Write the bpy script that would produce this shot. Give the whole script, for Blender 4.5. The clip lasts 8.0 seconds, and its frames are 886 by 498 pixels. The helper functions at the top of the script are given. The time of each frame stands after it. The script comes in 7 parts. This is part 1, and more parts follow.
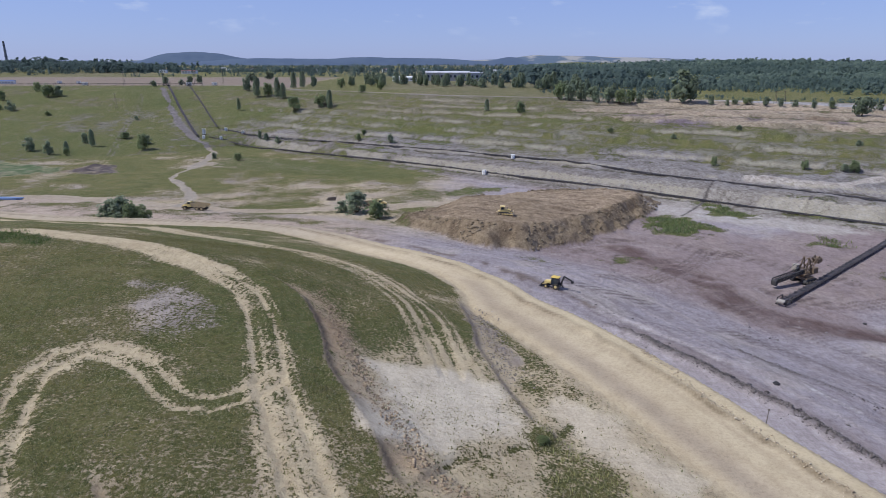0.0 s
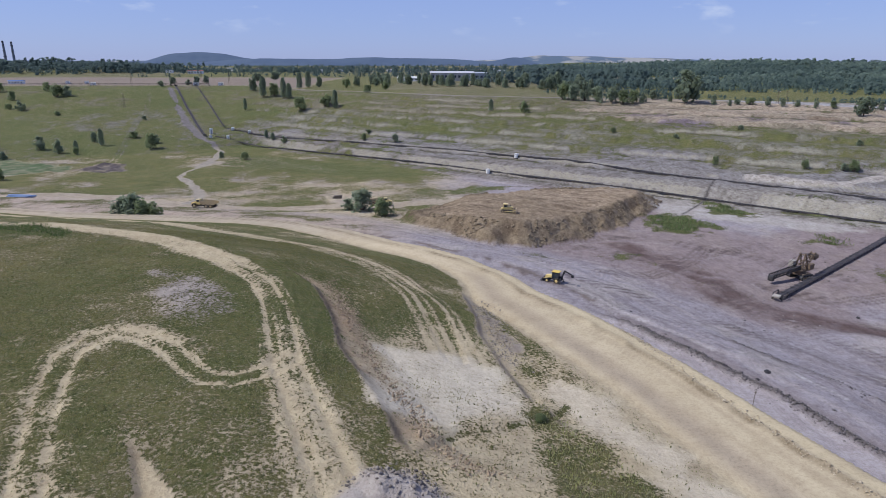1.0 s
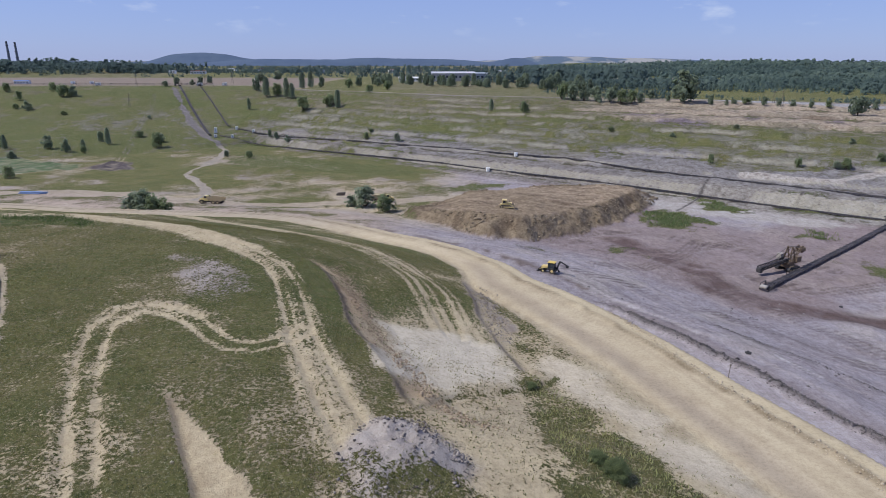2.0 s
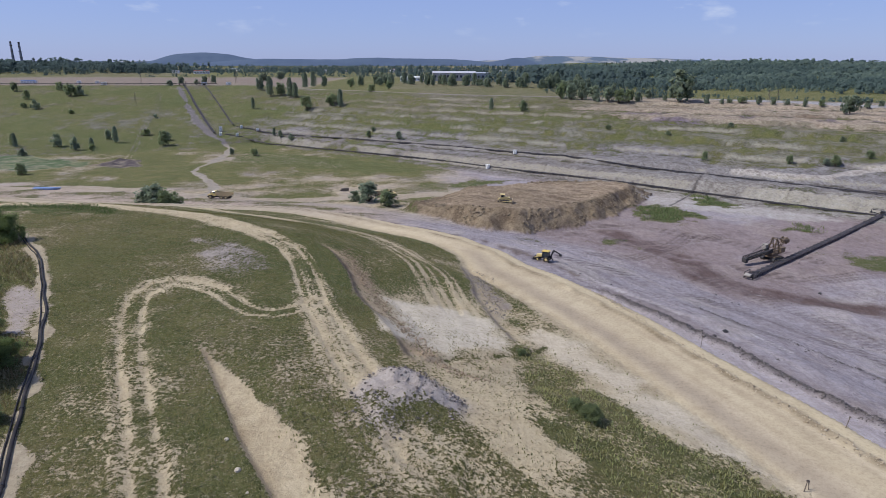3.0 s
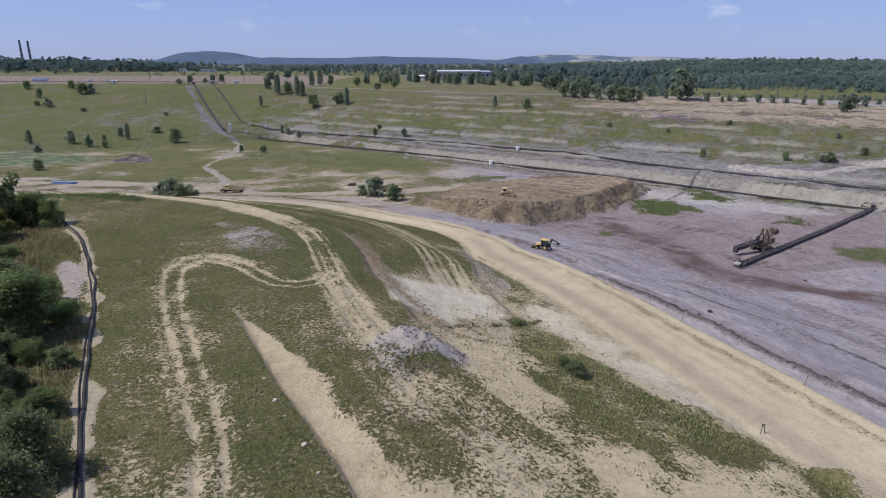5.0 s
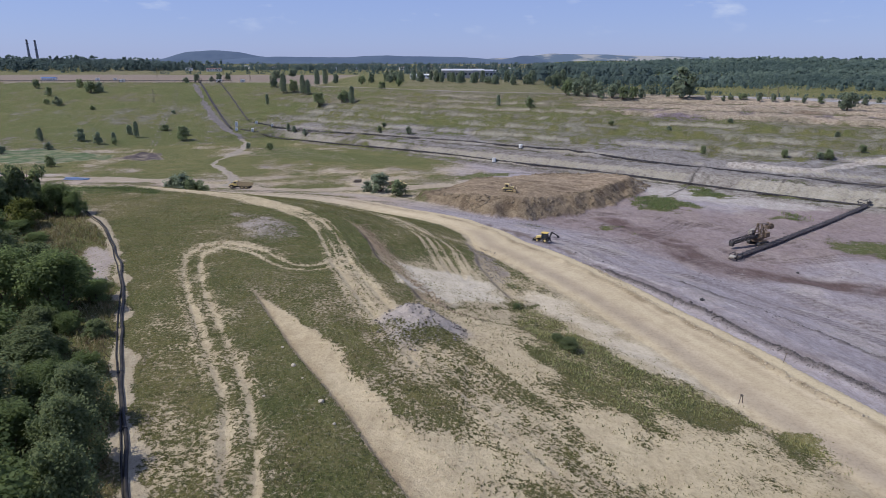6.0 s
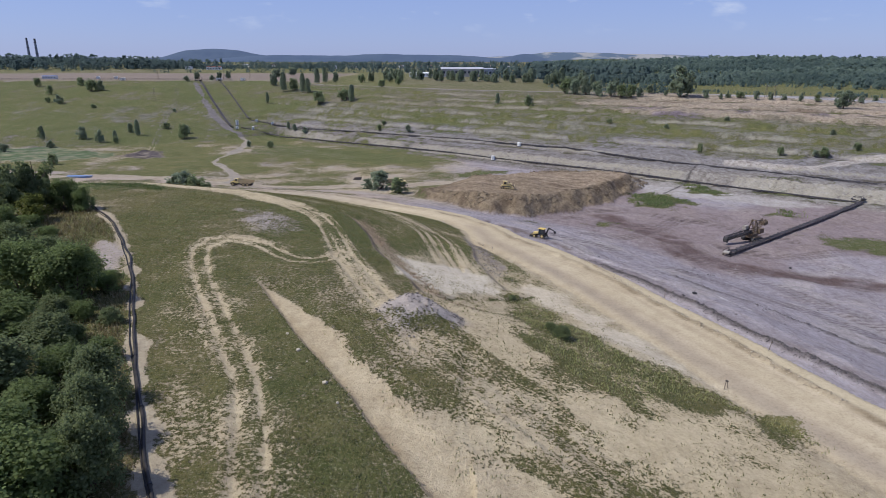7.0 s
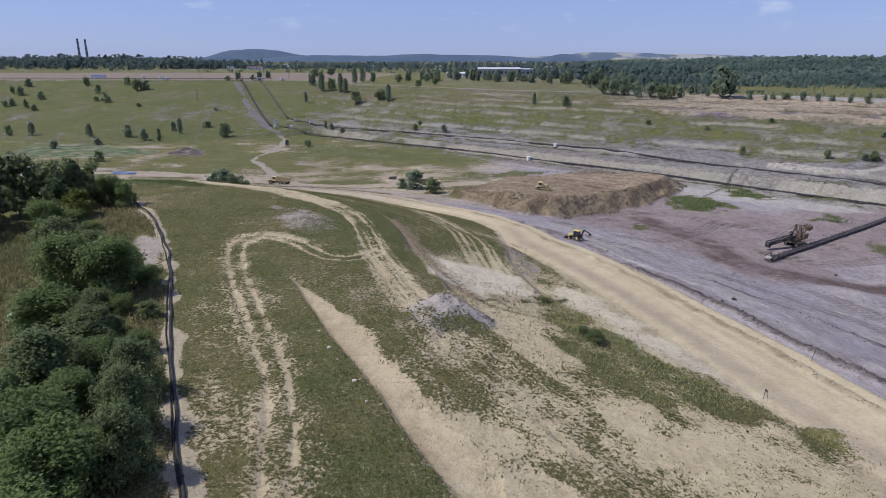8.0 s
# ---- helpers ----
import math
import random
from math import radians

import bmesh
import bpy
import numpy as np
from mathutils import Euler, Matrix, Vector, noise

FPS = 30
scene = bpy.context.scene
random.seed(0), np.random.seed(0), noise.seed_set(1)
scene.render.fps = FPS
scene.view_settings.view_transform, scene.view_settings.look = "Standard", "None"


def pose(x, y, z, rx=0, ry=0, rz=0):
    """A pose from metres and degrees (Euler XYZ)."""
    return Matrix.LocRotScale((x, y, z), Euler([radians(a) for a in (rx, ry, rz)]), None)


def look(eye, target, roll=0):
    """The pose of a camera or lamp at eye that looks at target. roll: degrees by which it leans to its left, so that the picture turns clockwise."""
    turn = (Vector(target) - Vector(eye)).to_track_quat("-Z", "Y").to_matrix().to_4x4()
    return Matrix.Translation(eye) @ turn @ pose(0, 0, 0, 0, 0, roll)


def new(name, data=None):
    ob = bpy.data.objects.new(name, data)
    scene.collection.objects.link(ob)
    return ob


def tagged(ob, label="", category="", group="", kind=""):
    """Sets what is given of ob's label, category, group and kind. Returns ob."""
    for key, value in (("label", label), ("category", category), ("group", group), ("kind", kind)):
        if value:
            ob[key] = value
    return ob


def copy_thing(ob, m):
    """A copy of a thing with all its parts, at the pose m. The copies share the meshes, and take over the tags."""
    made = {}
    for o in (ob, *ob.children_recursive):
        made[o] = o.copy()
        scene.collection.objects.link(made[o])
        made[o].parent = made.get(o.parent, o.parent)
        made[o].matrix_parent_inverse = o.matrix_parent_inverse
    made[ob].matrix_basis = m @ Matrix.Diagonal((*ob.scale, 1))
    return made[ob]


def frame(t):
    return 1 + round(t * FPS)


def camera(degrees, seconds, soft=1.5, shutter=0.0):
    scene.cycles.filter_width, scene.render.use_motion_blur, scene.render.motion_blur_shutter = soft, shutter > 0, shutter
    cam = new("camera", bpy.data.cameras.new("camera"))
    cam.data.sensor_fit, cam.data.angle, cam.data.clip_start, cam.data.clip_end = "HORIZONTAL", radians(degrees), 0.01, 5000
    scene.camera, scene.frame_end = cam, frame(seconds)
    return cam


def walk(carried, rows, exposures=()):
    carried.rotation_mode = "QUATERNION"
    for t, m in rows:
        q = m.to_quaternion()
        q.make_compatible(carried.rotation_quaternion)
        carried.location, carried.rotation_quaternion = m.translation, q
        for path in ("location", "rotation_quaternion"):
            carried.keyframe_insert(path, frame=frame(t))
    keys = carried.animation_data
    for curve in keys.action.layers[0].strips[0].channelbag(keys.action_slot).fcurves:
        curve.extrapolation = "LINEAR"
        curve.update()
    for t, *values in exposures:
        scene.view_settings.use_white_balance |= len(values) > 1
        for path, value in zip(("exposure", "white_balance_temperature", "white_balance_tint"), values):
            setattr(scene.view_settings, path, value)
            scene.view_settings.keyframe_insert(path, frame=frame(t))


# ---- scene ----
# The drone backs away level over the dump, then stops and turns a little.
cam = camera(70.8, 8.0, 0.4)
PATH = [
    (0, 0.00, 0.00, 60.00, 73.21, 0.00),
    (0.5, -0.01, -1.96, 60.12, 73.22, 0.29),
    (1, 0.03, -4.76, 60.09, 73.23, 0.40),
    (1.5, 0.11, -8.02, 60.02, 73.27, 0.46),
    (3, 0.66, -21.89, 59.91, 73.26, 0.63),
    (3.5, 0.85, -26.05, 60.17, 73.14, 0.71),
    (4, 0.87, -28.61, 60.24, 73.04, 0.79),
    (4.5, 0.81, -29.82, 60.08, 73.15, 0.87),
    (6, 1.14, -38.36, 59.73, 73.08, 1.43),
    (6.5, 1.33, -40.99, 59.85, 72.96, 1.46),
    (7, 1.48, -41.82, 59.88, 72.94, 1.40),
    (7.5, 1.62, -41.67, 59.84, 72.92, 2.35),
    (8, 1.69, -41.44, 59.78, 72.95, 4.67),
]
walk(cam, [(t, pose(x, y, z, rx, 0, rz)) for t, x, y, z, rx, rz in PATH], [(0, 0.0, 6050, 10), (1.7, 0.0, 6070, 10), (3.2, 0.0, 6170, 10), (8, 0.0, 6190, 10)])
# end of walk

# ---- light ----
SUN_ELEVATION, SUN_AZIMUTH = 54.0, 262.0  # degrees; azimuth clockwise from +y
world = bpy.data.worlds.new("sky")
scene.world = world
world.use_nodes = True
wn = world.node_tree
sky = wn.nodes.new("ShaderNodeTexSky")
sky.sky_type, sky.sun_disc = "NISHITA", False
sky.sun_elevation, sky.sun_rotation = radians(SUN_ELEVATION), radians(SUN_AZIMUTH)
sky.air_density, sky.dust_density, sky.ozone_density, sky.altitude = 1.0, 0.35, 2.5, 300
veil = wn.nodes.new("ShaderNodeMix")  # thin high haze evens the blue out
veil.data_type = "RGBA"
veil.inputs[0].default_value = 0.6
veil.inputs[7].default_value = (4.6, 5.1, 6.6, 1)
wn.links.new(sky.outputs[0], veil.inputs[6])
tint = wn.nodes.new("ShaderNodeMix")
tint.data_type, tint.blend_type = "RGBA", "MULTIPLY"
tint.inputs[0].default_value = 1.0
tint.inputs[7].default_value = (0.80, 0.88, 1.22, 1)
wn.links.new(veil.outputs[2], tint.inputs[6])
wn.links.new(tint.outputs[2], wn.nodes["Background"].inputs[0])
wn.nodes["Background"].inputs[1].default_value = 0.09
sun = new("sun", bpy.data.lights.new("sun", "SUN"))
sun.data.energy, sun.data.angle, sun.data.color = 3.9, radians(0.6), (1.0, 0.945, 0.86)
_a, _e = radians(SUN_AZIMUTH), radians(SUN_ELEVATION)
sun.matrix_world = look((math.sin(_a) * math.cos(_e) * 200, math.cos(_a) * math.cos(_e) * 200, math.sin(_e) * 200 + 60), (0, 0, 60))


# ---- materials ----
class Nodes:
    """A small hand for node materials."""

    def __init__(self, name, rough_value=0.8, metal=0.0):
        self.mat = bpy.data.materials.new(name)
        self.mat.use_nodes = True
        self.tree = self.mat.node_tree
        self.bsdf = self.tree.nodes["Principled BSDF"]
        self.bsdf.inputs["Roughness"].default_value = rough_value
        self.bsdf.inputs["Metallic"].default_value = metal
        self.bsdf.inputs["Specular IOR Level"].default_value = 0.25

    def add(self, kind, **given):
        node = self.tree.nodes.new(kind)
        for key, value in given.items():
            node.inputs[key].default_value = value
        return node

    def link(self, a, b):
        self.tree.links.new(a, b)

    def coords(self):
        return self.add("ShaderNodeTexCoord").outputs["Object"]

    def place(self):
        return self.add("ShaderNodeNewGeometry").outputs["Position"]

    def noise(self, scale, detail=4.0, vector=None, rough_value=0.6):
        node = self.add("ShaderNodeTexNoise", Scale=scale, Detail=detail, Roughness=rough_value)
        self.link(vector if vector is not None else self.coords(), node.inputs["Vector"])
        return node.outputs["Fac"]

    def math(self, op, a, b=None, clamp=False):
        node = self.tree.nodes.new("ShaderNodeMath")
        node.operation, node.use_clamp = op, clamp
        for n, v in enumerate((a, b)):
            if v is None:
                continue
            if isinstance(v, (int, float)):
                node.inputs[n].default_value = v
            else:
                self.link(v, node.inputs[n])
        return node.outputs[0]

    def span(self, value, a, b, c=0.0, d=1.0):
        node = self.add("ShaderNodeMapRange")
        for n, v in enumerate((value, a, b, c, d)):
            if isinstance(v, (int, float)):
                node.inputs[n].default_value = v
            else:
                self.link(v, node.inputs[n])
        return node.outputs[0]

    def mix(self, fac, a, b, blend="MIX"):
        node = self.tree.nodes.new("ShaderNodeMix")
        node.data_type, node.blend_type = "RGBA", blend
        for n, v in ((0, fac), (6, a), (7, b)):
            if isinstance(v, (int, float)):
                node.inputs[n].default_value = v
            elif isinstance(v, tuple):
                node.inputs[n].default_value = (*v, 1)
            else:
                self.link(v, node.inputs[n])
        return node.outputs[2]

    def attr(self, name):
        node = self.add("ShaderNodeAttribute")
        node.attribute_name = name
        return node

    def done(self, colour=None, bump=None, strength=0.3, distance=0.1):
        if colour is not None:
            if isinstance(colour, tuple):
                self.bsdf.inputs["Base Color"].default_value = (*colour, 1)
            else:
                self.link(colour, self.bsdf.inputs["Base Color"])
        if bump is not None:
            node = self.add("ShaderNodeBump", Strength=strength, Distance=distance)
            self.link(bump, node.inputs["Height"])
            self.link(node.outputs[0], self.bsdf.inputs["Normal"])
        return self.mat


def paint(name, colour, rough_value=0.6, metal=0.0, dirt=(0.30, 0.25, 0.19), amount=0.35, scale=1.5):
    """Painted or bare metal, rubber, plaster: a colour with dust and worn patches."""
    n = Nodes(name, rough_value, metal)
    spots = n.span(n.noise(scale, 6), 0.42, 0.7, 0, amount)
    fine = n.noise(scale * 9, 3)
    tone = n.mix(n.span(fine, 0.3, 0.7, 0, 0.25), colour, tuple(c * 0.6 for c in colour))
    return n.done(n.mix(spots, tone, dirt), fine, 0.15, 0.02)


def leaf_shader(n, tone, through_share=0.5):
    """Leaves that let part of the light through."""
    thin = n.add("ShaderNodeBsdfTranslucent")
    both = n.add("ShaderNodeMixShader")
    both.inputs[0].default_value = through_share
    n.link(tone, thin.inputs["Color"])
    n.link(n.bsdf.outputs[0], both.inputs[1])
    n.link(thin.outputs[0], both.inputs[2])
    n.link(both.outputs[0], n.tree.nodes["Material Output"].inputs["Surface"])
    return n.done(tone)


def leafage(name, dark, light, through_share=0.5):
    """Leaves: each spray has a tone of its own."""
    n = Nodes(name, 0.75)
    geo = n.add("ShaderNodeNewGeometry")
    info = n.add("ShaderNodeObjectInfo")
    tone = n.mix(geo.outputs["Random Per Island"], dark, light)
    tone = n.mix(n.span(info.outputs["Random"], 0, 1, 0, 0.4), tone, tuple(0.5 * (a + b) * 0.62 for a, b in zip(dark, light)))
    return leaf_shader(n, tone, through_share)


def ground_material():
    n = Nodes("earth_and_grass", 0.95)
    n.bsdf.inputs["Specular IOR Level"].default_value = 0.08
    at = n.place()
    soil, green, lush = n.attr("soil").outputs["Color"], n.attr("green").outputs["Fac"], n.attr("lush").outputs["Fac"]
    big, mid, fine = n.noise(0.05, 6, at, 0.65), n.noise(0.30, 7, at, 0.72), n.noise(2.4, 6, at, 0.75)
    # bare soil: broad stains, clods, grit
    grit = n.noise(9.0, 4, at, 0.8)
    tone = n.mix(n.span(big, 0.35, 0.65, 0, 0.30), soil, n.mix(1.0, soil, (0.74, 0.70, 0.66), "MULTIPLY"))
    rugged = n.attr("rugged").outputs["Fac"]
    drawn = n.add("ShaderNodeMapping")
    drawn.inputs["Rotation"].default_value, drawn.inputs["Scale"].default_value = (0, 0, radians(-27)), (1.0, 0.28, 1.0)
    n.link(at, drawn.inputs["Vector"])
    scrape = n.noise(0.9, 6, drawn.outputs[0], 0.7)
    worn = n.math("MULTIPLY", n.span(scrape, 0.48, 0.60, 0, 0.50), rugged)
    tone = n.mix(worn, tone, n.mix(1.0, tone, (0.60, 0.57, 0.57), "MULTIPLY"))
    pale = n.math("MULTIPLY", n.span(scrape, 0.45, 0.33, 0, 0.30), rugged)
    tone = n.mix(pale, tone, n.mix(1.0, tone, (1.32, 1.30, 1.28), "MULTIPLY"))
    lump = n.math("MULTIPLY", n.span(n.noise(0.22, 8, at, 0.78), 0.46, 0.58, 0, 0.60), rugged)
    tone = n.mix(lump, tone, n.mix(1.0, tone, (0.66, 0.62, 0.60), "MULTIPLY"))
    crumb = n.math("MULTIPLY", n.span(n.noise(0.9, 6, at, 0.8), 0.49, 0.56, 0, 0.45), rugged)
    tone = n.mix(crumb, tone, n.mix(1.0, tone, (0.60, 0.57, 0.55), "MULTIPLY"))
    tone = n.mix(n.span(mid, 0.42, 0.66, 0, 0.42), tone, n.mix(1.0, tone, (0.70, 0.67, 0.64), "MULTIPLY"))
    tone = n.mix(n.span(fine, 0.48, 0.68, 0, 0.45), tone, n.mix(1.0, tone, (0.60, 0.57, 0.54), "MULTIPLY"))
    tone = n.mix(n.span(grit, 0.40, 0.62, 0.25, 0), tone, n.mix(1.0, tone, (1.25, 1.23, 1.2), "MULTIPLY"))
    # pale rock showing in the terrace faces, furrowed downhill
    turned = n.add("ShaderNodeMapping")
    turned.inputs["Rotation"].default_value, turned.inputs["Scale"].default_value = (0, 0, radians(37.7)), (0.50, 0.40, 0.70)
    n.link(at, turned.inputs["Vector"])
    furrow, chip = n.noise(1.0, 5, turned.outputs[0], 0.65), n.noise(1.3, 5, at, 0.8)
    bare = n.attr("bare").outputs["Fac"]
    gully = n.math("MULTIPLY", n.span(n.math("ADD", n.math("MULTIPLY", furrow, 0.6), n.math("MULTIPLY", chip, 0.4)), 0.49, 0.60, 0, 0.75), n.span(rugged, 0.72, 0.95, 0, 1))
    tone = n.mix(gully, tone, n.mix(1.0, tone, (0.58, 0.56, 0.54), "MULTIPLY"))
    rocky = n.span(n.math("ADD", n.math("MULTIPLY", furrow, 0.45), n.math("ADD", n.math("MULTIPLY", chip, 0.5), n.math("MULTIPLY", bare, 0.20))), 0.62, 0.72, 0, 0.85)
    rocky = n.math("MULTIPLY", rocky, n.span(bare, 0.05, 0.4, 0, 1), True)
    stone = n.mix(n.span(n.math("ADD", n.math("MULTIPLY", chip, 0.6), n.math("MULTIPLY", furrow, 0.4)), 0.43, 0.58, 0, 0.95), (0.56, 0.515, 0.395), (0.20, 0.178, 0.135))
    tone = n.mix(rocky, tone, stone)
    # grass and weeds, in clumps, thick where the cover is high
    clump = n.math("ADD", n.math("MULTIPLY", big, 0.16), n.math("ADD", n.math("MULTIPLY", mid, 0.28), n.math("MULTIPLY", fine, 0.56)))
    need = n.span(green, 0, 1, 0.66, 0.36)
    mask = n.span(n.math("SUBTRACT", clump, need), -0.022, 0.026, 0, 1)
    mask = n.math("MULTIPLY", mask, n.span(green, 0.02, 0.12, 0, 1), True)
    mask = n.math("MULTIPLY", mask, n.math("SUBTRACT", 1.0, rocky), True)
    hue = n.noise(0.14, 7, at, 0.7)
    grass = n.mix(n.span(hue, 0.38, 0.62), (0.212, 0.186, 0.078), (0.122, 0.126, 0.044))
    dry = n.span(n.noise(0.55, 6, at, 0.75), 0.49, 0.60, 0, 0.7)
    grass = n.mix(lush, grass, (0.080, 0.108, 0.034))
    grass = n.mix(dry, grass, (0.195, 0.166, 0.080))
    tallish = n.span(n.noise(1.3, 5, at, 0.75), 0.53, 0.60, 0, 0.65)
    grass = n.mix(tallish, grass, (0.064, 0.080, 0.026))
    grass = n.mix(n.span(fine, 0.38, 0.66, 0, 0.75), grass, n.mix(1.0, grass, (0.60, 0.62, 0.52), "MULTIPLY"))
    straw = n.span(n.noise(3.4, 5, at, 0.85), 0.55, 0.62, 0, 0.80)
    grass = n.mix(straw, grass, (0.36, 0.335, 0.21))
    height = n.math("ADD", n.math("MULTIPLY", mid, 0.5), n.math("MULTIPLY", fine, n.span(mask, 0, 1, 0.35, 0.9)))
    height = n.math("MULTIPLY", height, n.span(rugged, 0.05, 0.38, 0.25, 1.0))
    return n.done(n.mix(mask, tone, grass), height, 0.8, 0.7)


EARTH = ground_material()
# For far plants: haze put into the leaf colour, lighter and greyer.
LEAF_FAR = leafage("leaves_dark", (0.205, 0.255, 0.175), (0.310, 0.360, 0.235), 0.55)
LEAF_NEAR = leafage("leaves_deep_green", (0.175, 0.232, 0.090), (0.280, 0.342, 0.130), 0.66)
LEAF_SHRUB = leafage("leaves_grey_green", (0.130, 0.168, 0.076), (0.260, 0.300, 0.135), 0.55)
LEAF_MID = leafage("leaves_green", (0.180, 0.225, 0.115), (0.290, 0.340, 0.170))
LEAF_PALE = leafage("leaves_pale", (0.10, 0.125, 0.030), (0.22, 0.23, 0.05))
BARK = paint("bark", (0.12, 0.09, 0.065), 0.9, 0, (0.2, 0.17, 0.13), 0.4, 3)


# ---- the lie of the land: lines in plan (metres) and the heights between them ----
CREST = [(3, -120), (3, 0), (2, 15), (2, 33), (-5, 46), (-7, 52), (-13, 64), (-16, 74), (-20, 84), (-30, 95.5), (-43, 104.5),
         (-57, 109.5), (-80, 117), (-120, 119), (-170, 114), (-260, 90), (-500, 60), (-1500, 0)]
ROAD = [(95, -120, 19.5), (62, -40, 19.5), (48, 0, 19), (37.5, 25, 18.5), (30.7, 46.7, 18), (26, 62, 17), (24, 69.5, 16.5), (18, 83, 16.2), (11, 98, 16),
        (6, 108, 15.6), (2.9, 121, 15.3), (-3, 131.8, 15), (-10.5, 139.9, 14.6), (-20, 148.1, 14), (-33.8, 162.8, 13), (-49.6, 176.6, 12), (-64, 183.6, 11.5),
        (-86, 190, 10.5), (-110, 199, 9), (-138, 210, 7), (-173, 229, 4), (-260, 246, 3.5),
        (-500, 260, 3), (-1500, 300, 3)]
FOOT = [(900, -300), (420, 20), (174, 221), (-150, 474), (-200, 440), (-300, 405), (-420, 430), (-900, 520), (-1800, 560)]
RIM = [(1400, -100), (700, 250), (400, 400), (183, 500), (60, 535), (0, 560), (-100, 640), (-226, 705), (-300, 702), (-500, 690), (-1800, 690)]


def road_width(y):
    return np.interp(y, [25, 45, 56, 75, 90, 105, 113, 121, 130, 142, 177, 190, 215], [15.2, 14.8, 14.4, 14.2, 14.6, 13.6, 12.6, 11.2, 9.5, 9, 8.5, 7, 6.5])


def along(line, x, y):
    """Signed distance to a line in plan (positive on its right-hand side), the third value carried along it, and the way along it."""
    best = np.full(np.shape(x), 1e18)
    side, carried, run, gone = np.zeros_like(best), np.zeros_like(best), np.zeros_like(best), 0.0
    for a, b in zip(line, line[1:]):
        dx, dy = b[0] - a[0], b[1] - a[1]
        length = math.hypot(dx, dy)
        u = np.clip(((x - a[0]) * dx + (y - a[1]) * dy) / length**2, 0, 1)
        ex, ey = x - a[0] - u * dx, y - a[1] - u * dy
        d2 = ex * ex + ey * ey
        near = d2 < best
        best = np.where(near, d2, best)
        side = np.where(near, np.sign((x - a[0]) * dy - (y - a[1]) * dx), side)
        run = np.where(near, gone + u * length, run)
        if len(a) > 2:
            carried = np.where(near, a[2] + u * (b[2] - a[2]), carried)
        gone += length
    return np.sqrt(best) * np.where(side == 0, 1, side), carried, run


def ease(v, a, b):
    """0 below a, 1 above b, smooth between."""
    u = np.clip((v - a) / (b - a), 0, 1)
    return u * u * (3 - 2 * u)


def lattice(x, y, seed):
    """Smooth value noise, -1 to 1."""
    xi, yi = np.floor(x).astype(np.int64), np.floor(y).astype(np.int64)
    u, v = x - xi, y - yi
    u, v = u * u * (3 - 2 * u), v * v * (3 - 2 * v)

    def corner(i, j):
        n = (i * 374761393 + j * 668265263 + seed * 974711) & 0x7FFFFFFF
        n = ((n ^ (n >> 13)) * 1274126177) & 0x7FFFFFFF
        return ((n ^ (n >> 16)) & 0xFFFF) / 32767.5 - 1

    low = corner(xi, yi) * (1 - u) + corner(xi + 1, yi) * u
    high = corner(xi, yi + 1) * (1 - u) + corner(xi + 1, yi + 1) * u
    return low * (1 - v) + high * v


def rough(x, y, size, seed, octaves=3):
    """Fractal noise with its largest lumps of that size in metres."""
    total, gain = 0, 1.0
    for n in range(octaves):
        total = total + gain * lattice(x / size * 2**n + 17.3 * n, y / size * 2**n - 9.1 * n, seed + n)
        gain *= 0.5
    return total / 1.6


# a second, lower slip on the dump's flank
SLIP = [(0.5, 118), (3, 110), (4.4, 97), (5, 87), (7.7, 75.9), (10.5, 65.6), (13.6, 59.9), (17, 52)]
TERRACES = ([0, 0.05, 0.09, 0.17, 0.195, 0.30, 0.318, 0.40, 0.417, 0.50, 0.516, 0.62, 0.635, 0.74, 0.754, 0.87, 0.884, 1.0],
            [0, 0.02, 0.16, 0.19, 0.27, 0.31, 0.395, 0.435, 0.53, 0.57, 0.65, 0.68, 0.76, 0.79, 0.85, 0.88, 0.94, 1.0])
# The heap of dug soil: its foot, and the shape of its top.
HEAP = [(-20, 236), (-8, 218), (4, 202), (16, 192), (28, 192), (46, 206), (64, 227), (90, 258), (100, 278), (80, 300), (40, 292), (0, 262)]


def inside(ring, x, y):
    """Distance to the edge of a ring in plan, positive inside."""
    ring = ring + ring[:1]
    d = np.abs(along(ring, x, y)[0])
    odd = np.zeros(np.shape(x), bool)
    for (ax, ay), (bx, by) in zip(ring, ring[1:]):
        cross = ((ay > y) != (by > y)) & (x < ax + (y - ay) * (bx - ax) / ((by - ay) or 1e-9))
        odd ^= cross
    return np.where(odd, d, -d)


def heap_height(x, y):
    d = inside(HEAP, x, y) + 2.6 * lattice(x / 11, y / 11, 5) + 1.0 * lattice(x / 4.1, y / 4.1, 6)
    up = 3.6 + 4.2 * ease(x, -10, 14) - 1.8 * ease(x, 28, 56) + 1.3 * rough(x, y, 24, 40, 4) - 1.9 * ease(y - 0.4 * x, 236, 275)
    face = np.clip(d / (1.45 * up), 0, 1)
    return np.where(d > 0, up * (face + 0.12 * np.sin(np.pi * face) * (0.4 + lattice(x / 3.0, y / 9.0, 7))), 0)


SCAR_EDGE = [(-27.2, 41.2), (-22.2, 32.4), (-17.3, 23.8), (-8.7, 10.8), (-4.4, 3.7), (-1, -1.1), (6, -12), (16, -30)]
SCAR = SCAR_EDGE + [(24, -26), (14, -5), (9.2, 1.6), (6.2, 4.4), (1.6, 8.3), (-4.6, 14), (-9.5, 19.8), (-14.5, 28.5), (-20.8, 35.2), (-24.4, 38.6)]


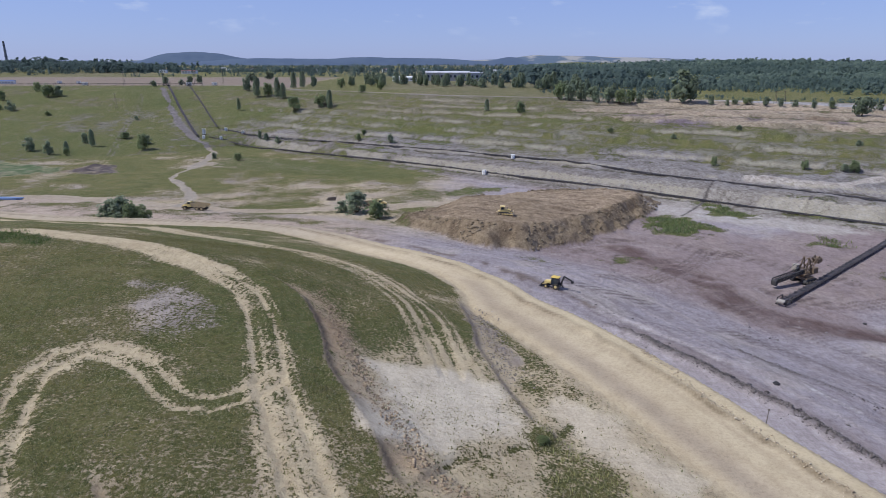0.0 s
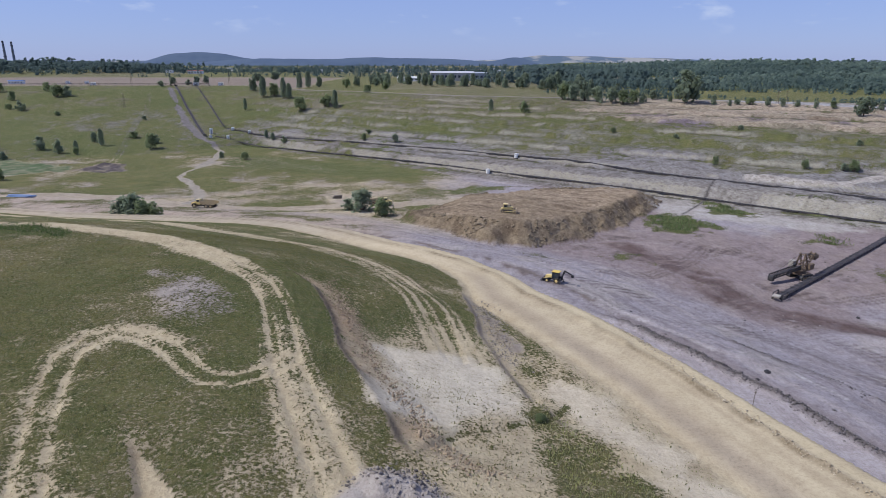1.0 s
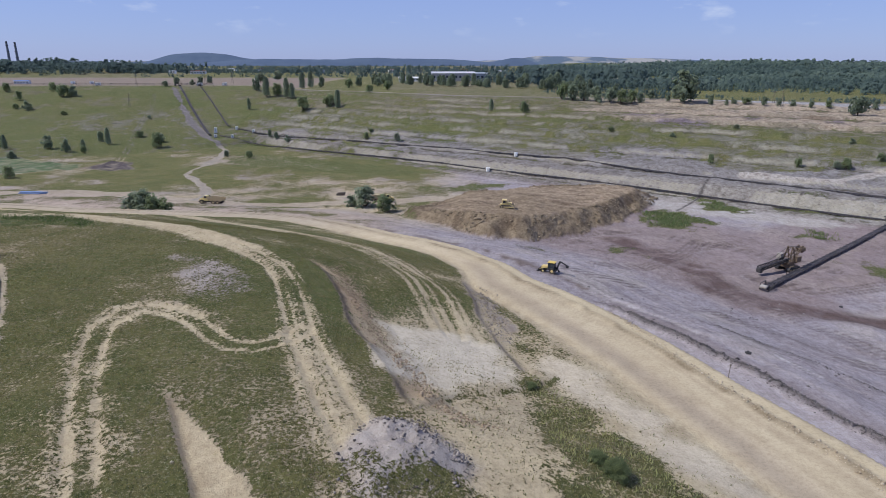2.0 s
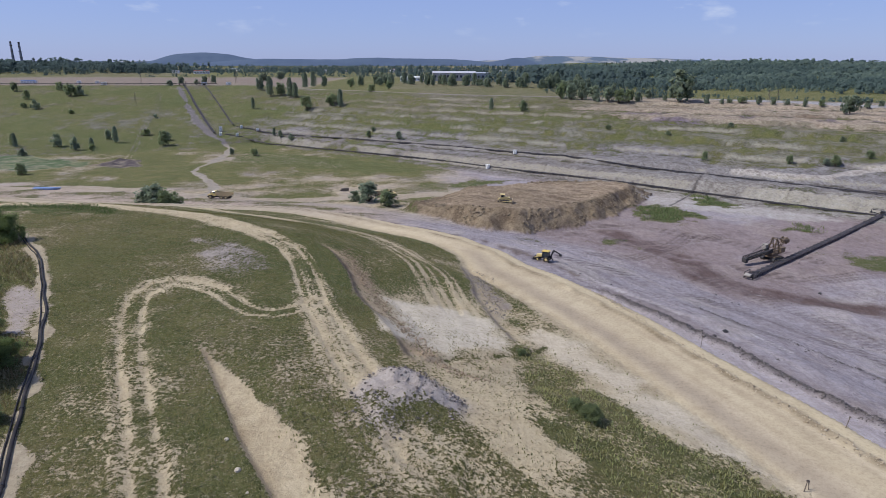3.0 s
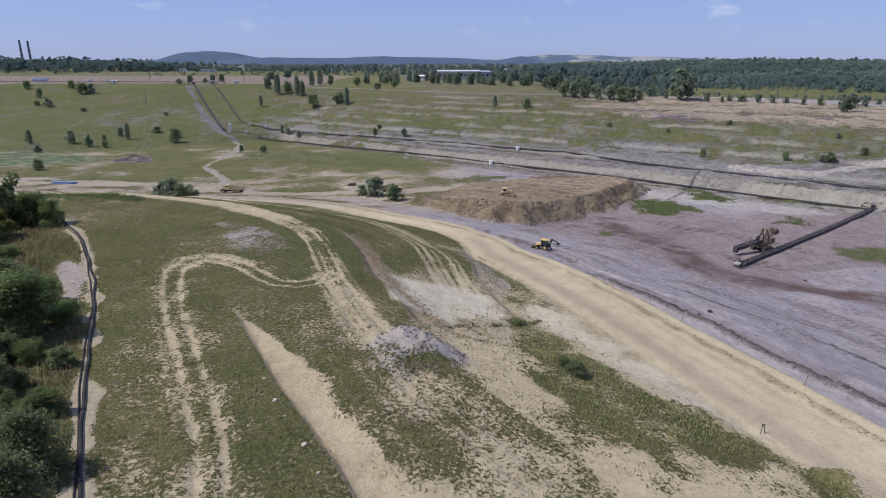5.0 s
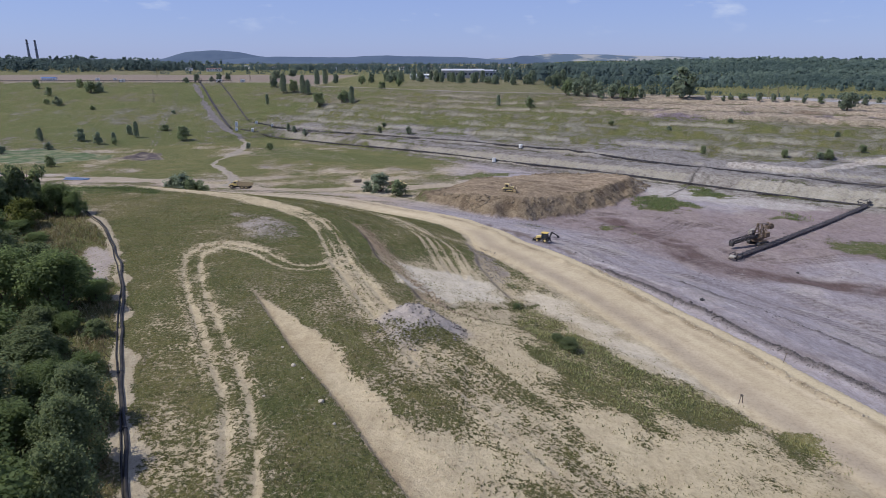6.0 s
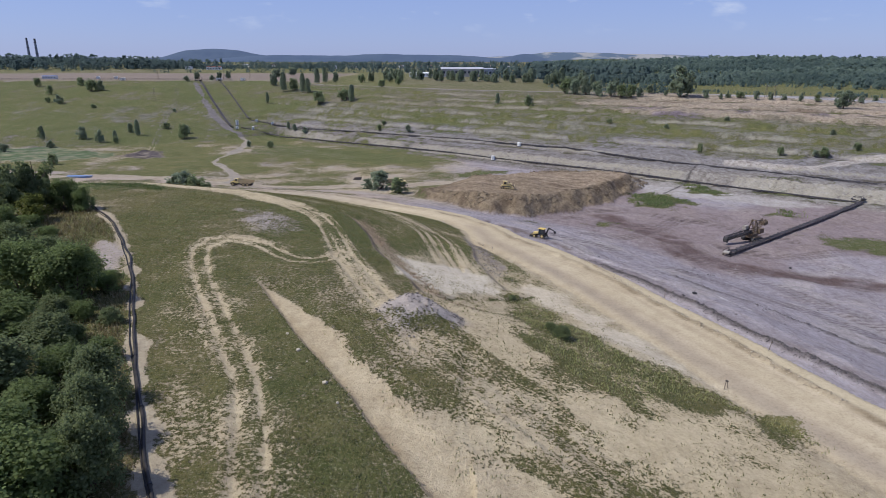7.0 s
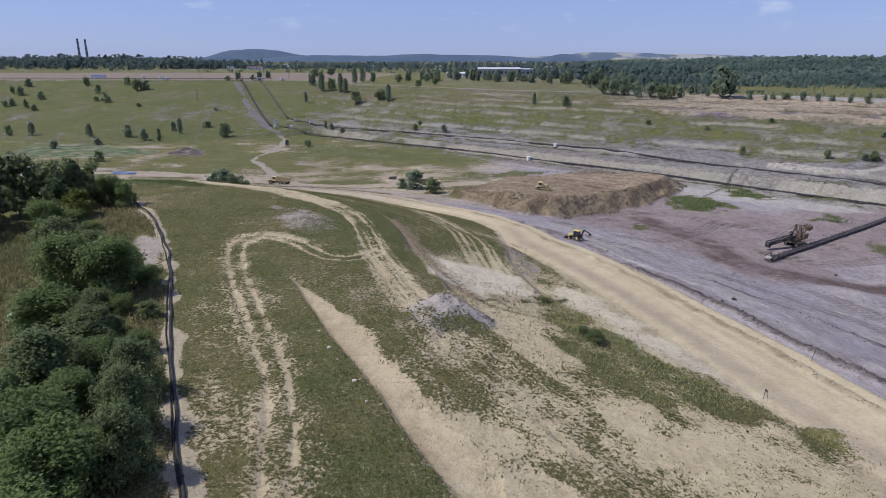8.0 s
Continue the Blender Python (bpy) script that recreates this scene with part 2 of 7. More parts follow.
def bench(x, y, foot, rim):
    """How far up the terraced side a place lies, 0 to 1, and the same with uneven bench edges."""
    w = np.clip(foot / np.maximum(foot + np.maximum(-rim, 0), 1e-3), 0, 1)
    w = np.where(rim > 0, 1, w)
    return w, w + (0.022 * rough(x, y, 38, 21, 4) + 0.006 * lattice(x / 4, y / 9, 29)) * np.sin(np.pi * w)


def land(x, y):
    """The height of the ground."""
    x, y = np.asarray(x, float), np.asarray(y, float)
    crest, _, run = along(CREST, x, y)
    road, level, _ = along(ROAD, x, y)
    foot = -along(FOOT, x, y)[0]
    rim = -along(RIM, x, y)[0]
    foot, rim = -foot, -rim
    # the dump's flat top
    top = 30 - (3.0 - 1.7 * ease(y, 75, 105)) * np.exp(-np.maximum(-crest, 0) / 11) + 0.5 * rough(x, y, 30, 3)
    hollow = -along(SCAR_EDGE, x, y)[0]
    top = top - 0.65 * ease(hollow, -0.05, 0.45) * (1 - ease(hollow, 1.5, 7)) * ease(41.5 - y, 0, 3)
    # its side, down to the haul road; steep at first where the edge has slipped
    u = np.clip(crest / np.maximum(crest - road, 1e-3), 0, 1)
    slip = ease(y, 40, 50) * (1 - ease(y, 82, 96))
    fall = u * (1 - slip) + slip * np.interp(u, [0, 0.05, 0.12, 0.20, 0.5, 1], [0, 0.12, 0.28, 0.42, 0.70, 1])
    edge = 27 + 1.7 * ease(y, 75, 105)
    flank = edge + (level - edge) * fall + 0.35 * rough(x, y, 14, 8) * np.sin(np.pi * u)
    lower = along(SLIP, x, y)[0]
    flank = flank - 0.6 * ease(-lower, -0.2, 0.9) * (1 - ease(-lower, 2, 11)) * ease(y, 56, 64) * (1 - ease(y, 108, 116))
    # below the road, down to the pit's floor
    wide = road_width(y)
    out = road - wide
    floor = -1.6 - 1.4 * ease(y, 160, 330)
    share = np.interp(out, [0, 1.2, 2.5, 4, 6, 9, 15, 27, 42, 60, 85, 120], [1, 0.99, 0.90, 0.72, 0.63, 0.605, 0.58, 0.52, 0.33, 0.13, 0.04, 0])
    below = floor + (level - floor) * share + 0.3 * rough(x, y, 18, 11) * ease(out, 3, 15)
    z = np.where(crest < 0, top, np.where(road < 0, flank, np.where(out < 0, level + 0.25 * np.sin(np.pi * np.clip(road / wide, 0, 1)), below)))
    # the pit's far side
    w, wob = bench(x, y, foot, rim)
    left = ease(-x, 130, 230)
    steps = np.interp(wob, *TERRACES)
    height = 31 + 3 * left
    side = floor + (height - floor) * (steps * (1 - left) + left * (0.35 * w + 0.65 * ease(w, 0, 1)))
    z = np.where(foot > 0, side, z)
    z = z + heap_height(x, y)
    # the plain beyond, and its far rise
    plain = height + (35 - height) * ease(rim, 0, 150) + 1.2 * rough(x, y, 300, 31) * ease(rim, 50, 400)
    plain = plain + (6 * ease(x, 250, 700) + 10 * np.exp(-(((x - 860) / 200) ** 2))) * ease(y + 0.2 * x, 900, 1750)
    plain = plain + 11 * ease(-x + 0.25 * (y - 1300), 640, 900) * ease(y, 1240, 1480) * (1 - ease(y, 1700, 2200))
    return np.where(rim > 0, plain, z)
# ---- end of the lie of the land ----


# ---- the ground: what covers it ----
SAND, PALE, CHALK = (0.49, 0.412, 0.275), (0.52, 0.438, 0.285), (0.63, 0.565, 0.435)
CLAY, VIOLET, BROWN = (0.305, 0.280, 0.262), (0.272, 0.248, 0.258), (0.280, 0.222, 0.148)
DUMP, RUST, SLATE = (0.42, 0.352, 0.235), (0.50, 0.415, 0.325), (0.105, 0.092, 0.090)
TRACK_D = [(-300, 640), (-274.6, 574.2), (-262.5, 524.8), (-244.5, 469.4), (-225.3, 417.9), (-205.4, 367.5)]
DARK_MOUND = [(-226, 368), (-202, 355), (-190, 364), (-206, 392), (-222, 392)]
TRACK_A = [(-110, 112), (-80, 116), (-66.9, 111), (-57, 107), (-45.8, 99.4), (-35.1, 90.9), (-27.7, 82.8), (-23.2, 73.9), (-19.8, 64.4), (-17.4, 56.8), (-14.6, 50.3),
           (-11.6, 43.4), (-8.2, 35.5), (-5.1, 28.4), (-1.8, 23.4), (2.5, 19.3), (5.2, 16.5), (12, 8), (20, -4), (30, -20)]
LOOP = [(-17.8, 58), (-19, 55), (-21.8, 52.3), (-24.5, 52.4), (-27, 54.4), (-30.9, 58.7), (-34.7, 61.3), (-38.9, 62.4), (-40.8, 60.9), (-41.2, 56.2), (-39.2, 50.7),
        (-36.7, 44.9), (-31.8, 35.4), (-27.9, 28.1), (-23.5, 20.5), (-20.6, 15.3), (-18.9, 12), (-16, 4), (-12, -10), (-8, -40)]
TRACK_C = [(-170, 214), (-122, 186), (-92, 166), (-65, 143), (-48, 135), (-30, 126), (-20, 116), (-10.5, 107), (-5.5, 98), (-2.5, 91), (-0.5, 84), (1.2, 75)]
LOW_ROAD = [(-500, 268), (-208, 279), (-188, 288), (-158, 282), (-121, 262), (-95, 256), (-70, 257), (-48, 265), (-23, 271), (-3, 279), (20, 290)]
RAMP = [(-301, 690), (-252, 590), (-221, 531), (-195, 492), (-177.6, 471), (-166, 453), (-158.6, 425), (-154.3, 387), (-154.7, 361), (-153, 346), (-142, 331), (-125, 305), (-118, 287), (-115, 265)]
RUBBLE = [(30, 122), (38.4, 112), (47, 96.5), (54, 83), (58.8, 69.5), (63, 58.5), (66, 54), (84, 22)]
SECOND_LINE = [(44, 122), (56, 110), (67, 99), (72, 88), (80.3, 77.5), (100, 50)]
PIT_TRACKS = [[(68.2, 177.3), (76, 162.5), (76.6, 149.3), (83.3, 140), (94.5, 132), (113.2, 125.2), (140, 112)], [(70.8, 148.3), (83, 133.9), (90.4, 114.2), (95.4, 98.8), (112, 70)],
              [(90.1, 161.5), (103.7, 149.3), (120.4, 154.5), (135.7, 159)], [(34.4, 197.4), (48.3, 198.7), (62.2, 186.8), (83.4, 191.7), (108.4, 203.6)], [(44.1, 163.3), (60, 167.4), (77.8, 185.1), (88, 200)],
              [(30, 150), (50, 138), (66, 122), (82, 100), (100, 72)], [(40, 205), (58, 214), (80, 208), (100, 190), (118, 170)]]
PIPE = [(-78, 87), (-74, 82.9), (-68.7, 76.9), (-63.2, 70.5), (-55, 57.9), (-50.2, 50.4), (-45, 41.4), (-40.4, 32.6), (-36.1, 23.8), (-31.7, 15.6), (-28, 8.9),
        (-24.9, 3.4), (-22.4, -1.1), (-20.1, -4.8), (-14, -16)]
CHALK_RING = [(-9, 68.5), (-7.5, 74), (1.2, 74), (7.9, 72), (11, 67.3), (7, 58.9), (-1.2, 52.8), (-5.5, 50), (-7.4, 56)]
CHALK_STRIP = [(12.2, 70.3), (16, 75), (22.5, 66), (26.5, 54), (31, 42), (36, 33), (33.5, 33.5), (27, 38.5), (23.4, 45), (20.4, 54.5), (17.1, 61.5)]
WEED_RING = [(-10.7, 29.2), (-7, 33), (1.2, 30.8), (7.6, 24.7), (12.8, 18.5), (16.2, 14.3), (18.3, 9.1), (21.3, 5.7), (40, -16), (22, -18), (9.2, 1.6), (6.2, 4.4), (1.6, 8.3), (-4.6, 14), (-9.5, 19.8)]
GREEN_RING = [(10.5, 64), (13, 63.7), (18.8, 54.7), (22.4, 41), (25.6, 36.4), (31.8, 35.5), (35.5, 29.9), (40.4, 23.3), (43.4, 18.3), (42.1, 15.6), (40, 17.6), (36.7, 23.6), (33.5, 26.4), (30.1, 24.9), (26.6, 25), (21.6, 18.7), (16.3, 24),
              (12.3, 29.8), (10.4, 34), (10.2, 50.9)]
GREY_PATCH = [(-44.5, 85), (-37, 84), (-27, 70), (-29.5, 66), (-36.5, 67.5), (-41.5, 75)]
GREY_HEAP = [(-9.4, 32), (-7, 38), (-2.8, 39.4), (2.4, 33.6), (0.6, 30.2), (-3.0, 27.8), (-4.4, 24.2), (-7.4, 26.4)]
LEDGE = [(-4.5, 40.2), (-3.1, 42.3), (-1, 48), (1.1, 52.6), (6.6, 56.5), (12.1, 61), (14.8, 65.8)]
TAN_LIP = [(-37.5, 66), (-31, 64.6), (-27, 60.5), (-26.4, 58), (-30, 60.2), (-35.5, 62.2)]
DOZER = (22.0, 219.5)
MOTORWAY = [(40, 650), (110, 600), (150, 558), (177, 527), (220, 487), (257, 460), (296.5, 429.5), (420, 330)]
MUD = [(-62, 214), (-47.3, 204.2), (-26, 191), (-8, 180), (5.6, 167.6), (14.6, 158), (23.9, 146), (33, 130)]
SPARSE = [[(-45, 54), (-41, 50), (-32.4, 34.3), (-23.9, 15), (-27, 13.5), (-35.7, 26.4), (-44, 44)], [(-25.5, 12), (-20.1, 10), (-16.2, 6), (-9, -8), (-14, -14), (-19.5, -4), (-24, 3.4)]]
LUSH_EDGE = [(-100, 119), (-83.8, 118), (-72, 111.5), (-68.7, 103), (-84, 104), (-100, 106)]
SCREE = [(3.2, 112), (5.2, 110), (9.6, 95), (11.4, 86), (9, 75.5), (6, 82), (4.6, 96)]
CLEARING = [(236, 935), (250, 1012), (405, 1020), (400, 950)]
DITCHES = [[(132.6, 301.6), (120.5, 281.5), (100.7, 255.3)], [(160.7, 265.9), (153.6, 257.8)]]
BENCH_PATH = [(150, 300), (158.9, 294.2), (165.6, 286.8), (182.5, 278.3), (209.6, 290), (240, 280)]
VIOLET_TOP = [(140, 420), (158, 424), (173, 410), (166, 396), (144, 405)]
WHITE_FLOOR = [(88, 270), (112, 281), (128, 262), (150, 240), (160, 225), (140, 222), (118, 236), (92, 256)]
PIPE_BARE = [(-62, 62.5), (-53.5, 55.3), (-46.8, 43.5), (-50.5, 43), (-58, 54)]
DARK_ROAD = [(60, 205), (68, 185), (76, 166), (73.5, 146), (79.4, 139), (93.8, 134), (115, 125), (180, 95)]
GREENS = [([(47.5, 197), (54, 195), (66, 185), (58, 179), (50, 183)], 0.8), ([(83, 252), (96, 255), (107, 233), (91, 222), (79, 228)], 1.1),
          ([(131, 177), (141, 180), (160, 170), (150, 148), (129, 161)], 0.95), ([(137, 221), (147, 210), (138, 202), (130, 209)], 1.0),
          ([(117, 279), (127, 270), (131, 250), (120, 252), (112, 264)], 1.0), ([(136, 224), (149, 215), (143, 203), (130, 206)], 0.9), ([(-345, 398), (-300, 412), (-240, 384), (-233, 366), (-262, 345), (-330, 350)], 1.15),
          ([(-20, 300), (10, 318), (40, 322), (20, 300)], 0.9), ([(-30, 252), (-14, 240), (-9.7, 220), (-17, 222), (-34, 240)], 0.75), ([(13, 190), (22, 193), (34, 178), (36, 166), (24, 172)], 0.7), ([(-150, 440), (-60, 392), (0, 350), (-40, 340), (-150, 385)], 0.85)]


def over(base, colour, share):
    return base + (np.asarray(colour) - base) * np.clip(share, 0, 1)[..., None]


def cover(x, y):
    """Soil colour, thickness of the growth and how fresh it is."""
    crest, _, _ = along(CREST, x, y)
    road, level, run = along(ROAD, x, y)
    foot, rim = along(FOOT, x, y)[0], along(RIM, x, y)[0]
    out = road - road_width(y)
    w, wob = bench(x, y, foot, rim)
    n1, n2, n3, n4 = (1.5 * rough(x, y, size, seed, 4) for size, seed in ((40, 61), (12, 62), (4, 63), (90, 64)))
    shift = rough(x, y, 6, 201, 4)
    xs, ys = x + 1.5 * shift, y + 2.0 * rough(x, y, 6, 207, 4)
    soil = np.broadcast_to(np.asarray(DUMP, float), (*np.shape(x), 3)).copy()
    dense = ease(-x, 8, 22) * (1 - ease(y, 62, 85))
    green = 0.76 + 0.10 * dense + 0.16 * n1 + 0.18 * n2 + 0.08 * n3
    lush = 0.14 + 0.30 * n1 + 0.20 * n2 + 0.14 * dense
    # the dump's flank
    flank = ease(crest, -1, 2) * (1 - ease(road, -2, 0.5))
    soil = over(soil, PALE, flank * 0.8)
    green -= flank * (0.38 + 0.34 * n2) * (1 - ease(y, 78, 98))
    near = ease(crest, -9, 2) * (1 - ease(y, 34, 48)) * (1 - ease(road, -1, 1))
    soil = over(soil, (0.575, 0.482, 0.305), near)
    green = green * (1 - near) + near * (0.27 + 0.19 * ease(-x, -2, 5) + 0.26 * n3 + 0.16 * n2)
    scree = ease(crest + 0.8 * n3, 0.2, 1.0) * (1 - ease(crest + 1.5 * n2 + n3, 3.5, 6.5)) * ease(y, 40, 46) * (1 - ease(y, 84, 96))
    scree = scree * np.clip(0.55 + 0.55 * n3 + 0.3 * n2, 0, 1)
    soil, green = over(soil, (0.49, 0.365, 0.225), scree), green * (1 - 0.85 * scree)
    rill = lattice(crest / 5, y / 0.55 + crest * 0.5, 111) + 0.5 * lattice(crest / 3, y / 0.3, 112)
    soil = over(soil, (0.24, 0.172, 0.108), scree * ease(rill + 0.4 * n3, 0.1, 0.9) * 0.75)
    lip = np.exp(-(((crest - 0.3 - 0.4 * n3) / 0.5) ** 2)) * ease(y, 40, 46) * (1 - ease(y, 86, 96)) * ease(n2, -0.7, 0.1)
    soil, green = over(soil, (0.13, 0.105, 0.08), lip), green * (1 - lip)
    # the slope below the road and the pit's floor
    low = ease(out, 3, 9)
    green = green * (1 - ease(road, -2.5, 0.5)) + low * np.clip(0.10 + 0.5 * n1 - 0.35, 0, 1)
    soil = over(soil, SAND, ease(road, -5 + 2 * np.clip(n2, -1, 1), 0.5))
    lanes = lattice(road / 0.9 + 0.4 * n1, run / 45, 72) + 0.5 * lattice(road / 0.4, run / 20, 73)
    soil = over(soil, (0.55, 0.46, 0.32), ease(road, 1, 3) * (1 - ease(out, -3, -0.5)) * ease(lanes, -0.1, 0.9) * 0.5)
    outer = ease(out + 0.8 * n3, -2.5, -1) * (1 - ease(out, 1, 3)) * ease(y, 92, 104) * (1 - ease(y, 130, 145))
    soil = over(soil, (0.33, 0.262, 0.175), ease(road, 0, 2) * (1 - ease(out, -3, -1)) * ease(-lanes, 0.25, 0.9) * 0.35)
    soil = over(soil, (0.39, 0.325, 0.24), outer * np.clip(0.8 + 0.5 * n3, 0, 1))
    soil = over(soil, (0.345, 0.285, 0.205), np.exp(-(((road - 4.0 - 0.8 * n1) / 2.2) ** 2)) * 0.8 * (1 - ease(y, 118, 132)))
    soil = over(soil, PALE, ease(out, -3, -1.5) * (1 - ease(out, 3, 6)))
    soil = over(soil, (0.39, 0.335, 0.255), ease(road, -1, 1) * (1 - ease(out, 1, 3)) * ease(y, 145, 185) * 0.85)
    soil = over(soil, VIOLET, ease(out + 1.2 * n3, 2.5, 5))
    soil = over(soil, CLAY, ease(out, 6, 9) * ease(n2 + 0.4 * n1, 0.10, 0.7) * 0.8)
    streak = lattice((x * 0.62 + y * 0.78) / 1.7, (y * 0.62 - x * 0.78) / 14, 71)
    combed = lattice(out / 1.1 + 0.5 * n2, run / 30, 74) + 0.6 * lattice(out / 0.5, run / 15, 75)
    soil = over(soil, (0.34, 0.305, 0.295), ease(out, 6, 12) * ease(streak + 0.5 * n2, 0.25, 0.8) * 0.65)
    soil = over(soil, (0.36, 0.325, 0.31), ease(out, 6, 10) * (1 - ease(out, 60, 90)) * ease(combed, 0.35, 1.1) * 0.65)
    soil = over(soil, (0.125, 0.102, 0.100), ease(out, 6, 10) * ease(-combed + 0.4 * n1, 0.40, 1.0) * 0.42)
    soil = over(soil, (0.20, 0.150, 0.135), ease(out, 45, 70) * ease(n4 + 0.6 * n1, 0.15, 0.6) * 0.6)
    berm = -along(RUBBLE, x, y)[0]
    soil = over(soil, (0.345, 0.312, 0.31), ease(out, 3, 6) * (1 - ease(berm, -1.4, -0.5)) * 0.9)
    soil = over(soil, SLATE, np.exp(-(((berm - 0.4 * n3) / 0.85) ** 2)) * np.clip(0.95 + 0.4 * n3, 0, 1) * (1 - ease(y, 112, 128)))
    soil = over(soil, (0.20, 0.165, 0.155), np.exp(-(((berm - 2.6 - 0.6 * n2) / 1.6) ** 2)) * 0.6 * (1 - ease(y, 112, 128)))
    second = along(SECOND_LINE, x, y)[0]
    soil = over(soil, SLATE, np.exp(-(((second - 0.8 * n2) / 0.8) ** 2)) * np.clip(0.6 + 0.6 * n2, 0, 1) * (1 - ease(y, 108, 124)))
    soil = over(soil, (0.42, 0.385, 0.36), np.exp(-(((out - 23.5 - n1) / 0.5) ** 2)) * ease(n1 - n2, 0, 0.5) * 0.8)
    soil = over(soil, (0.21, 0.165, 0.105), np.exp(-(((out + 2.7 + 0.3 * n3) / 0.6) ** 2)) * np.clip(0.7 + 0.5 * n3, 0, 1))
    soil = over(soil, (0.34, 0.285, 0.21), np.exp(-(((road - 3.4 - 0.8 * n2) / 1.1) ** 2)) * np.clip(0.65 + 0.4 * n2, 0, 1) * (1 - ease(y, 84, 100)))
    # the basin on the far left of the heap
    west = ease(-x, -25, 25) * ease(out, 35, 60) * (1 - ease(foot, -5, 15))
    soil = over(soil, PALE, west * (0.7 + 0.3 * n2))
    green = green * (1 - west) + west * (0.60 + 0.45 * n1 + 0.25 * n2 + 0.25 * ease(y, 280, 330))
    verge = ease(-x, 0, 40) * ease(out, 1, 8) * (1 - ease(out, 38, 55))
    soil = over(soil, (0.36, 0.30, 0.24), verge)
    green = green * (1 - verge) + verge * (0.46 + 0.4 * n2)
    # the terraced side
    far = ease(foot, -4, 6) * (1 - ease(rim, -4, 8))
    gain = np.diff(TERRACES[1]) / np.diff(TERRACES[0])
    steep = (gain[np.clip(np.searchsorted(TERRACES[0], wob) - 1, 0, len(gain) - 1)] > 1.9) * 1.0
    comb = lattice((x * 0.79 - y * 0.61) / 2.6, w * 30, 98) + 0.6 * lattice((x * 0.79 - y * 0.61) / 1.2, w * 30, 99)
    wall = over(over(np.broadcast_to(np.asarray(CLAY, float), soil.shape), (0.285, 0.275, 0.222), ease(w, 0.12, 0.35)), (0.27, 0.248, 0.185), ease(w, 0.45, 0.65))
    wall = over(wall, (0.45, 0.425, 0.380), (1 - ease(w, 0.10, 0.14)) * ease(x + 50 * n2, 60, 150) * (0.7 + 0.3 * comb))
    wall = over(wall, (0.175, 0.15, 0.135), (1 - ease(w, 0.10, 0.14)) * ease(comb, 0.4, 1.0) * 0.6)
    wall = over(wall, (0.315, 0.298, 0.295), ease(w, 0.10, 0.14) * (1 - ease(w, 0.30, 0.42)) * ease(n1 + 0.9 * ease(x, 0, 90) - 0.2, 0.1, 0.5))
    east = ease(x + 40 * n2, 60, 170)
    bandy = lattice(w * 26 + 0.3 * n2, (x * 0.79 - y * 0.61) / 50, 113) + 0.5 * lattice(w * 60, (x * 0.79 - y * 0.61) / 25, 114)
    wall = over(wall, RUST, east * ease(w + 0.04 * n2, 0.56, 0.66) * (1 - ease(w, 0.97, 1.0)) * np.clip(0.8 + 0.5 * bandy, 0, 1))
    wall = over(wall, (0.215, 0.15, 0.115), east * ease(w, 0.60, 0.68) * ease(-bandy, 0.35, 0.9) * 0.6)
    wall = over(wall, (0.20, 0.165, 0.20), east * np.exp(-(((w - 0.70) / 0.035) ** 2)) * ease(n1 + n2, 0.2, 0.7) * 0.8)
    wall = over(wall, (0.26, 0.215, 0.27), ease(inside(VIOLET_TOP, x, y) + 5 * n2, -3, 3) * 0.85)
    n5 = 1.5 * rough(x, y, 1.8, 65, 2)
    run_on = (x * 0.79 - y * 0.61)
    patch = rough(run_on / 2.2, w * 130, 14, 67, 3) * 1.5 + 0.5 * n1
    shown = ease(patch + 0.18 + 0.25 * (1 - ease(w, 0.30, 0.42)), -0.02, 0.35)
    riser = sum(np.exp(-(((wob - 0.5 * (a + b)) / 0.011) ** 2)) for a, b, g in zip(TERRACES[0], TERRACES[0][1:], gain) if g > 1.9 and a > 0.08)
    riser = np.clip(riser + steep * (1 - ease(w, 0.09, 0.12)), 0, 1)
    bare = riser * shown * far * (1 - ease(-x, 130, 200)) * (1 - 0.55 * east * ease(w, 0.52, 0.62))
    # Shade along each riser's foot, painted into the soil as a dark line.
    foot_shade = sum(np.exp(-(((wob - a + 0.010) / 0.006) ** 2)) for a, g in zip(TERRACES[0], gain) if g > 1.9 and a > 0.08)
    wall = over(wall, (0.13, 0.115, 0.09), foot_shade * ease(n2 + n3, -0.6, 0.4) * 0.7)
    # Dark strip just below the faces: wet soil and painted ledge shade.
    under = (gain[np.clip(np.searchsorted(TERRACES[0], wob + 0.012) - 1, 0, len(gain) - 1)] > 1.9) * (1 - steep)
    wall = over(wall, (0.12, 0.11, 0.085), under * ease(n2 + n3, -0.5, 0.3) * 0.8)
    wall = over(wall, (0.20, 0.18, 0.165), (1 - steep) * ease(n5 + 0.6 * n3, 0.35, 0.8) * 0.6)
    soil = soil * (1.0 + 0.26 * ease(out, 4, 8) * (1 - west))[..., None]
    soil = soil * (1 - far[..., None]) + wall * np.asarray((0.90, 0.91, 0.885)) * far[..., None]
    grow = 0.64 + 0.22 * n1 + 0.22 * n2 + 0.20 * n3 + 0.15 * n5 + 0.2 * under - 0.30 * riser * shown - (0.50 + 0.25 * bandy) * east * ease(w, 0.55, 0.66) - (0.40 * ease(x, -60, 60) + 0.12) * (1 - ease(w, 0.12, 0.28))
    grow = grow - 0.42 * ease(w, 0.10, 0.14) * (1 - ease(w, 0.28, 0.40)) * ease(n1 + 0.6 * ease(x, 40, 140), 0.1, 0.5)
    left = ease(-x, 130, 230)
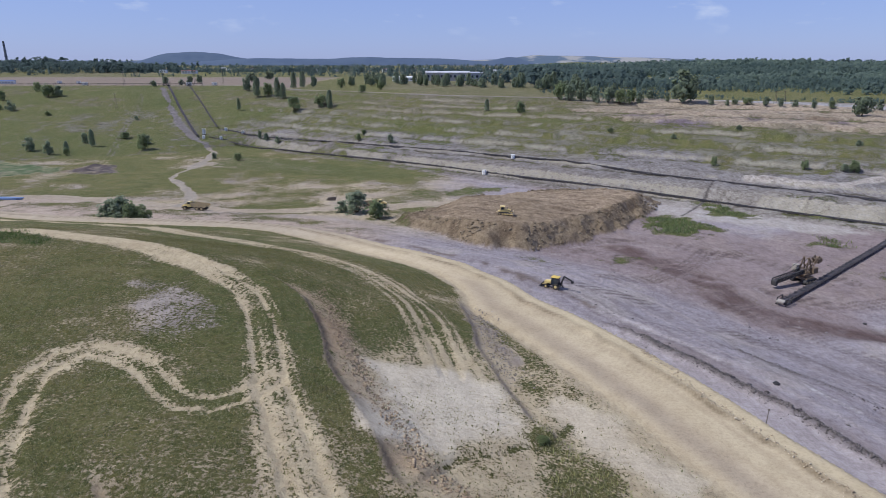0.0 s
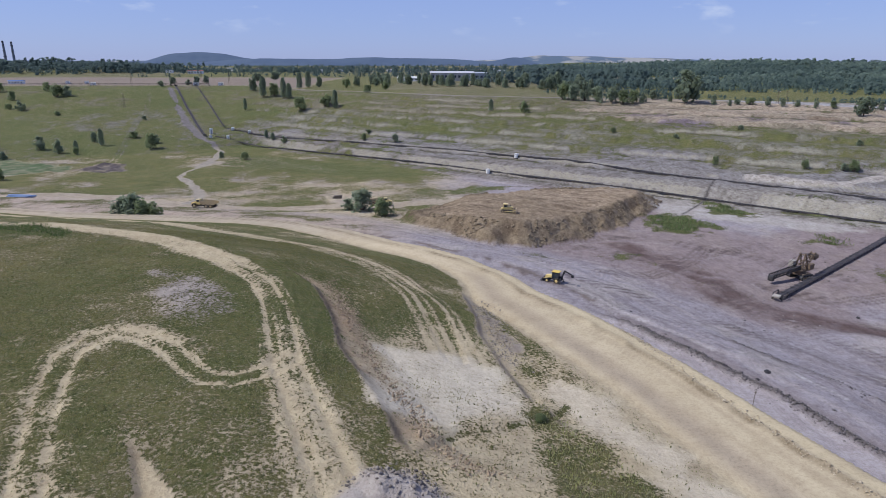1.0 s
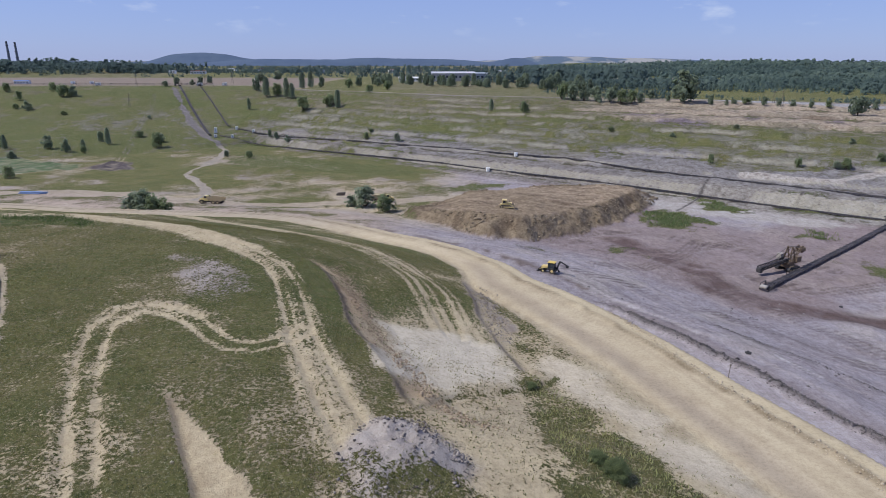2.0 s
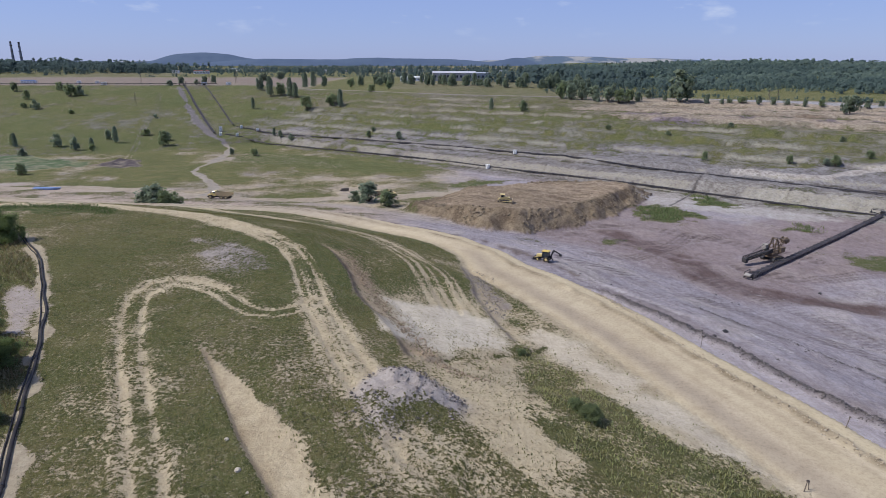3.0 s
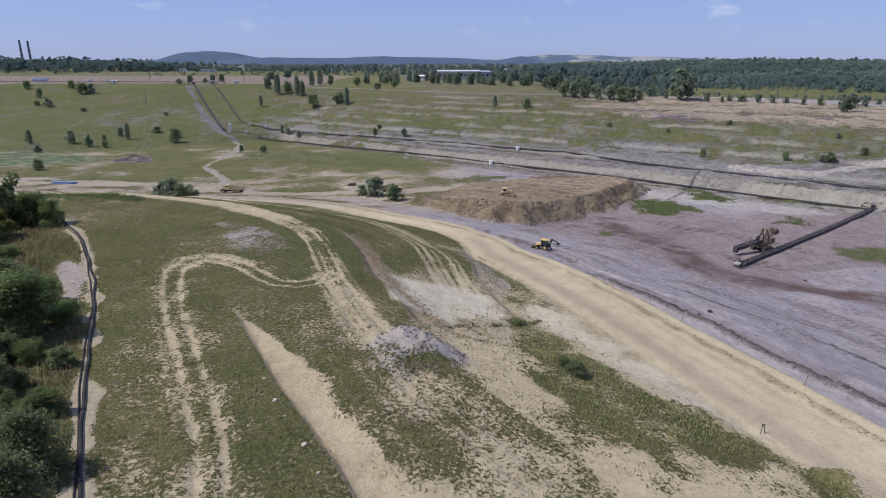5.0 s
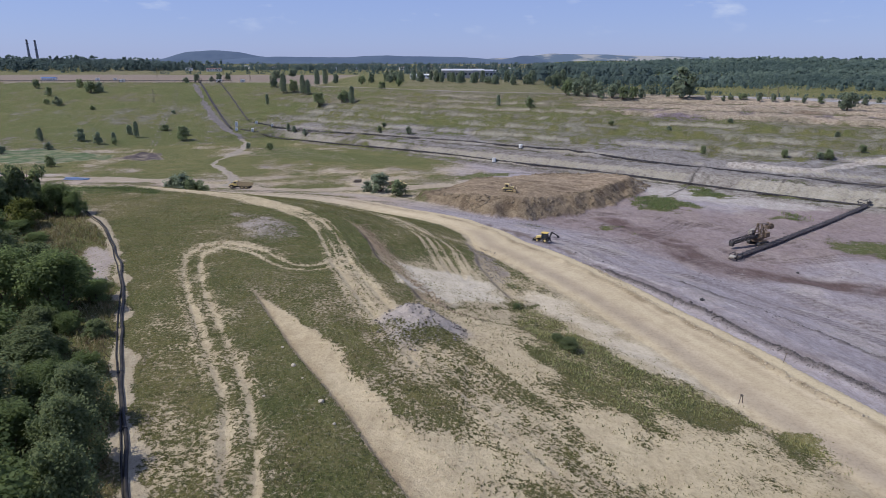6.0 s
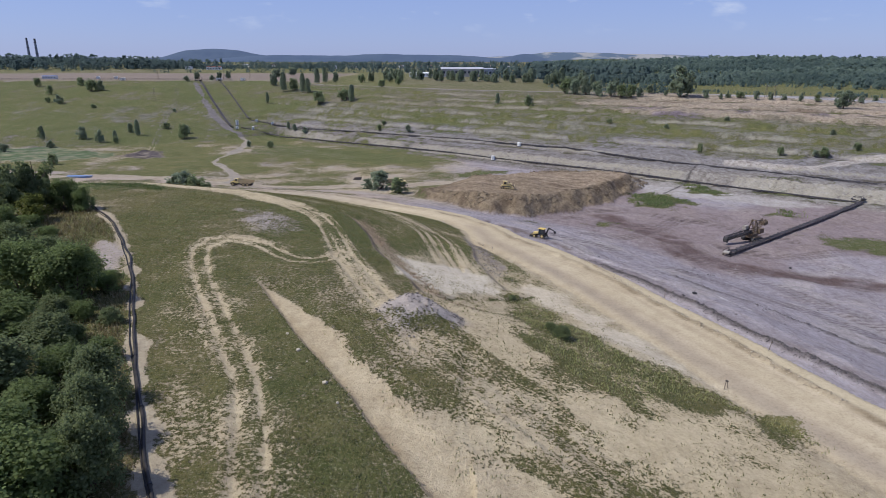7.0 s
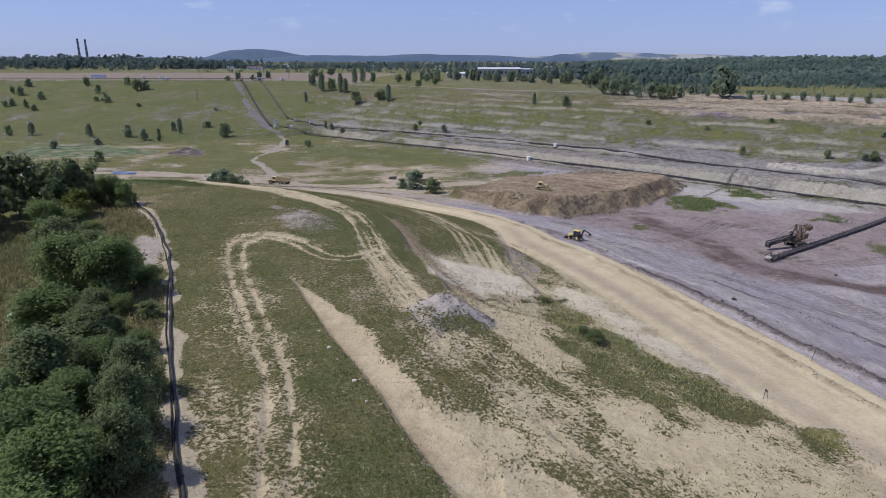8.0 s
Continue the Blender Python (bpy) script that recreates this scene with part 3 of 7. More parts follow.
    grow = grow * (1 - left) + left * (0.80 + 0.16 * n5 + 0.22 * n1 + 0.24 * n2 + 0.12 * n3)
    green = green * (1 - far) + far * grow
    lush = lush * (1 - far) + far * (0.38 + 0.30 * n1 + 0.15 * n2 + 0.10 * left)
    d = np.abs(along(MOTORWAY, x, y)[0])
    soil, green = over(soil, (0.40, 0.40, 0.40), 1 - ease(d, 6.5, 8.5)), green * ease(d, 6.5, 9)
    # the heap of soil
    heap = ease(heap_height(x, y), 0.05, 0.8)
    high = heap_height(x, y)
    top = ease(inside(HEAP, x, y) + 2 * n3, 8, 12) * heap
    soil = over(soil, BROWN, heap)
    chute = lattice((x * 0.8 - y * 0.6) / 2.2, (x * 0.6 + y * 0.8) / 30, 121) + 0.5 * n3
    soil = over(soil, (0.33, 0.265, 0.175), (heap - top) * ease(chute, 0.0, 0.8) * 0.8)
    soil = over(soil, (0.165, 0.126, 0.086), (heap - top) * ease(-chute, 0.25, 0.9) * 0.8)
    soil = over(soil, (0.40, 0.320, 0.225), top * np.clip(0.45 + 0.5 * ease(x + 0.6 * y, 165, 215) + 0.25 * n2, 0, 1))
    lanes = lattice((x * 0.35 + y * 0.94) / 1.3, (y * 0.35 - x * 0.94) / 18, 115)
    soil = over(soil, (0.17, 0.130, 0.090), top * ease(lanes + 0.4 * n2, 0.15, 0.7) * 0.65)
    green *= 1 - heap
    # the plain: ploughed field, stubble, meadows
    out_there = ease(rim, 0, 14)
    plot = lattice(np.floor(x / 210 + 0.15 * np.floor(y / 330)) + 0.5, np.floor(y / 330) + 0.5, 91)
    plain = np.where((plot > 0.1)[..., None], np.asarray((0.33, 0.29, 0.17)), np.asarray((0.24, 0.215, 0.145)))
    field = ease(rim, 10, 22) * (1 - ease(y, 1010, 1030)) * ease(-x, 150, 170)
    plain = over(plain, (0.25, 0.205, 0.165), field)
    soil = soil * (1 - out_there[..., None]) + plain * out_there[..., None]
    green = green * (1 - out_there) + out_there * np.clip(0.72 + 0.5 * plot + 0.1 * n4, 0.55, 1) * (1 - field)
    lush = lush * (1 - out_there) + out_there * 0.35
    wooded = out_there * ease(x - 100 - 0.10 * (y - 600), 0, 60) * ease(y - 640 + 0.25 * x, 0, 60)
    soil, green, lush = over(soil, (0.075, 0.085, 0.05), wooded * 0.8), green + (0.95 - green) * wooded * 0.8, lush + (0.9 - lush) * wooded
    wild = ease(along(PIPE, x, y)[0], 2.0, 4) * (1 - ease(y, 88, 105)) * ease(-x, 10, 20)
    lush, green = np.maximum(lush, wild * (0.28 + 0.4 * n2)), np.maximum(green, wild * (0.78 + 0.15 * n1))
    # worn and dug places
    for ring, colour, thin in ((CHALK_RING, CHALK, 0.85), (CHALK_STRIP, (0.61, 0.535, 0.395), 0.8), (GREY_PATCH, (0.36, 0.315, 0.27), 0.5), (GREY_HEAP, (0.44, 0.395, 0.35), 1.0), (TAN_LIP, (0.50, 0.42, 0.28), 0.35)):
        share = ease(inside(ring, xs, ys) + 1.8 * n3 + 0.8 * n2, -2.2, 2.4)
        soil = over(soil, colour, share)
        green = green * (1 - thin * share * (0.85 + 0.3 * n3))
    for ring in SPARSE:
        share = ease(inside(ring, xs, ys) + 1.2 * n3, -1.5, 1.5)
        soil, green = over(soil, PALE, share), green * (1 - 0.12 * share * (1 + 0.8 * n2))
    share = ease(inside(SCREE, x + shift, y) + n3, -0.8, 1.2)
    soil, green = over(soil, (0.31, 0.268, 0.222), share * np.clip(0.55 + 0.5 * n3, 0, 1)), green * (1 - 0.6 * share * (1 + 0.4 * n3))
    lower = -along(SLIP, x, y)[0]
    cut = np.exp(-(((lower - 0.5 + 0.3 * n3) / 0.55) ** 2)) * ease(y, 56, 64) * (1 - ease(y, 106, 114))
    soil, green = over(soil, (0.22, 0.185, 0.150), cut * 0.8), green * (1 - cut)
    path = np.exp(-(((lower - 2.0) / 0.7) ** 2)) * ease(y, 60, 66) * (1 - ease(y, 92, 100))
    soil, green = over(soil, PALE, path * 0.5), green * (1 - 0.5 * path)
    fringe = np.exp(-(((along(LEDGE, x, y)[0] - 0.2 - 0.5 * n3) / 0.7) ** 2)) * ease(n3 + 0.5 * n2, -0.5, 0.3)
    green = np.maximum(green, 0.75 * fringe)
    rank = ease(inside(LUSH_EDGE, xs, ys) + 2 * n3, -2, 2)
    green, lush = np.maximum(green, rank * 0.95), np.maximum(lush, rank)
    edge_gap = -along(SCAR_EDGE, x, y)[0]
    share = ease(inside(SCAR, x, y) + ease(edge_gap, 1.5, 4) * (1.2 * n3 + 1.0 * n2), -0.12, 0.25 + 1.2 * ease(edge_gap, 2, 5))
    bank = np.asarray((0.40, 0.315, 0.195)) + (np.asarray((0.545, 0.455, 0.295)) - np.asarray((0.40, 0.315, 0.195))) * ease(edge_gap + 0.8 * n3, -0.3, 2.2)[..., None]
    soil = soil * (1 - share[..., None]) + bank * share[..., None]
    green = green * (1 - share) + share * ease(edge_gap, 1, 6) * (0.22 + 0.2 * n3)
    weedy = ease(inside(WEED_RING, x, y) + 1.2 * n3 + n2, -0.8, 1.2)
    green, lush = green * (1 - weedy) + weedy * (0.60 + 0.06 * n2 + 0.14 * n3), lush * (1 - 0.6 * weedy)
    dark = ease(inside(DARK_MOUND, x, y) + 3 * n2, -2, 3)
    soil, green = over(soil, (0.105, 0.090, 0.092), dark * np.clip(0.8 + 0.4 * n3, 0, 1)), green * (1 - 0.75 * dark)
    share = ease(inside(GREEN_RING, xs, ys) + 1.2 * n3, -2.6, 1.8)
    green, lush = green * (1 - share) + share * (0.69 + 0.22 * n3 + 0.10 * n2 - 0.14 * ease(y, 40, 56)), lush * (1 - share) + share * (0.02 + 0.25 * n2)
    share = ease(inside(WHITE_FLOOR, x, y) + 4 * n2 + 2 * n3, -3, 4)
    soil = over(soil, (0.46, 0.435, 0.395), share * 0.8)
    share = ease(inside(PIPE_BARE, xs, ys) + n3, -1, 1)
    soil, green, lush = over(soil, (0.42, 0.365, 0.315), share), green * (1 - 0.8 * share), lush * (1 - share)
    for ring, thick in GREENS:
        share = ease(inside(ring, x + 9 * shift, y) + 5 * n2 + 3 * n3, -5, 7)
        green, lush = np.maximum(green, share * thick * 0.85), np.maximum(lush, share * 0.80 * thick)
    reed = ease(inside(GREENS[6][0], x + 9 * shift, y) + 4 * n2 + 2 * n3, -3, 3)
    soil, green = over(soil, (0.105, 0.150, 0.075), reed * np.clip(0.85 + 0.3 * n3, 0, 1)), green * (1 - 0.85 * reed)
    # wheel tracks and roads
    off, _, gone = along(TRACK_A, x, y)
    ruts = 0
    for at, half, strong in ((-2.5, 0.24, 0.5), (-1.25, 0.36, 1.0), (-0.2, 0.2, 0.5), (0.75, 0.24, 0.65), (1.7, 0.38, 1.0), (3.0, 0.22, 0.4)):
        wander = at + 0.35 * lattice(gone / 14, gone * 0 + at, 76)
        ruts = np.maximum(ruts, strong * np.exp(-(((off - wander) / half) ** 2)))
    n6 = 1.5 * rough(x, y, 1.3, 66, 3)
    ruts = ruts * np.clip(0.74 + 0.4 * n6 + 0.2 * n3, 0, 1) * (1 - 0.35 * ease(gone, 120, 175))
    green -= 0.32 * (1 - ease(np.abs(off), 2.2, 3.4)) * (1 - ease(gone, 75, 105))
    soil = over(soil, PALE, (1 - ease(np.abs(off) + 0.5 * n3, 2.2, 3.6)) * (1 - ease(inside(GREY_HEAP, x, y), -0.8, 0.8)))
    green -= (0.95 * ruts + 0.16 * (1 - ease(np.abs(off), 2.0, 4.0))) * (1 - 0.9 * weedy)
    stripe = lattice(off / 0.75, gone / 11, 77) + 0.5 * lattice(off / 0.35, gone / 7, 78)
    green += weedy * (0.13 * stripe - 0.04 * ruts)
    for line, colour in ((LOOP, PALE),):
        off, _, gone = along(line, x, y)
        ruts = 0
        for at, half, strong in ((-1.15, 0.34, 1.0), (1.15, 0.36, 0.95), (2.3, 0.2, 0.35)):
            wander = at + 0.3 * lattice(gone / 11, gone * 0 + at, 79)
            ruts = np.maximum(ruts, strong * np.exp(-(((off - wander) / half) ** 2)))
        ruts = ruts * np.clip(0.70 + 0.5 * n6 + 0.2 * n3, 0, 1) * (1 - ease(gone, 24, 42) * np.clip(0.54 - 0.38 * n6 - 0.1 * n2, 0.3, 0.72))
        spread = ease(gone, 24, 36)
        soil = over(soil, colour, 1 - ease(np.abs(off) + 0.5 * n3, 1.7 + 1.6 * spread, 2.7 + 1.6 * spread))
        green -= 0.06 * spread * (1 - ease(np.abs(off + 0.8), 2.0, 4.2)) * (1 + 0.6 * n6)
        green -= 0.95 * ruts + 0.12 * (1 - ease(np.abs(off), 1.5, 3.2))
    off, _, gone = along(TRACK_C, x, y)
    fan = 1 + 0.5 * ease(gone, 60, 110)
    ruts = 0
    for at, half, strong in ((-2.6, 0.4, 0.8), (-1.4, 0.5, 1.0), (-0.3, 0.35, 0.8), (0.8, 0.5, 1.0), (2.0, 0.4, 0.8)):
        ruts = np.maximum(ruts, strong * np.exp(-(((off - (at + 0.3 * lattice(gone / 10, gone * 0 + at, 80)) * fan) / half) ** 2)))
    away = 1 - ease(gone, 150, 200)
    soil = over(soil, PALE, (1 - ease(np.abs(off), 2.4, 3.8)) * away)
    green -= 0.9 * ruts * (0.75 + 0.5 * n3) + 0.30 * away * (1 - ease(np.abs(off), 2.4, 3.8))
    off = np.abs(along(TRACK_D, x, y)[0])
    green -= 0.55 * np.exp(-(((off - 1.5) / 1.0) ** 2)) * (0.7 + 0.6 * n2)
    d = along(PIPE, x, y)[0]
    d = np.where(d > 0, d * 1.3, -d * 1.35) + 0.7 * n3 + 0.4 * n2
    soil, green = over(soil, (0.45, 0.385, 0.27), 1 - ease(d, 0.9, 1.6)), green - 0.75 * (1 - ease(d + 0.4 * n3, 0.3, 1.4))
    mud = along(MUD, x, y)[0]
    soil = over(soil, (0.165, 0.128, 0.108), np.exp(-(((mud - 2.2 * n2 - 1.2 * n3) / 1.5) ** 2)) * ease(n2 + 0.6 * n3, -0.5, 0.3) * 0.85)
    green = green * (1 - 0.8 * np.exp(-((mud / 4) ** 2)))
    share = ease(inside(CLEARING, x, y) + 6 * n2, -8, 8)
    soil, green = over(soil, (0.52, 0.44, 0.32), share), green * (1 - share)
    for line, half, colour in ((LOW_ROAD, 6.5, (0.42, 0.36, 0.27)), (RAMP, 2.3, (0.36, 0.325, 0.27))):
        d = np.abs(along(line, x, y)[0]) + 1.5 * n2
        share = 1 - ease(d, half * 0.7, half * 1.25)
        share = share * (1 - 0.35 * np.exp(-((d / (half * 0.16)) ** 2)))
        soil, green = over(soil, colour, share), green * (1 - share)
    for line in DITCHES:
        d = np.abs(along(line, x, y)[0]) + 0.3 * n3
        soil, green = over(soil, (0.10, 0.09, 0.085), (1 - ease(d, 0.25, 0.8)) * 0.9), green * ease(d, 0.3, 1.0)
    d = np.abs(along(BENCH_PATH, x, y)[0]) + n2
    soil, green = over(soil, (0.46, 0.43, 0.385), 1 - ease(d, 3, 5)), green * ease(d, 3, 6)
    d = np.abs(along(RAMP[:5], x, y)[0])
    soil = over(soil, (0.225, 0.210, 0.208), 1 - ease(d, 2.5, 4))
    d = np.abs(along(DARK_ROAD, x, y)[0]) + 2.2 * n2
    soil = over(soil, (0.150, 0.108, 0.098), (1 - ease(d, 2.5, 8)) * np.clip(0.75 + 0.5 * n3 + 0.3 * n2, 0, 1))
    for line in PIT_TRACKS:
        off = along(line, x, y)[0] + 0.5 * n2
        worn = sum(np.exp(-(((off - at) / 0.42) ** 2)) for at in (-2.6, -0.9, 0.9, 2.4))
        soil = over(soil, (0.115, 0.088, 0.085), np.clip(worn, 0, 1) * np.clip(0.6 + 0.5 * n2, 0, 1) * 0.8)
        soil = over(soil, (0.36, 0.325, 0.315), np.exp(-(((off - 3.6) / 0.5) ** 2)) * np.clip(0.4 + 0.6 * n3, 0, 1) * 0.7)
    soil = over(soil, (0.62, 0.60, 0.57), np.exp(-((along([(62.1, 94.8), (63.8, 90.5), (65.5, 86.3)], x, y)[0] / 0.35) ** 2)) * 0.8)
    rugged = np.clip(0.40 + 0.25 * ease(out, 5, 12) + 0.5 * far + heap - 0.35 * ease(road, 0, 2) * (1 - ease(out, -1, 3)), 0, 1) * (1 - 0.6 * out_there)
    return soil, np.clip(green, 0, 1), np.clip(lush, 0, 1), rugged, np.clip(bare * (1 - heap), 0, 1)


def relief(x, y):
    """Small lumps on top of the lie of the land: ruts, clods, gullies on the terrace faces."""
    z = 0.10 * rough(x, y, 3.2, 81, 2)
    for line, gauge in ((TRACK_A, 1.5), (LOOP, 1.15), (TRACK_C, 1.15)):
        d = np.abs(along(line, x, y)[0])
        z = z - 0.20 * np.exp(-(((d - gauge) / 0.5) ** 2)) + 0.10 * np.exp(-(((d - gauge - 0.9) / 0.5) ** 2))
    z = z + 0.28 * rough(x, y, 2.4, 122, 3) * ease(along(CREST, x, y)[0], 0, 1) * (1 - ease(along(CREST, x, y)[0], 5, 9)) * ease(y, 40, 46) * (1 - ease(y, 88, 96))
    z = z + 0.22 * rough(x, y, 1.6, 123, 3) * ease(inside(SCREE, x, y), -1, 1)
    z = z + 0.45 * ease(-along(LEDGE, x, y)[0], -0.3, 0.3) * (1 - ease(-along(LEDGE, x, y)[0], 0.5, 5)) * ease(x, -4, -1) * (1 - ease(x, 12, 15)) * ease(y, 40, 46)
    pile = inside(GREY_HEAP, x, y)
    z = z + ease(pile, -0.5, 3.5) * (1.0 + 0.8 * rough(x, y, 1.8, 83, 4) + 0.7 * ease(x * 0.45 + y * 0.9, 27, 32))
    z = z + ease(inside(DARK_MOUND, x, y), 0, 8) * (1.5 + 2.0 * rough(x, y, 9, 94, 3))
    level_spot = 1 - np.exp(-((((x - DOZER[0]) / 9) ** 2 + ((y - DOZER[1]) / 7) ** 2) ** 2))
    z = z + level_spot * ease(heap_height(x, y), 0.3, 2) * (1 - 0.7 * ease(inside(HEAP, x, y), 8, 13)) * (0.7 * rough(x, y, 5.0, 84, 4) + 0.5 * np.abs(lattice(x / 2.2, y / 2.2, 89)) - 0.2)
    road, _, _ = along(ROAD, x, y)
    out = road - road_width(y)
    z = z + 0.10 * np.exp(-(((out - 0.8) / 0.9) ** 2)) * (1 + rough(x, y, 3, 85, 2)) + 0.32 * np.exp(-(((out + 2.4) / 0.6) ** 2)) * (1 + rough(x, y, 2, 90, 2))
    z = z + np.exp(-((along(RUBBLE, x, y)[0] / 0.9) ** 2)) * (0.6 + 0.9 * np.abs(rough(x, y, 1.6, 86, 3))) * (1 - ease(y, 112, 128))
    z = z + 0.4 * np.exp(-((along(SECOND_LINE, x, y)[0] / 0.8) ** 2)) * (1 + rough(x, y, 2, 92, 2)) * (1 - ease(y, 108, 124))
    z = z + 0.35 * rough(x, y, 5, 116, 3) * ease(out, 8, 16) * (1 - ease(along(FOOT, x, y)[0], -10, 0))
    crest = along(CREST, x, y)[0]
    z = z + 0.25 * np.exp(-(((crest + 0.3) / 0.5) ** 2)) * ease(y, 40, 46) * (1 - ease(y, 88, 96)) * (1 + rough(x, y, 2.5, 93, 3))
    foot, rim = along(FOOT, x, y)[0], along(RIM, x, y)[0]
    far = ease(foot, 0, 15) * ease(-rim, 0, 20) * (1 - ease(-x, 130, 230))
    return z + far * (0.9 * rough(x, y, 11, 87, 3) + 0.5 * np.abs(lattice((x * 0.79 - y * 0.61) / 5, y / 30, 88)))


HUB = (0.0, -75.0)


def build_ground():
    front = np.linspace(-0.78, 0.78, 660)
    back = np.linspace(0.78, 2 * math.pi - 0.78, 52)[1:-1]
    turns = np.concatenate([front, back])
    rings = np.concatenate([[1.0, 8, 16, 24], np.geomspace(30, 330, 440), np.arange(331, 640, 1.05), np.geomspace(641, 900, 70), np.geomspace(910, 4850, 90)])
    a, r = np.meshgrid(turns, rings)
    x, y = HUB[0] + r * np.sin(a), HUB[1] + r * np.cos(a)
    z = land(x, y) + relief(x, y)
    soil, green, lush, rugged, bare = cover(x, y)
    rows, cols = x.shape
    index = np.arange(rows * cols).reshape(rows, cols)
    nxt = np.roll(index, -1, axis=1)
    quads = np.stack([index[:-1], index[1:], nxt[1:], nxt[:-1]], -1).reshape(-1, 4)
    mesh = bpy.data.meshes.new("ground")
    mesh.vertices.add(rows * cols)
    mesh.vertices.foreach_set("co", np.stack([x, y, z], -1).ravel())
    mesh.loops.add(quads.size)
    mesh.loops.foreach_set("vertex_index", quads.ravel().astype(np.int32))
    mesh.polygons.add(len(quads))
    mesh.polygons.foreach_set("loop_start", np.arange(0, quads.size, 4, dtype=np.int32))
    mesh.update(calc_edges=True)
    mesh.polygons.foreach_set("use_smooth", np.ones(len(quads), bool))
    for name, kind, values in (("soil", "FLOAT_COLOR", np.concatenate([soil, np.ones((rows, cols, 1))], -1)), ("green", "FLOAT", green), ("lush", "FLOAT", lush), ("rugged", "FLOAT", rugged), ("bare", "FLOAT", bare)):
        layer = mesh.attributes.new(name, kind, "POINT")
        layer.data.foreach_set("color" if kind == "FLOAT_COLOR" else "value", np.ascontiguousarray(values, dtype=np.float32).ravel())
    mesh.materials.append(EARTH)
    return tagged(new("ground", mesh), "open-cast mine ground of grass, sand and violet clay", "ground", kind="structure")


ground = build_ground()


def lie(x, y):
    """The height of the built ground at a place."""
    return float(land(x, y) + relief(np.asarray(float(x)), np.asarray(float(y))))


# ---- small mesh helpers ----
def part(name, bm, material, parent=None, label="", smooth=False):
    """Links a bmesh as one mesh object, under a thing or a part."""
    mesh = bpy.data.meshes.new(name)
    bm.normal_update()
    bm.to_mesh(mesh)
    bm.free()
    mesh.materials.append(material)
    if smooth:
        mesh.polygons.foreach_set("use_smooth", np.ones(len(mesh.polygons), bool))
    ob = new(name, mesh)
    ob.parent = parent
    return tagged(ob, label)


def again(ob, m, parent):
    """One more object on the same mesh."""
    twin = new(ob.name.split(".")[0], ob.data)
    twin.parent, twin.matrix_basis = parent, m
    return twin


def thing(name, m, label, category, group="", kind=""):
    ob = new(name)
    ob.matrix_basis = m
    ob.empty_display_size = 0.5
    return tagged(ob, label, category, group, kind)


def block(bm, size, at, turn=(0, 0, 0), bevel=0.0):
    made = bmesh.ops.create_cube(bm, size=1.0, matrix=pose(*at, *turn) @ Matrix.Diagonal((*size, 1)))
    if bevel:
        edges = list({e for v in made["verts"] for e in v.link_edges})
        bmesh.ops.bevel(bm, geom=edges, offset=bevel, segments=1, affect="EDGES")


def rod(bm, a, b, radius, sides=8, end_radius=None):
    a, b = Vector(a), Vector(b)
    m = Matrix.Translation((a + b) / 2) @ (b - a).to_track_quat("Z", "Y").to_matrix().to_4x4()
    bmesh.ops.create_cone(bm, cap_ends=True, segments=sides, radius1=radius, radius2=radius if end_radius is None else end_radius, depth=(b - a).length, matrix=m)


def beam(bm, a, b, wide, tall):
    a, b = Vector(a), Vector(b)
    way = (b - a).normalized()
    side = way.cross(Vector((0, 0, 1)))
    side = side.normalized() if side.length > 1e-4 else Vector((1, 0, 0))
    up = side.cross(way)
    m = Matrix((side, way, up)).transposed().to_4x4()
    bmesh.ops.create_cube(bm, size=1.0, matrix=Matrix.Translation((a + b) / 2) @ m @ Matrix.Diagonal((wide, (b - a).length, tall, 1)))


def shape(points, wide, bm=None):
    """A side outline in x and z, as thick as wide in y."""
    bm = bm or bmesh.new()
    rows = [[bm.verts.new((x, s * wide / 2, z)) for x, z in points] for s in (-1, 1)]
    bm.faces.new(rows[0])
    bm.faces.new(rows[1][::-1])
    for n in range(len(points)):
        k = (n + 1) % len(points)
        bm.faces.new((rows[0][k], rows[0][n], rows[1][n], rows[1][k]))
    bmesh.ops.recalc_face_normals(bm, faces=bm.faces)
    return bm


def tube_line(name, points, radius, material, parent=None, label="", sides=8):
    curve = bpy.data.curves.new(name, "CURVE")
    curve.dimensions, curve.bevel_depth, curve.bevel_resolution = "3D", radius, max(1, sides // 4)
    line = curve.splines.new("POLY")
    line.points.add(len(points) - 1)
    for p, co in zip(line.points, points):
        p.co = (*co, 1)
    helper = new(name, curve)
    mesh = bpy.data.meshes.new_from_object(helper.evaluated_get(bpy.context.evaluated_depsgraph_get()))
    bpy.data.objects.remove(helper)
    bpy.data.curves.remove(curve)
    mesh.name = name
    mesh.materials.clear()
    mesh.materials.append(material)
    ob = new(name, mesh)
    ob.parent = parent
    return tagged(ob, label)


def on_ground(x, y, turn=0.0, sink=0.0, scale=(1, 1, 1)):
    return pose(x, y, lie(x, y) - sink, 0, 0, turn) @ Matrix.Diagonal((*scale, 1))


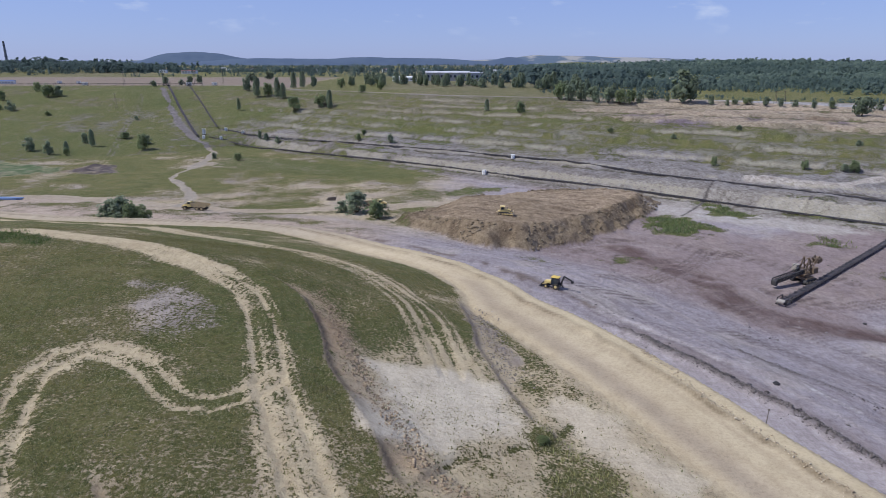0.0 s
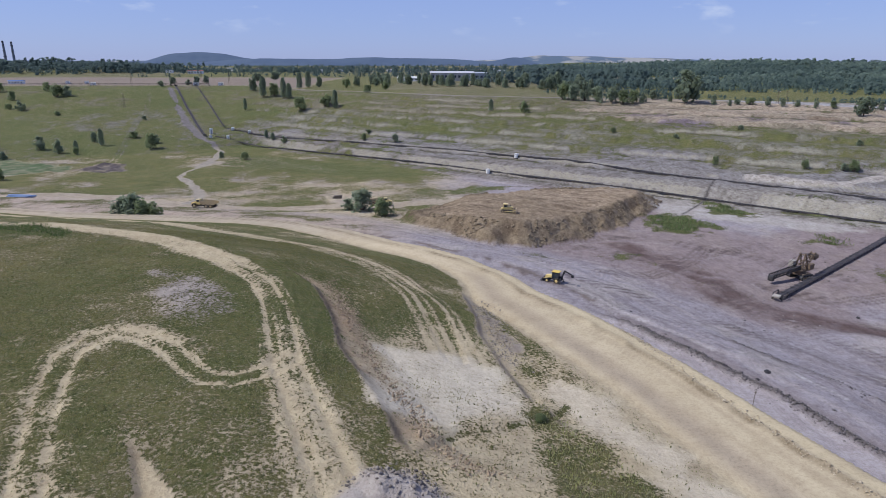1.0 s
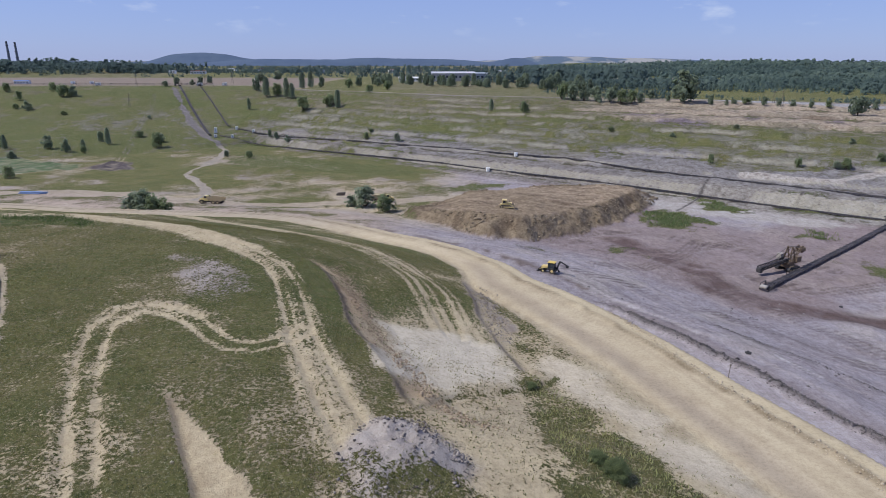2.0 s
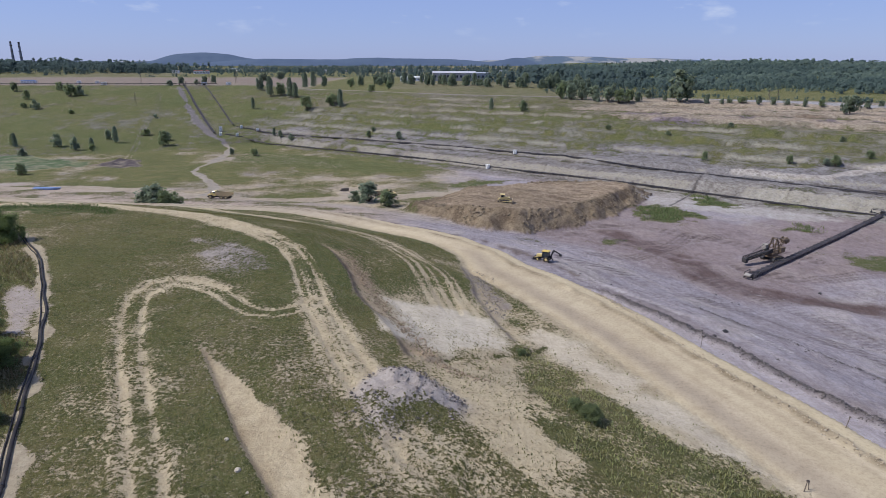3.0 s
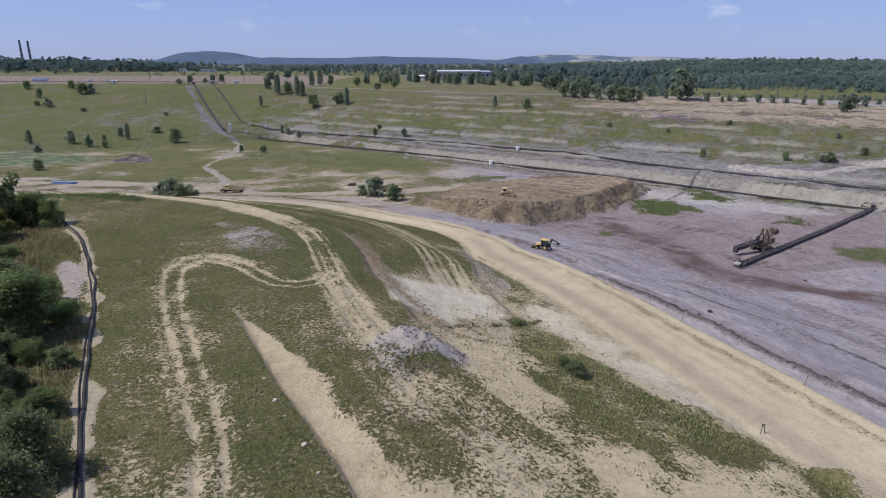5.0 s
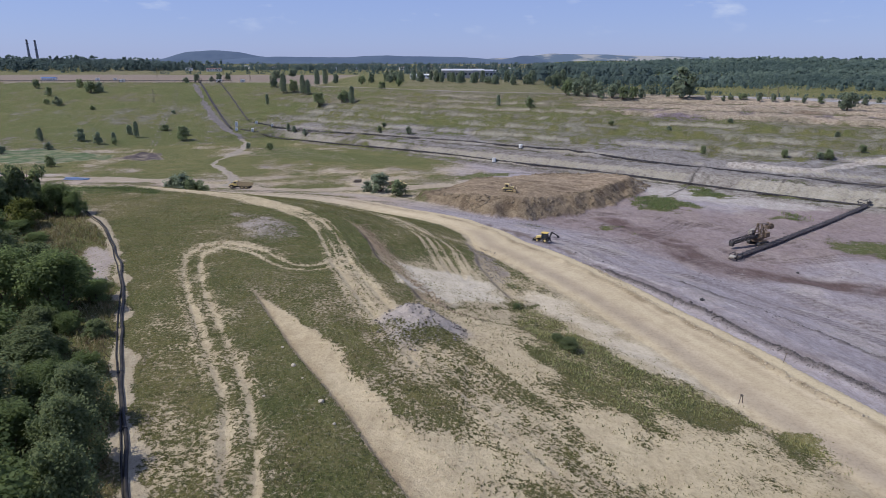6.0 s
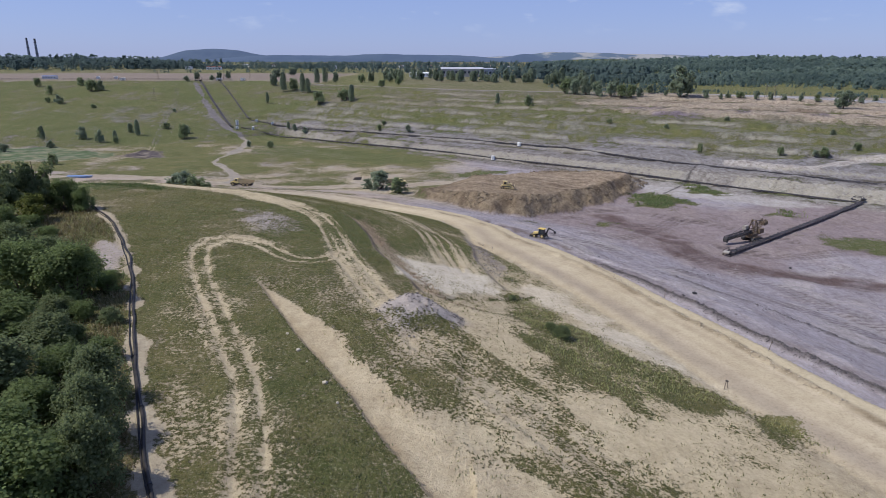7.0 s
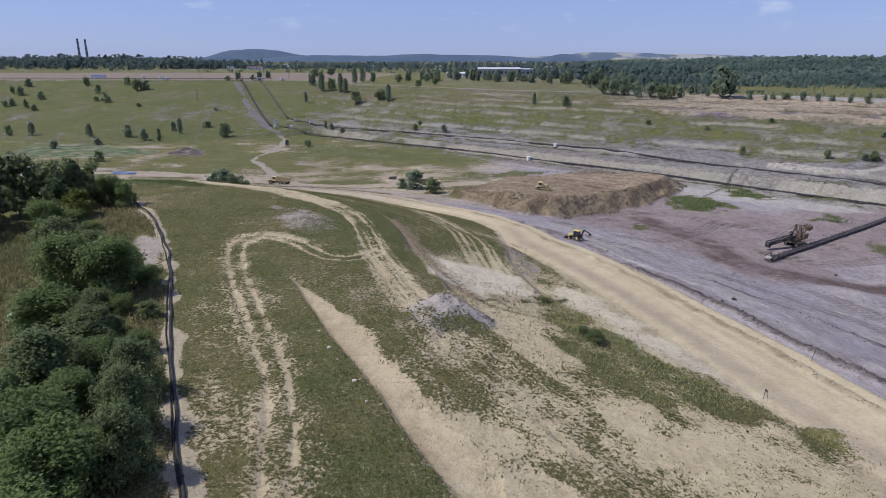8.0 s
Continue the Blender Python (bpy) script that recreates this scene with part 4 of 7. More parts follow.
# ---- plants ----
def quads_mesh(name, centres, sizes, rng, material, facing, tone=None, tall=1.0, turned=0.5, upright=False):
    """A mesh of many small bent leaf sprays at the given centres, that face roughly the given ways."""
    count = len(centres)
    c = facing + rng.normal(size=(count, 3)) * turned
    c /= np.linalg.norm(c, axis=1)[:, None] + 1e-9
    a = np.cross(c, rng.normal(size=(count, 3)))
    a /= np.linalg.norm(a, axis=1)[:, None] + 1e-9
    b = np.cross(c, a)
    if upright:
        b = rng.normal(size=(count, 3)) * 0.38 + (0, 0, 1)
        b /= np.linalg.norm(b, axis=1)[:, None]
        a = np.cross(b, rng.normal(size=(count, 3)))
        a /= np.linalg.norm(a, axis=1)[:, None] + 1e-9
        a, c = a * 0.6, np.cross(a, b)
    a, b = a * sizes[:, None] * 0.5, b * sizes[:, None] * 0.5 * tall
    lift = c * sizes[:, None] * 0.18
    corners = np.stack([centres - b, centres + a * 0.9 + lift, centres + b * 1.1, centres - a * 0.9 + lift], 1)
    mesh = bpy.data.meshes.new(name)
    mesh.vertices.add(count * 4)
    mesh.vertices.foreach_set("co", corners.astype(np.float32).ravel())
    mesh.loops.add(count * 4)
    mesh.loops.foreach_set("vertex_index", np.arange(count * 4, dtype=np.int32))
    mesh.polygons.add(count)
    mesh.polygons.foreach_set("loop_start", np.arange(0, count * 4, 4, dtype=np.int32))
    mesh.update(calc_edges=True)
    if tone is not None:
        layer = mesh.attributes.new("tone", "FLOAT", "POINT")
        layer.data.foreach_set("value", np.repeat(tone, 4).astype(np.float32))
    mesh.materials.append(material)
    return mesh


def crown_points(rng, count, kind):
    """Leaf places of a crown that is 1 high and about 1 wide, uneven and with gaps."""
    if kind == "conifer":
        z = rng.random(count) ** 0.8
        turn = rng.random(count) * 2 * math.pi
        tier = 0.72 + 0.28 * np.sin(z * 17 + 3 * np.sin(turn * 2)) * np.sin(turn * 3 + z * 9)
        r = 0.56 * np.sqrt(np.clip(1 - (z * 1.15 - 0.35) ** 2 / 0.72, 0.02, 1)) * tier * np.sqrt(0.35 + 0.65 * rng.random(count))
        return np.stack([r * np.cos(turn), r * np.sin(turn), 0.06 + 0.94 * z], -1), np.stack([np.cos(turn), np.sin(turn), 0.6 + 0 * z], -1)
    lobes = {"bush": 30, "tree": 40, "scrub": 70}[kind]
    mids, sizes = [], []
    for n in range(lobes):
        turn, far = rng.random() * 2 * math.pi, math.sqrt(rng.random())
        if kind == "scrub":
            up = 0.06 + 0.80 * rng.random() ** 0.8
            far *= 0.50 * math.sqrt(max(0.05, 1 - up * up)) * (0.75 + 0.25 * math.sin(3 * turn) + 0.15 * math.sin(5 * turn + 1))
        elif kind == "bush":
            up = 0.12 + 0.68 * rng.random()
            far *= 0.40 * (1.05 - 0.75 * up)
        else:
            up = 0.17 + 0.68 * rng.random()
            far *= 0.40 * math.sqrt(max(0.1, 1 - ((up - 0.48) / 0.48) ** 2))
        mids.append((far * math.cos(turn), far * math.sin(turn), up))
        sizes.append({"bush": 0.12, "tree": 0.05, "scrub": 0.05}[kind] + 0.11 * rng.random() ** (1.5 if kind == "scrub" else 1))
    mids, sizes = np.array(mids), np.array(sizes)
    pick = rng.integers(0, lobes, count)
    way = rng.normal(size=(count, 3))
    way /= np.linalg.norm(way, axis=1)[:, None]
    depth = np.where(rng.random(count) < 0.7, 0.82 + 0.25 * rng.random(count), rng.random(count) ** 0.5)
    p = mids[pick] + way * (sizes[pick] * depth)[:, None] * (1, 1, 1.25 if kind == "scrub" else 0.9)
    if kind == "scrub":
        p = p + rng.normal(size=p.shape) * (0.022, 0.022, 0.03)
    if kind != "tree":
        p[:, 2] = np.abs(p[:, 2]) + 0.01
    dome = p - (0, 0, 0.10 if kind == "scrub" else 0.40)
    dome /= np.linalg.norm(dome, axis=1)[:, None] + 1e-9
    return p, dome * 0.85 + way * 0.25 + (0, 0, 0.15)


def plant_kind(name, kind, seed, leaves, leaf, material, label, category):
    """One plant of a kind, 1 m high and 1 m wide, with trunk or stems and a crown; it is copied to its places."""
    rng = np.random.default_rng(seed)
    base = thing(name, Matrix.Identity(4), label, category)
    points, facing = crown_points(rng, leaves, kind)
    sizes = leaf * (0.6 + 0.8 * rng.random(leaves))
    crown = new("crown", quads_mesh("crown", points, sizes, rng, material, facing))
    crown.parent = base
    bm = bmesh.new()
    if kind in ("bush", "scrub"):
        for n in range(5):
            turn = n * 1.3 + seed
            rod(bm, (0.03 * math.cos(turn), 0.03 * math.sin(turn), -0.04), (0.22 * math.cos(turn), 0.22 * math.sin(turn), 0.5), 0.018, 5, 0.006)
        part("stem", bm, BARK, base)
    else:
        rod(bm, (0, 0, -0.03), (0.01, 0, 0.5), 0.032, 7, 0.02)
        rod(bm, (0.01, 0, 0.48), (0, 0.02, 0.88), 0.02, 6, 0.004)
        if kind == "tree":
            for n in range(6):
                turn = n * 1.05 + seed
                rod(bm, (0.005, 0, 0.26 + 0.05 * n), (0.28 * math.cos(turn), 0.28 * math.sin(turn), 0.48 + 0.06 * n), 0.013, 5, 0.003)
        part("trunk", bm, BARK, base)
    return base


def plant_rows(kinds, rows, group, seed):
    """Copies of the kinds at rows of x, y, height, width; the kinds themselves are taken away afterwards."""
    rng = random.Random(seed)
    for x, y, tall, wide in rows:
        ob = copy_thing(rng.choice(kinds), on_ground(x, y, rng.random() * 360, 0.05, (wide * 1.2, wide * 1.2, tall * 1.22)))
        tagged(ob, group=group)


def clear_kinds(kinds):
    for base in kinds:
        for ob in (*base.children_recursive, base):
            bpy.data.objects.remove(ob)


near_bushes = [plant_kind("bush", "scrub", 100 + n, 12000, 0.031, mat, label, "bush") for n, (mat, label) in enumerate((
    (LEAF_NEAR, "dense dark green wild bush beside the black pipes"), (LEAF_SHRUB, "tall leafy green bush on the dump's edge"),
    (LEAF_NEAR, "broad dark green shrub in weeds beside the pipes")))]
pale_bush = [plant_kind("bush", "scrub", 110, 5000, 0.05, LEAF_PALE, "bright yellow-green bush among darker trees", "bush")]
small_trees = [plant_kind("tree", "tree", 120 + n, 4500, 0.055, LEAF_SHRUB, "dark green broadleaf tree behind the pipes", "tree") for n in range(2)]
# the thicket along the pipes: x, y, height, width
THICKET = [(-47.5, 31.5, 6.4, 8.0), (-54.5, 32.3, 6.6, 8.2), (-64, 44, 6.0, 7.8), (-59, 45, 4.2, 6.2), (-52, 42, 3.0, 4.2), (-48.5, 20.5, 4.4, 7.6), (-41.5, 18, 3.6, 6.2), (-36.8, 11.5, 2.8, 4.6),
           (-40, 7.5, 5.2, 7.6), (-33.5, 2.5, 3.8, 5.6), (-27.6, -7.5, 5.4, 6.6), (-32, -4.5, 5.6, 6.8), (-23.8, -15, 5.6, 6.6), (-31.0, 7.4, 4.8, 5.0), (-28.0, 1.2, 5.4, 5.0), (-35.5, 16, 2.0, 3.6), (-39.5, 25, 1.6, 3.0), (-27.5, -3.5, 3.4, 4.4), (-45.5, 36, 2.2, 4.0), (-25.0, -4.3, 5.2, 4.6)]
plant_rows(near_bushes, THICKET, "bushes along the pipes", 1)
SCRUB = [(-43.5, 26, 1.8, 3.6), (-46, 25.5, 2.6, 4.8), (-41, 20, 1.6, 3.0), (-40, 17, 2.0, 4), (-50.5, 37, 2.0, 4.0), (-36.5, 6, 2.4, 4.0),
         (-61, 51, 1.6, 4), (-66, 52, 2.2, 5), (-73, 55, 2.6, 6), (-70, 61, 1.6, 4), (-77, 67, 2.0, 5), (-31.5, -1, 2.0, 3.4), (-39, 0, 4.6, 6.5)]
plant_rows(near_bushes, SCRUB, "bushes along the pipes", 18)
plant_rows(pale_bush, [(-78.6, 70.5, 4.6, 5.0)], "bushes along the pipes", 2)
plant_rows(small_trees, [(-86, 74, 9.6, 8.4), (-83.2, 79.5, 9.6, 7.4), (-91.5, 71.5, 11, 9.4), (-89, 61, 9.6, 9.2), (-97, 64, 9, 9), (-101, 78, 10, 9)], "trees at the dump's back edge", 3)
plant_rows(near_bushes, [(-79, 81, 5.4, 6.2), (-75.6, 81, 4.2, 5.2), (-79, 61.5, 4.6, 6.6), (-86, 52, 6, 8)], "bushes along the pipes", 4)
# low weeds and shrubs on the dump
LOW = [(16, 37.8, 1.3, 3.0), (14.6, 39.5, 0.9, 2.2), (11, 60, 0.6, 1.6)]
plant_rows(near_bushes[1:2], LOW, "low shrubs on the dump", 5)
clear_kinds(near_bushes + pale_bush + small_trees)

far_bushes = [plant_kind("bush", "scrub", 130 + n, 900, 0.095, mat, "dark green bush on open ground", "bush") for n, mat in enumerate((LEAF_FAR, LEAF_MID, LEAF_FAR, LEAF_MID))]
far_trees = [plant_kind("tree", "tree", 140 + n, 1100, 0.10, LEAF_FAR, "dark green broadleaf tree in full leaf", "tree") for n in range(3)]
far_firs = [plant_kind("young_tree", "conifer", 150 + n, 900, 0.10, LEAF_FAR, "narrow upright young green tree", "tree") for n in range(2)]
plant_rows(far_bushes, [(-116, 211.5, 6.2, 8.0), (-112, 210.5, 7.4, 9.0), (-107.5, 209.5, 6.8, 8.6), (-103, 208.5, 4.6, 6.0)], "bushes beside the haul road", 6)
plant_rows(far_bushes, [(-36.5, 256.5, 7.6, 10.5), (-27, 245, 6.0, 8.4), (-42.5, 256.5, 4.2, 5.6)], "bushes beside the low road", 7)
SLOPE_BUSHES = [(-456.5, 647.4, 8.7, 7.2), (-418.9, 609, 7.7, 6.8), (-387, 570.4, 7.2, 8.5), (-400.7, 575.1, 4.5, 5.4), (-384.7, 624.3, 10.9, 12), (-376, 627, 9, 9), (-412.8, 655, 7.6, 8.4), (-269, 472.5, 6.1, 4.1),
                (-244.5, 484.4, 4.3, 7.4), (-135.2, 411, 4.6, 4.8), (-153.9, 419.1, 3.8, 4.0), (-246.8, 332.8, 5.9, 6.6), (-343.5, 552, 3.2, 5.2), (-262.2, 542.8, 2.7, 4.1), (-221.4, 470, 5.6, 6.3), (-500, 600, 7, 8),
                (-480, 560, 6, 7), (-520, 640, 8, 9),
                (-515, 608, 7.5, 4.5), (-507, 609, 7, 4.2), (-466, 584, 7, 8), (-484, 556, 5.5, 5.5), (-458, 550, 7.5, 5), (-443, 541, 5, 6.5), (-377, 447, 9.5, 5.5), (-327, 445, 7.5, 4), (-296, 408, 4.5, 6), (-316, 387, 4.8, 6.5),
                (-398, 448, 7, 6), (-259.5, 430, 5, 4), (-267, 468, 6.5, 5)]
plant_rows(far_bushes, SLOPE_BUSHES, "bushes on the grassy slope", 8)
plant_rows(far_bushes, [(-290.9, 440.9, 8.4, 7.5), (-272.2, 431.1, 8.0, 6.5), (-217, 453.1, 9.6, 8.4)], "bushes on the grassy slope", 19)
plant_rows(far_trees, [(-201.3, 660, 12.6, 8.5), (-102.4, 721.6, 10.3, 7.9), (-142.7, 711.8, 11.5, 6.5), (-238.3, 803.5, 10.5, 10.9),
                       (-239.4, 892.4, 11, 12.9), (-317.3, 737.4, 8.4, 6.7), (-301.6, 769.3, 8, 7), (-290.4, 769.5, 8.8, 7)], "trees round the pit's rim", 9)
plant_rows(far_firs, [(-319.7, 436.6, 8.8, 3.4), (-256.3, 458.6, 10.1, 4.0), (-265.9, 441.9, 5.8, 3.4), (-180.6, 623.1, 15.6, 6.9), (-158.8, 616.2, 15.4, 6.2), (-152.9, 612.9, 11.8, 5.7), (-99.6, 560.5, 13, 5.2),
                      (-183.3, 572.3, 8.3, 3.2), (33.5, 486, 7.1, 3.6), (-159.1, 686.2, 13.8, 6.3), (-154.7, 710.1, 14.2, 6.5), (-134.6, 478.9, 4.3, 3.6), (-141.4, 485.7, 4.8, 2.8), (196.9, 469.5, 5.5, 3.9),
                      (171.5, 489.2, 3.8, 3.2)], "young trees round the pit", 10)
plant_rows(far_bushes, [(-171.8, 629.6, 10.3, 10.4), (-130.3, 559.5, 8.7, 11.4), (-109, 569.5, 9.4, 10.6), (57.1, 470.6, 7.4, 7), (-111.2, 706.2, 8.7, 9), (-312.3, 695.8, 5.3, 7.6), (-293, 721.9, 5.5, 6.6), (-78, 622, 6, 8),
                        (-64.4, 659.7, 7.6, 7.2)], "bushes round the pit's rim", 11)
TERRACE_BUSHES = [(-59.5, 443.8, 4, 4.2), (-35.8, 427.5, 4.7, 4.9), (-123.7, 469.8, 4.2, 4.5), (143.4, 328.7, 4.3, 3.5), (199.8, 301.2, 4.9, 5.3), (217.7, 302.4, 4, 4.1), (181.7, 311.6, 4.5, 3.7), (195.7, 302.4, 3.1, 3.6),
                  (-58.4, 463.9, 2.8, 3.5), (106.4, 401.2, 3.2, 3.8), (180.8, 385.6, 2.7, 3.7), (138.3, 377.1, 2.3, 3.6), (222, 334.5, 2.7, 3.9)]
plant_rows(far_bushes, TERRACE_BUSHES, "bushes on the terraces", 12)
plant_rows(far_trees, [(180, 479, 21.5, 20.5), (267, 405, 11.5, 11.8), (228.5, 452, 6.1, 4.2), (162.6, 504.9, 6.8, 5.6), (120.1, 535.4, 13.4, 5.4), (141.9, 534.1, 10.3, 5)], "trees on the far rim", 13)
RIM_BUSHES = [(205.2, 461.2, 3.6, 3.4), (221.1, 463.8, 4.5, 6.9), (237.8, 449.7, 4.8, 4.2), (247.1, 447.5, 3.9, 5), (253.9, 437, 4.3, 4.1), (263.2, 431.8, 4.2, 4.8), (287.7, 419.9, 4.9, 4.7), (212.6, 465.7, 3.2, 5.2),
              (301.3, 426.3, 3.7, 4.8), (93.8, 516, 12, 9.5), (100.4, 507.8, 10.8, 9.4), (109.5, 506.3, 12.7, 8.4), (118, 498.1, 10.6, 10.1), (127.1, 491.8, 9.5, 9.1), (135.2, 487.9, 8.5, 9.1), (142.3, 485.8, 8.5, 8.1),
              (149.4, 485.8, 6.6, 6.3)]
plant_rows(far_bushes, RIM_BUSHES, "bushes on the far rim", 14)
# a loose row of trees along the rim road
_rng = random.Random(15)
row_rows = []
for _n in range(46):
    _u = _rng.random()
    row_rows.append((-95 + 235 * _u + _rng.uniform(-12, 12), 745 - 150 * _u + _rng.uniform(-14, 40), _rng.uniform(6, 13), _rng.uniform(5, 9)))
plant_rows(far_trees, row_rows[:26], "row of trees along the rim road", 16)
plant_rows(far_firs, row_rows[26:], "row of trees along the rim road", 17)
clear_kinds(far_bushes + far_trees + far_firs)


def wood_material(name, dark, light):
    n = Nodes(name, 0.85)
    geo = n.add("ShaderNodeNewGeometry")
    tone = n.mix(n.attr("tone").outputs["Fac"], dark, light)
    tone = n.mix(n.span(geo.outputs["Random Per Island"], 0, 1, 0, 0.3), tone, tuple(c * 0.85 for c in dark))
    return leaf_shader(n, tone, 0.6)


# Distance haze is put into the leaf colour: lighter, bluer green.
HAZED_WOOD = wood_material("woodland", (0.096, 0.142, 0.132), (0.225, 0.290, 0.230))

# The belts' haze is painted too, as even blue-green leaves.
HAZED_BELT = wood_material("tree_belt", (0.105, 0.150, 0.142), (0.135, 0.185, 0.165))


def woodland(name, spots, seed, label, leaves=15, material=None):
    """Far trees that nobody could count: x, y, height."""
    rng = np.random.default_rng(seed)
    spots = np.asarray(spots)
    count = len(spots)
    spots = spots * np.stack([np.ones(count), np.ones(count), 0.80 + 0.50 * rough(spots[:, 0], spots[:, 1], 60, 96, 3)], -1)
    ground_z = land(spots[:, 0], spots[:, 1])
    t = rng.random((count, leaves, 3))
    t[..., 1] = 1 - (1 - t[..., 1]) ** 1.25
    turn, up = t[..., 0] * 2 * math.pi, t[..., 1]
    pointed = (rng.random(count) < 0.3)[:, None]
    body = np.where(pointed, (1 - up) * 0.24, 0.40 * np.sqrt(np.clip(1 - (up * 1.25 - 0.45) ** 2 / 0.75, 0.05, 1)))
    r = body * (0.55 + 0.45 * t[..., 2]) * spots[:, 2:3]
    p = np.stack([spots[:, 0:1] + r * np.cos(turn), spots[:, 1:2] + r * np.sin(turn), ground_z[:, None] + (0.04 + 0.96 * up) * spots[:, 2:3]], -1).reshape(-1, 3)
    out = np.stack([0.35 * np.cos(turn) - 0.25, 0.35 * np.sin(turn) - 0.45, 0.45 + up * 0.35], -1).reshape(-1, 3)
    size = np.repeat(spots[:, 2], leaves) * (0.30 + 0.14 * rng.random(count * leaves)) * math.sqrt(15 / leaves)
    mesh = quads_mesh(name, p, size, rng, material or HAZED_WOOD, out, np.repeat(np.clip(0.45 + 0.7 * rough(spots[:, 0], spots[:, 1], 130, 120, 4) + 0.13 * rng.normal(size=count), 0, 1), leaves), 1.0, 0.14)
    return tagged(new(name, mesh), label, "woodland", kind="stuff")


def scatter(rng, count, test, box):
    x, y = rng.uniform(box[0], box[1], count * 5), rng.uniform(box[2], box[3], count * 5)
    keep = test(x, y)
    return x[keep][:count], y[keep][:count]


_w = np.random.default_rng(21)
spots = []
for (ax, ay), (bx, by), deep, many, low, high in (
        ((-1900, 1330), (-640, 1440), 170, 2000, 13, 21), ((-700, 1430), (-300, 1540), 150, 350, 8, 14), ((-420, 1540), (500, 1500), 260, 800, 8, 15), ((-1900, 1900), (600, 2050), 120, 500, 8, 13), ((-2600, 2600), (900, 2900), 200, 500, 9, 14),
        ((45, 830), (230, 760), 60, 150, 11, 21), ((-260, 1120), (40, 1080), 50, 90, 7, 13), ((150, 640), (330, 600), 40, 110, 5, 10), ((-520, 1060), (-260, 1080), 20, 30, 5, 9)):
    u, v = _w.random(many), _w.normal(size=many)
    spots.append(np.stack([ax + (bx - ax) * u + v * deep * 0.2, ay + (by - ay) * u + v * deep * 0.5, _w.uniform(low, high, many)], -1))
woodland("tree_belts", np.concatenate(spots), 22, "dark hazy belts of trees across the plain", 20, HAZED_BELT)


def in_forest(x, y):
    """The broad wood beyond the motorway, with a quarry's clearing in it."""
    edge = -along(MOTORWAY, x, y)[0] - 16 - 10 * np.sin(x / 23) * np.sin(y / 31)
    open_there = np.maximum(inside(CLEARING, x, y) + 12, np.minimum(np.minimum(x - 205, 430 - x), np.minimum(y - 820, 1040 - y)))
    return (np.where(along(RIM, x, y)[0] > 0, np.abs(edge + 16) - 16, -1) > 0) & (y > 640 - 0.55 * (x - 120)) & (x > 95 + 0.10 * (y - 600)) & (open_there < 0)


for _label, _many, _leaves, _span, _tall in (("young green wood beyond the motorway", 3000, 22, (120, 620, 430, 830), (3.5, 8)), ("broad dark green forest on a low hill", 5600, 12, (150, 1250, 800, 1500), (7, 13)),
                                             ("broad dark green forest on a low hill", 4800, 7, (200, 2500, 1450, 2250), (11, 16))):
    _x, _y = scatter(_w, _many, in_forest, _span)
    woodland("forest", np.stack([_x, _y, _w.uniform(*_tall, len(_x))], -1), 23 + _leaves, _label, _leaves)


_x, _y = scatter(_w, 900, lambda x, y: (along(RIM, x, y)[0] > 2) & (np.abs(along(MOTORWAY, x, y)[0]) > 10) & (np.abs(along(MOTORWAY, x, y)[0]) < 34 + 20 * rough(x, y, 40, 126, 2)), (90, 420, 330, 640))
woodland("rim_shrubs", np.stack([_x, _y, _w.uniform(1.2, 4.2, len(_x))], -1), 24, "low grey-green shrubs along the motorway", 14)


# weeds and grass that stand up from the dump
def tufts(name, count, box, seed, tall, wide, label, dark, light, thick, where=None):
    rng = np.random.default_rng(seed)
    x, y = rng.uniform(box[0], box[1], count), rng.uniform(box[2], box[3], count)
    _, green, lush, _, _ = cover(x, y)
    patch = rough(x, y, 1.6, 95, 2) * 0.5 + 0.5
    keep = (rng.random(count) < np.maximum((green - 0.25) * 1.5, 0.20) * patch * thick) & (green > 0.10)
    if where is not None:
        keep &= where(x, y)
    x, y, lush = x[keep], y[keep], lush[keep]
    z = land(x, y) + relief(x, y)
    blades = 2
    hx, hy = np.repeat(x, blades) + rng.normal(0, 0.16, len(x) * blades), np.repeat(y, blades) + rng.normal(0, 0.16, len(x) * blades)
    size = wide * rng.uniform(0.6, 1.4, len(hx))
    p = np.stack([hx, hy, np.repeat(z, blades) + size * tall * 0.42], -1)
    n = Nodes(name, 0.9)
    geo = n.add("ShaderNodeNewGeometry")
    tone = n.mix(n.attr("tone").outputs["Fac"], dark, light)
    tone = n.mix(n.span(geo.outputs["Random Per Island"], 0.6, 0.9, 0, 0.75), tone, (0.34, 0.315, 0.19))
    mesh = quads_mesh(name, p, size, rng, leaf_shader(n, tone, 0.5), np.tile((0.0, 0.0, 1.0), (len(p), 1)), np.repeat(np.clip(lush + rng.normal(0, 0.2, len(lush)), 0, 1), blades), tall, 0.5, True)
    return tagged(new(name, mesh), label, "grass", kind="stuff")


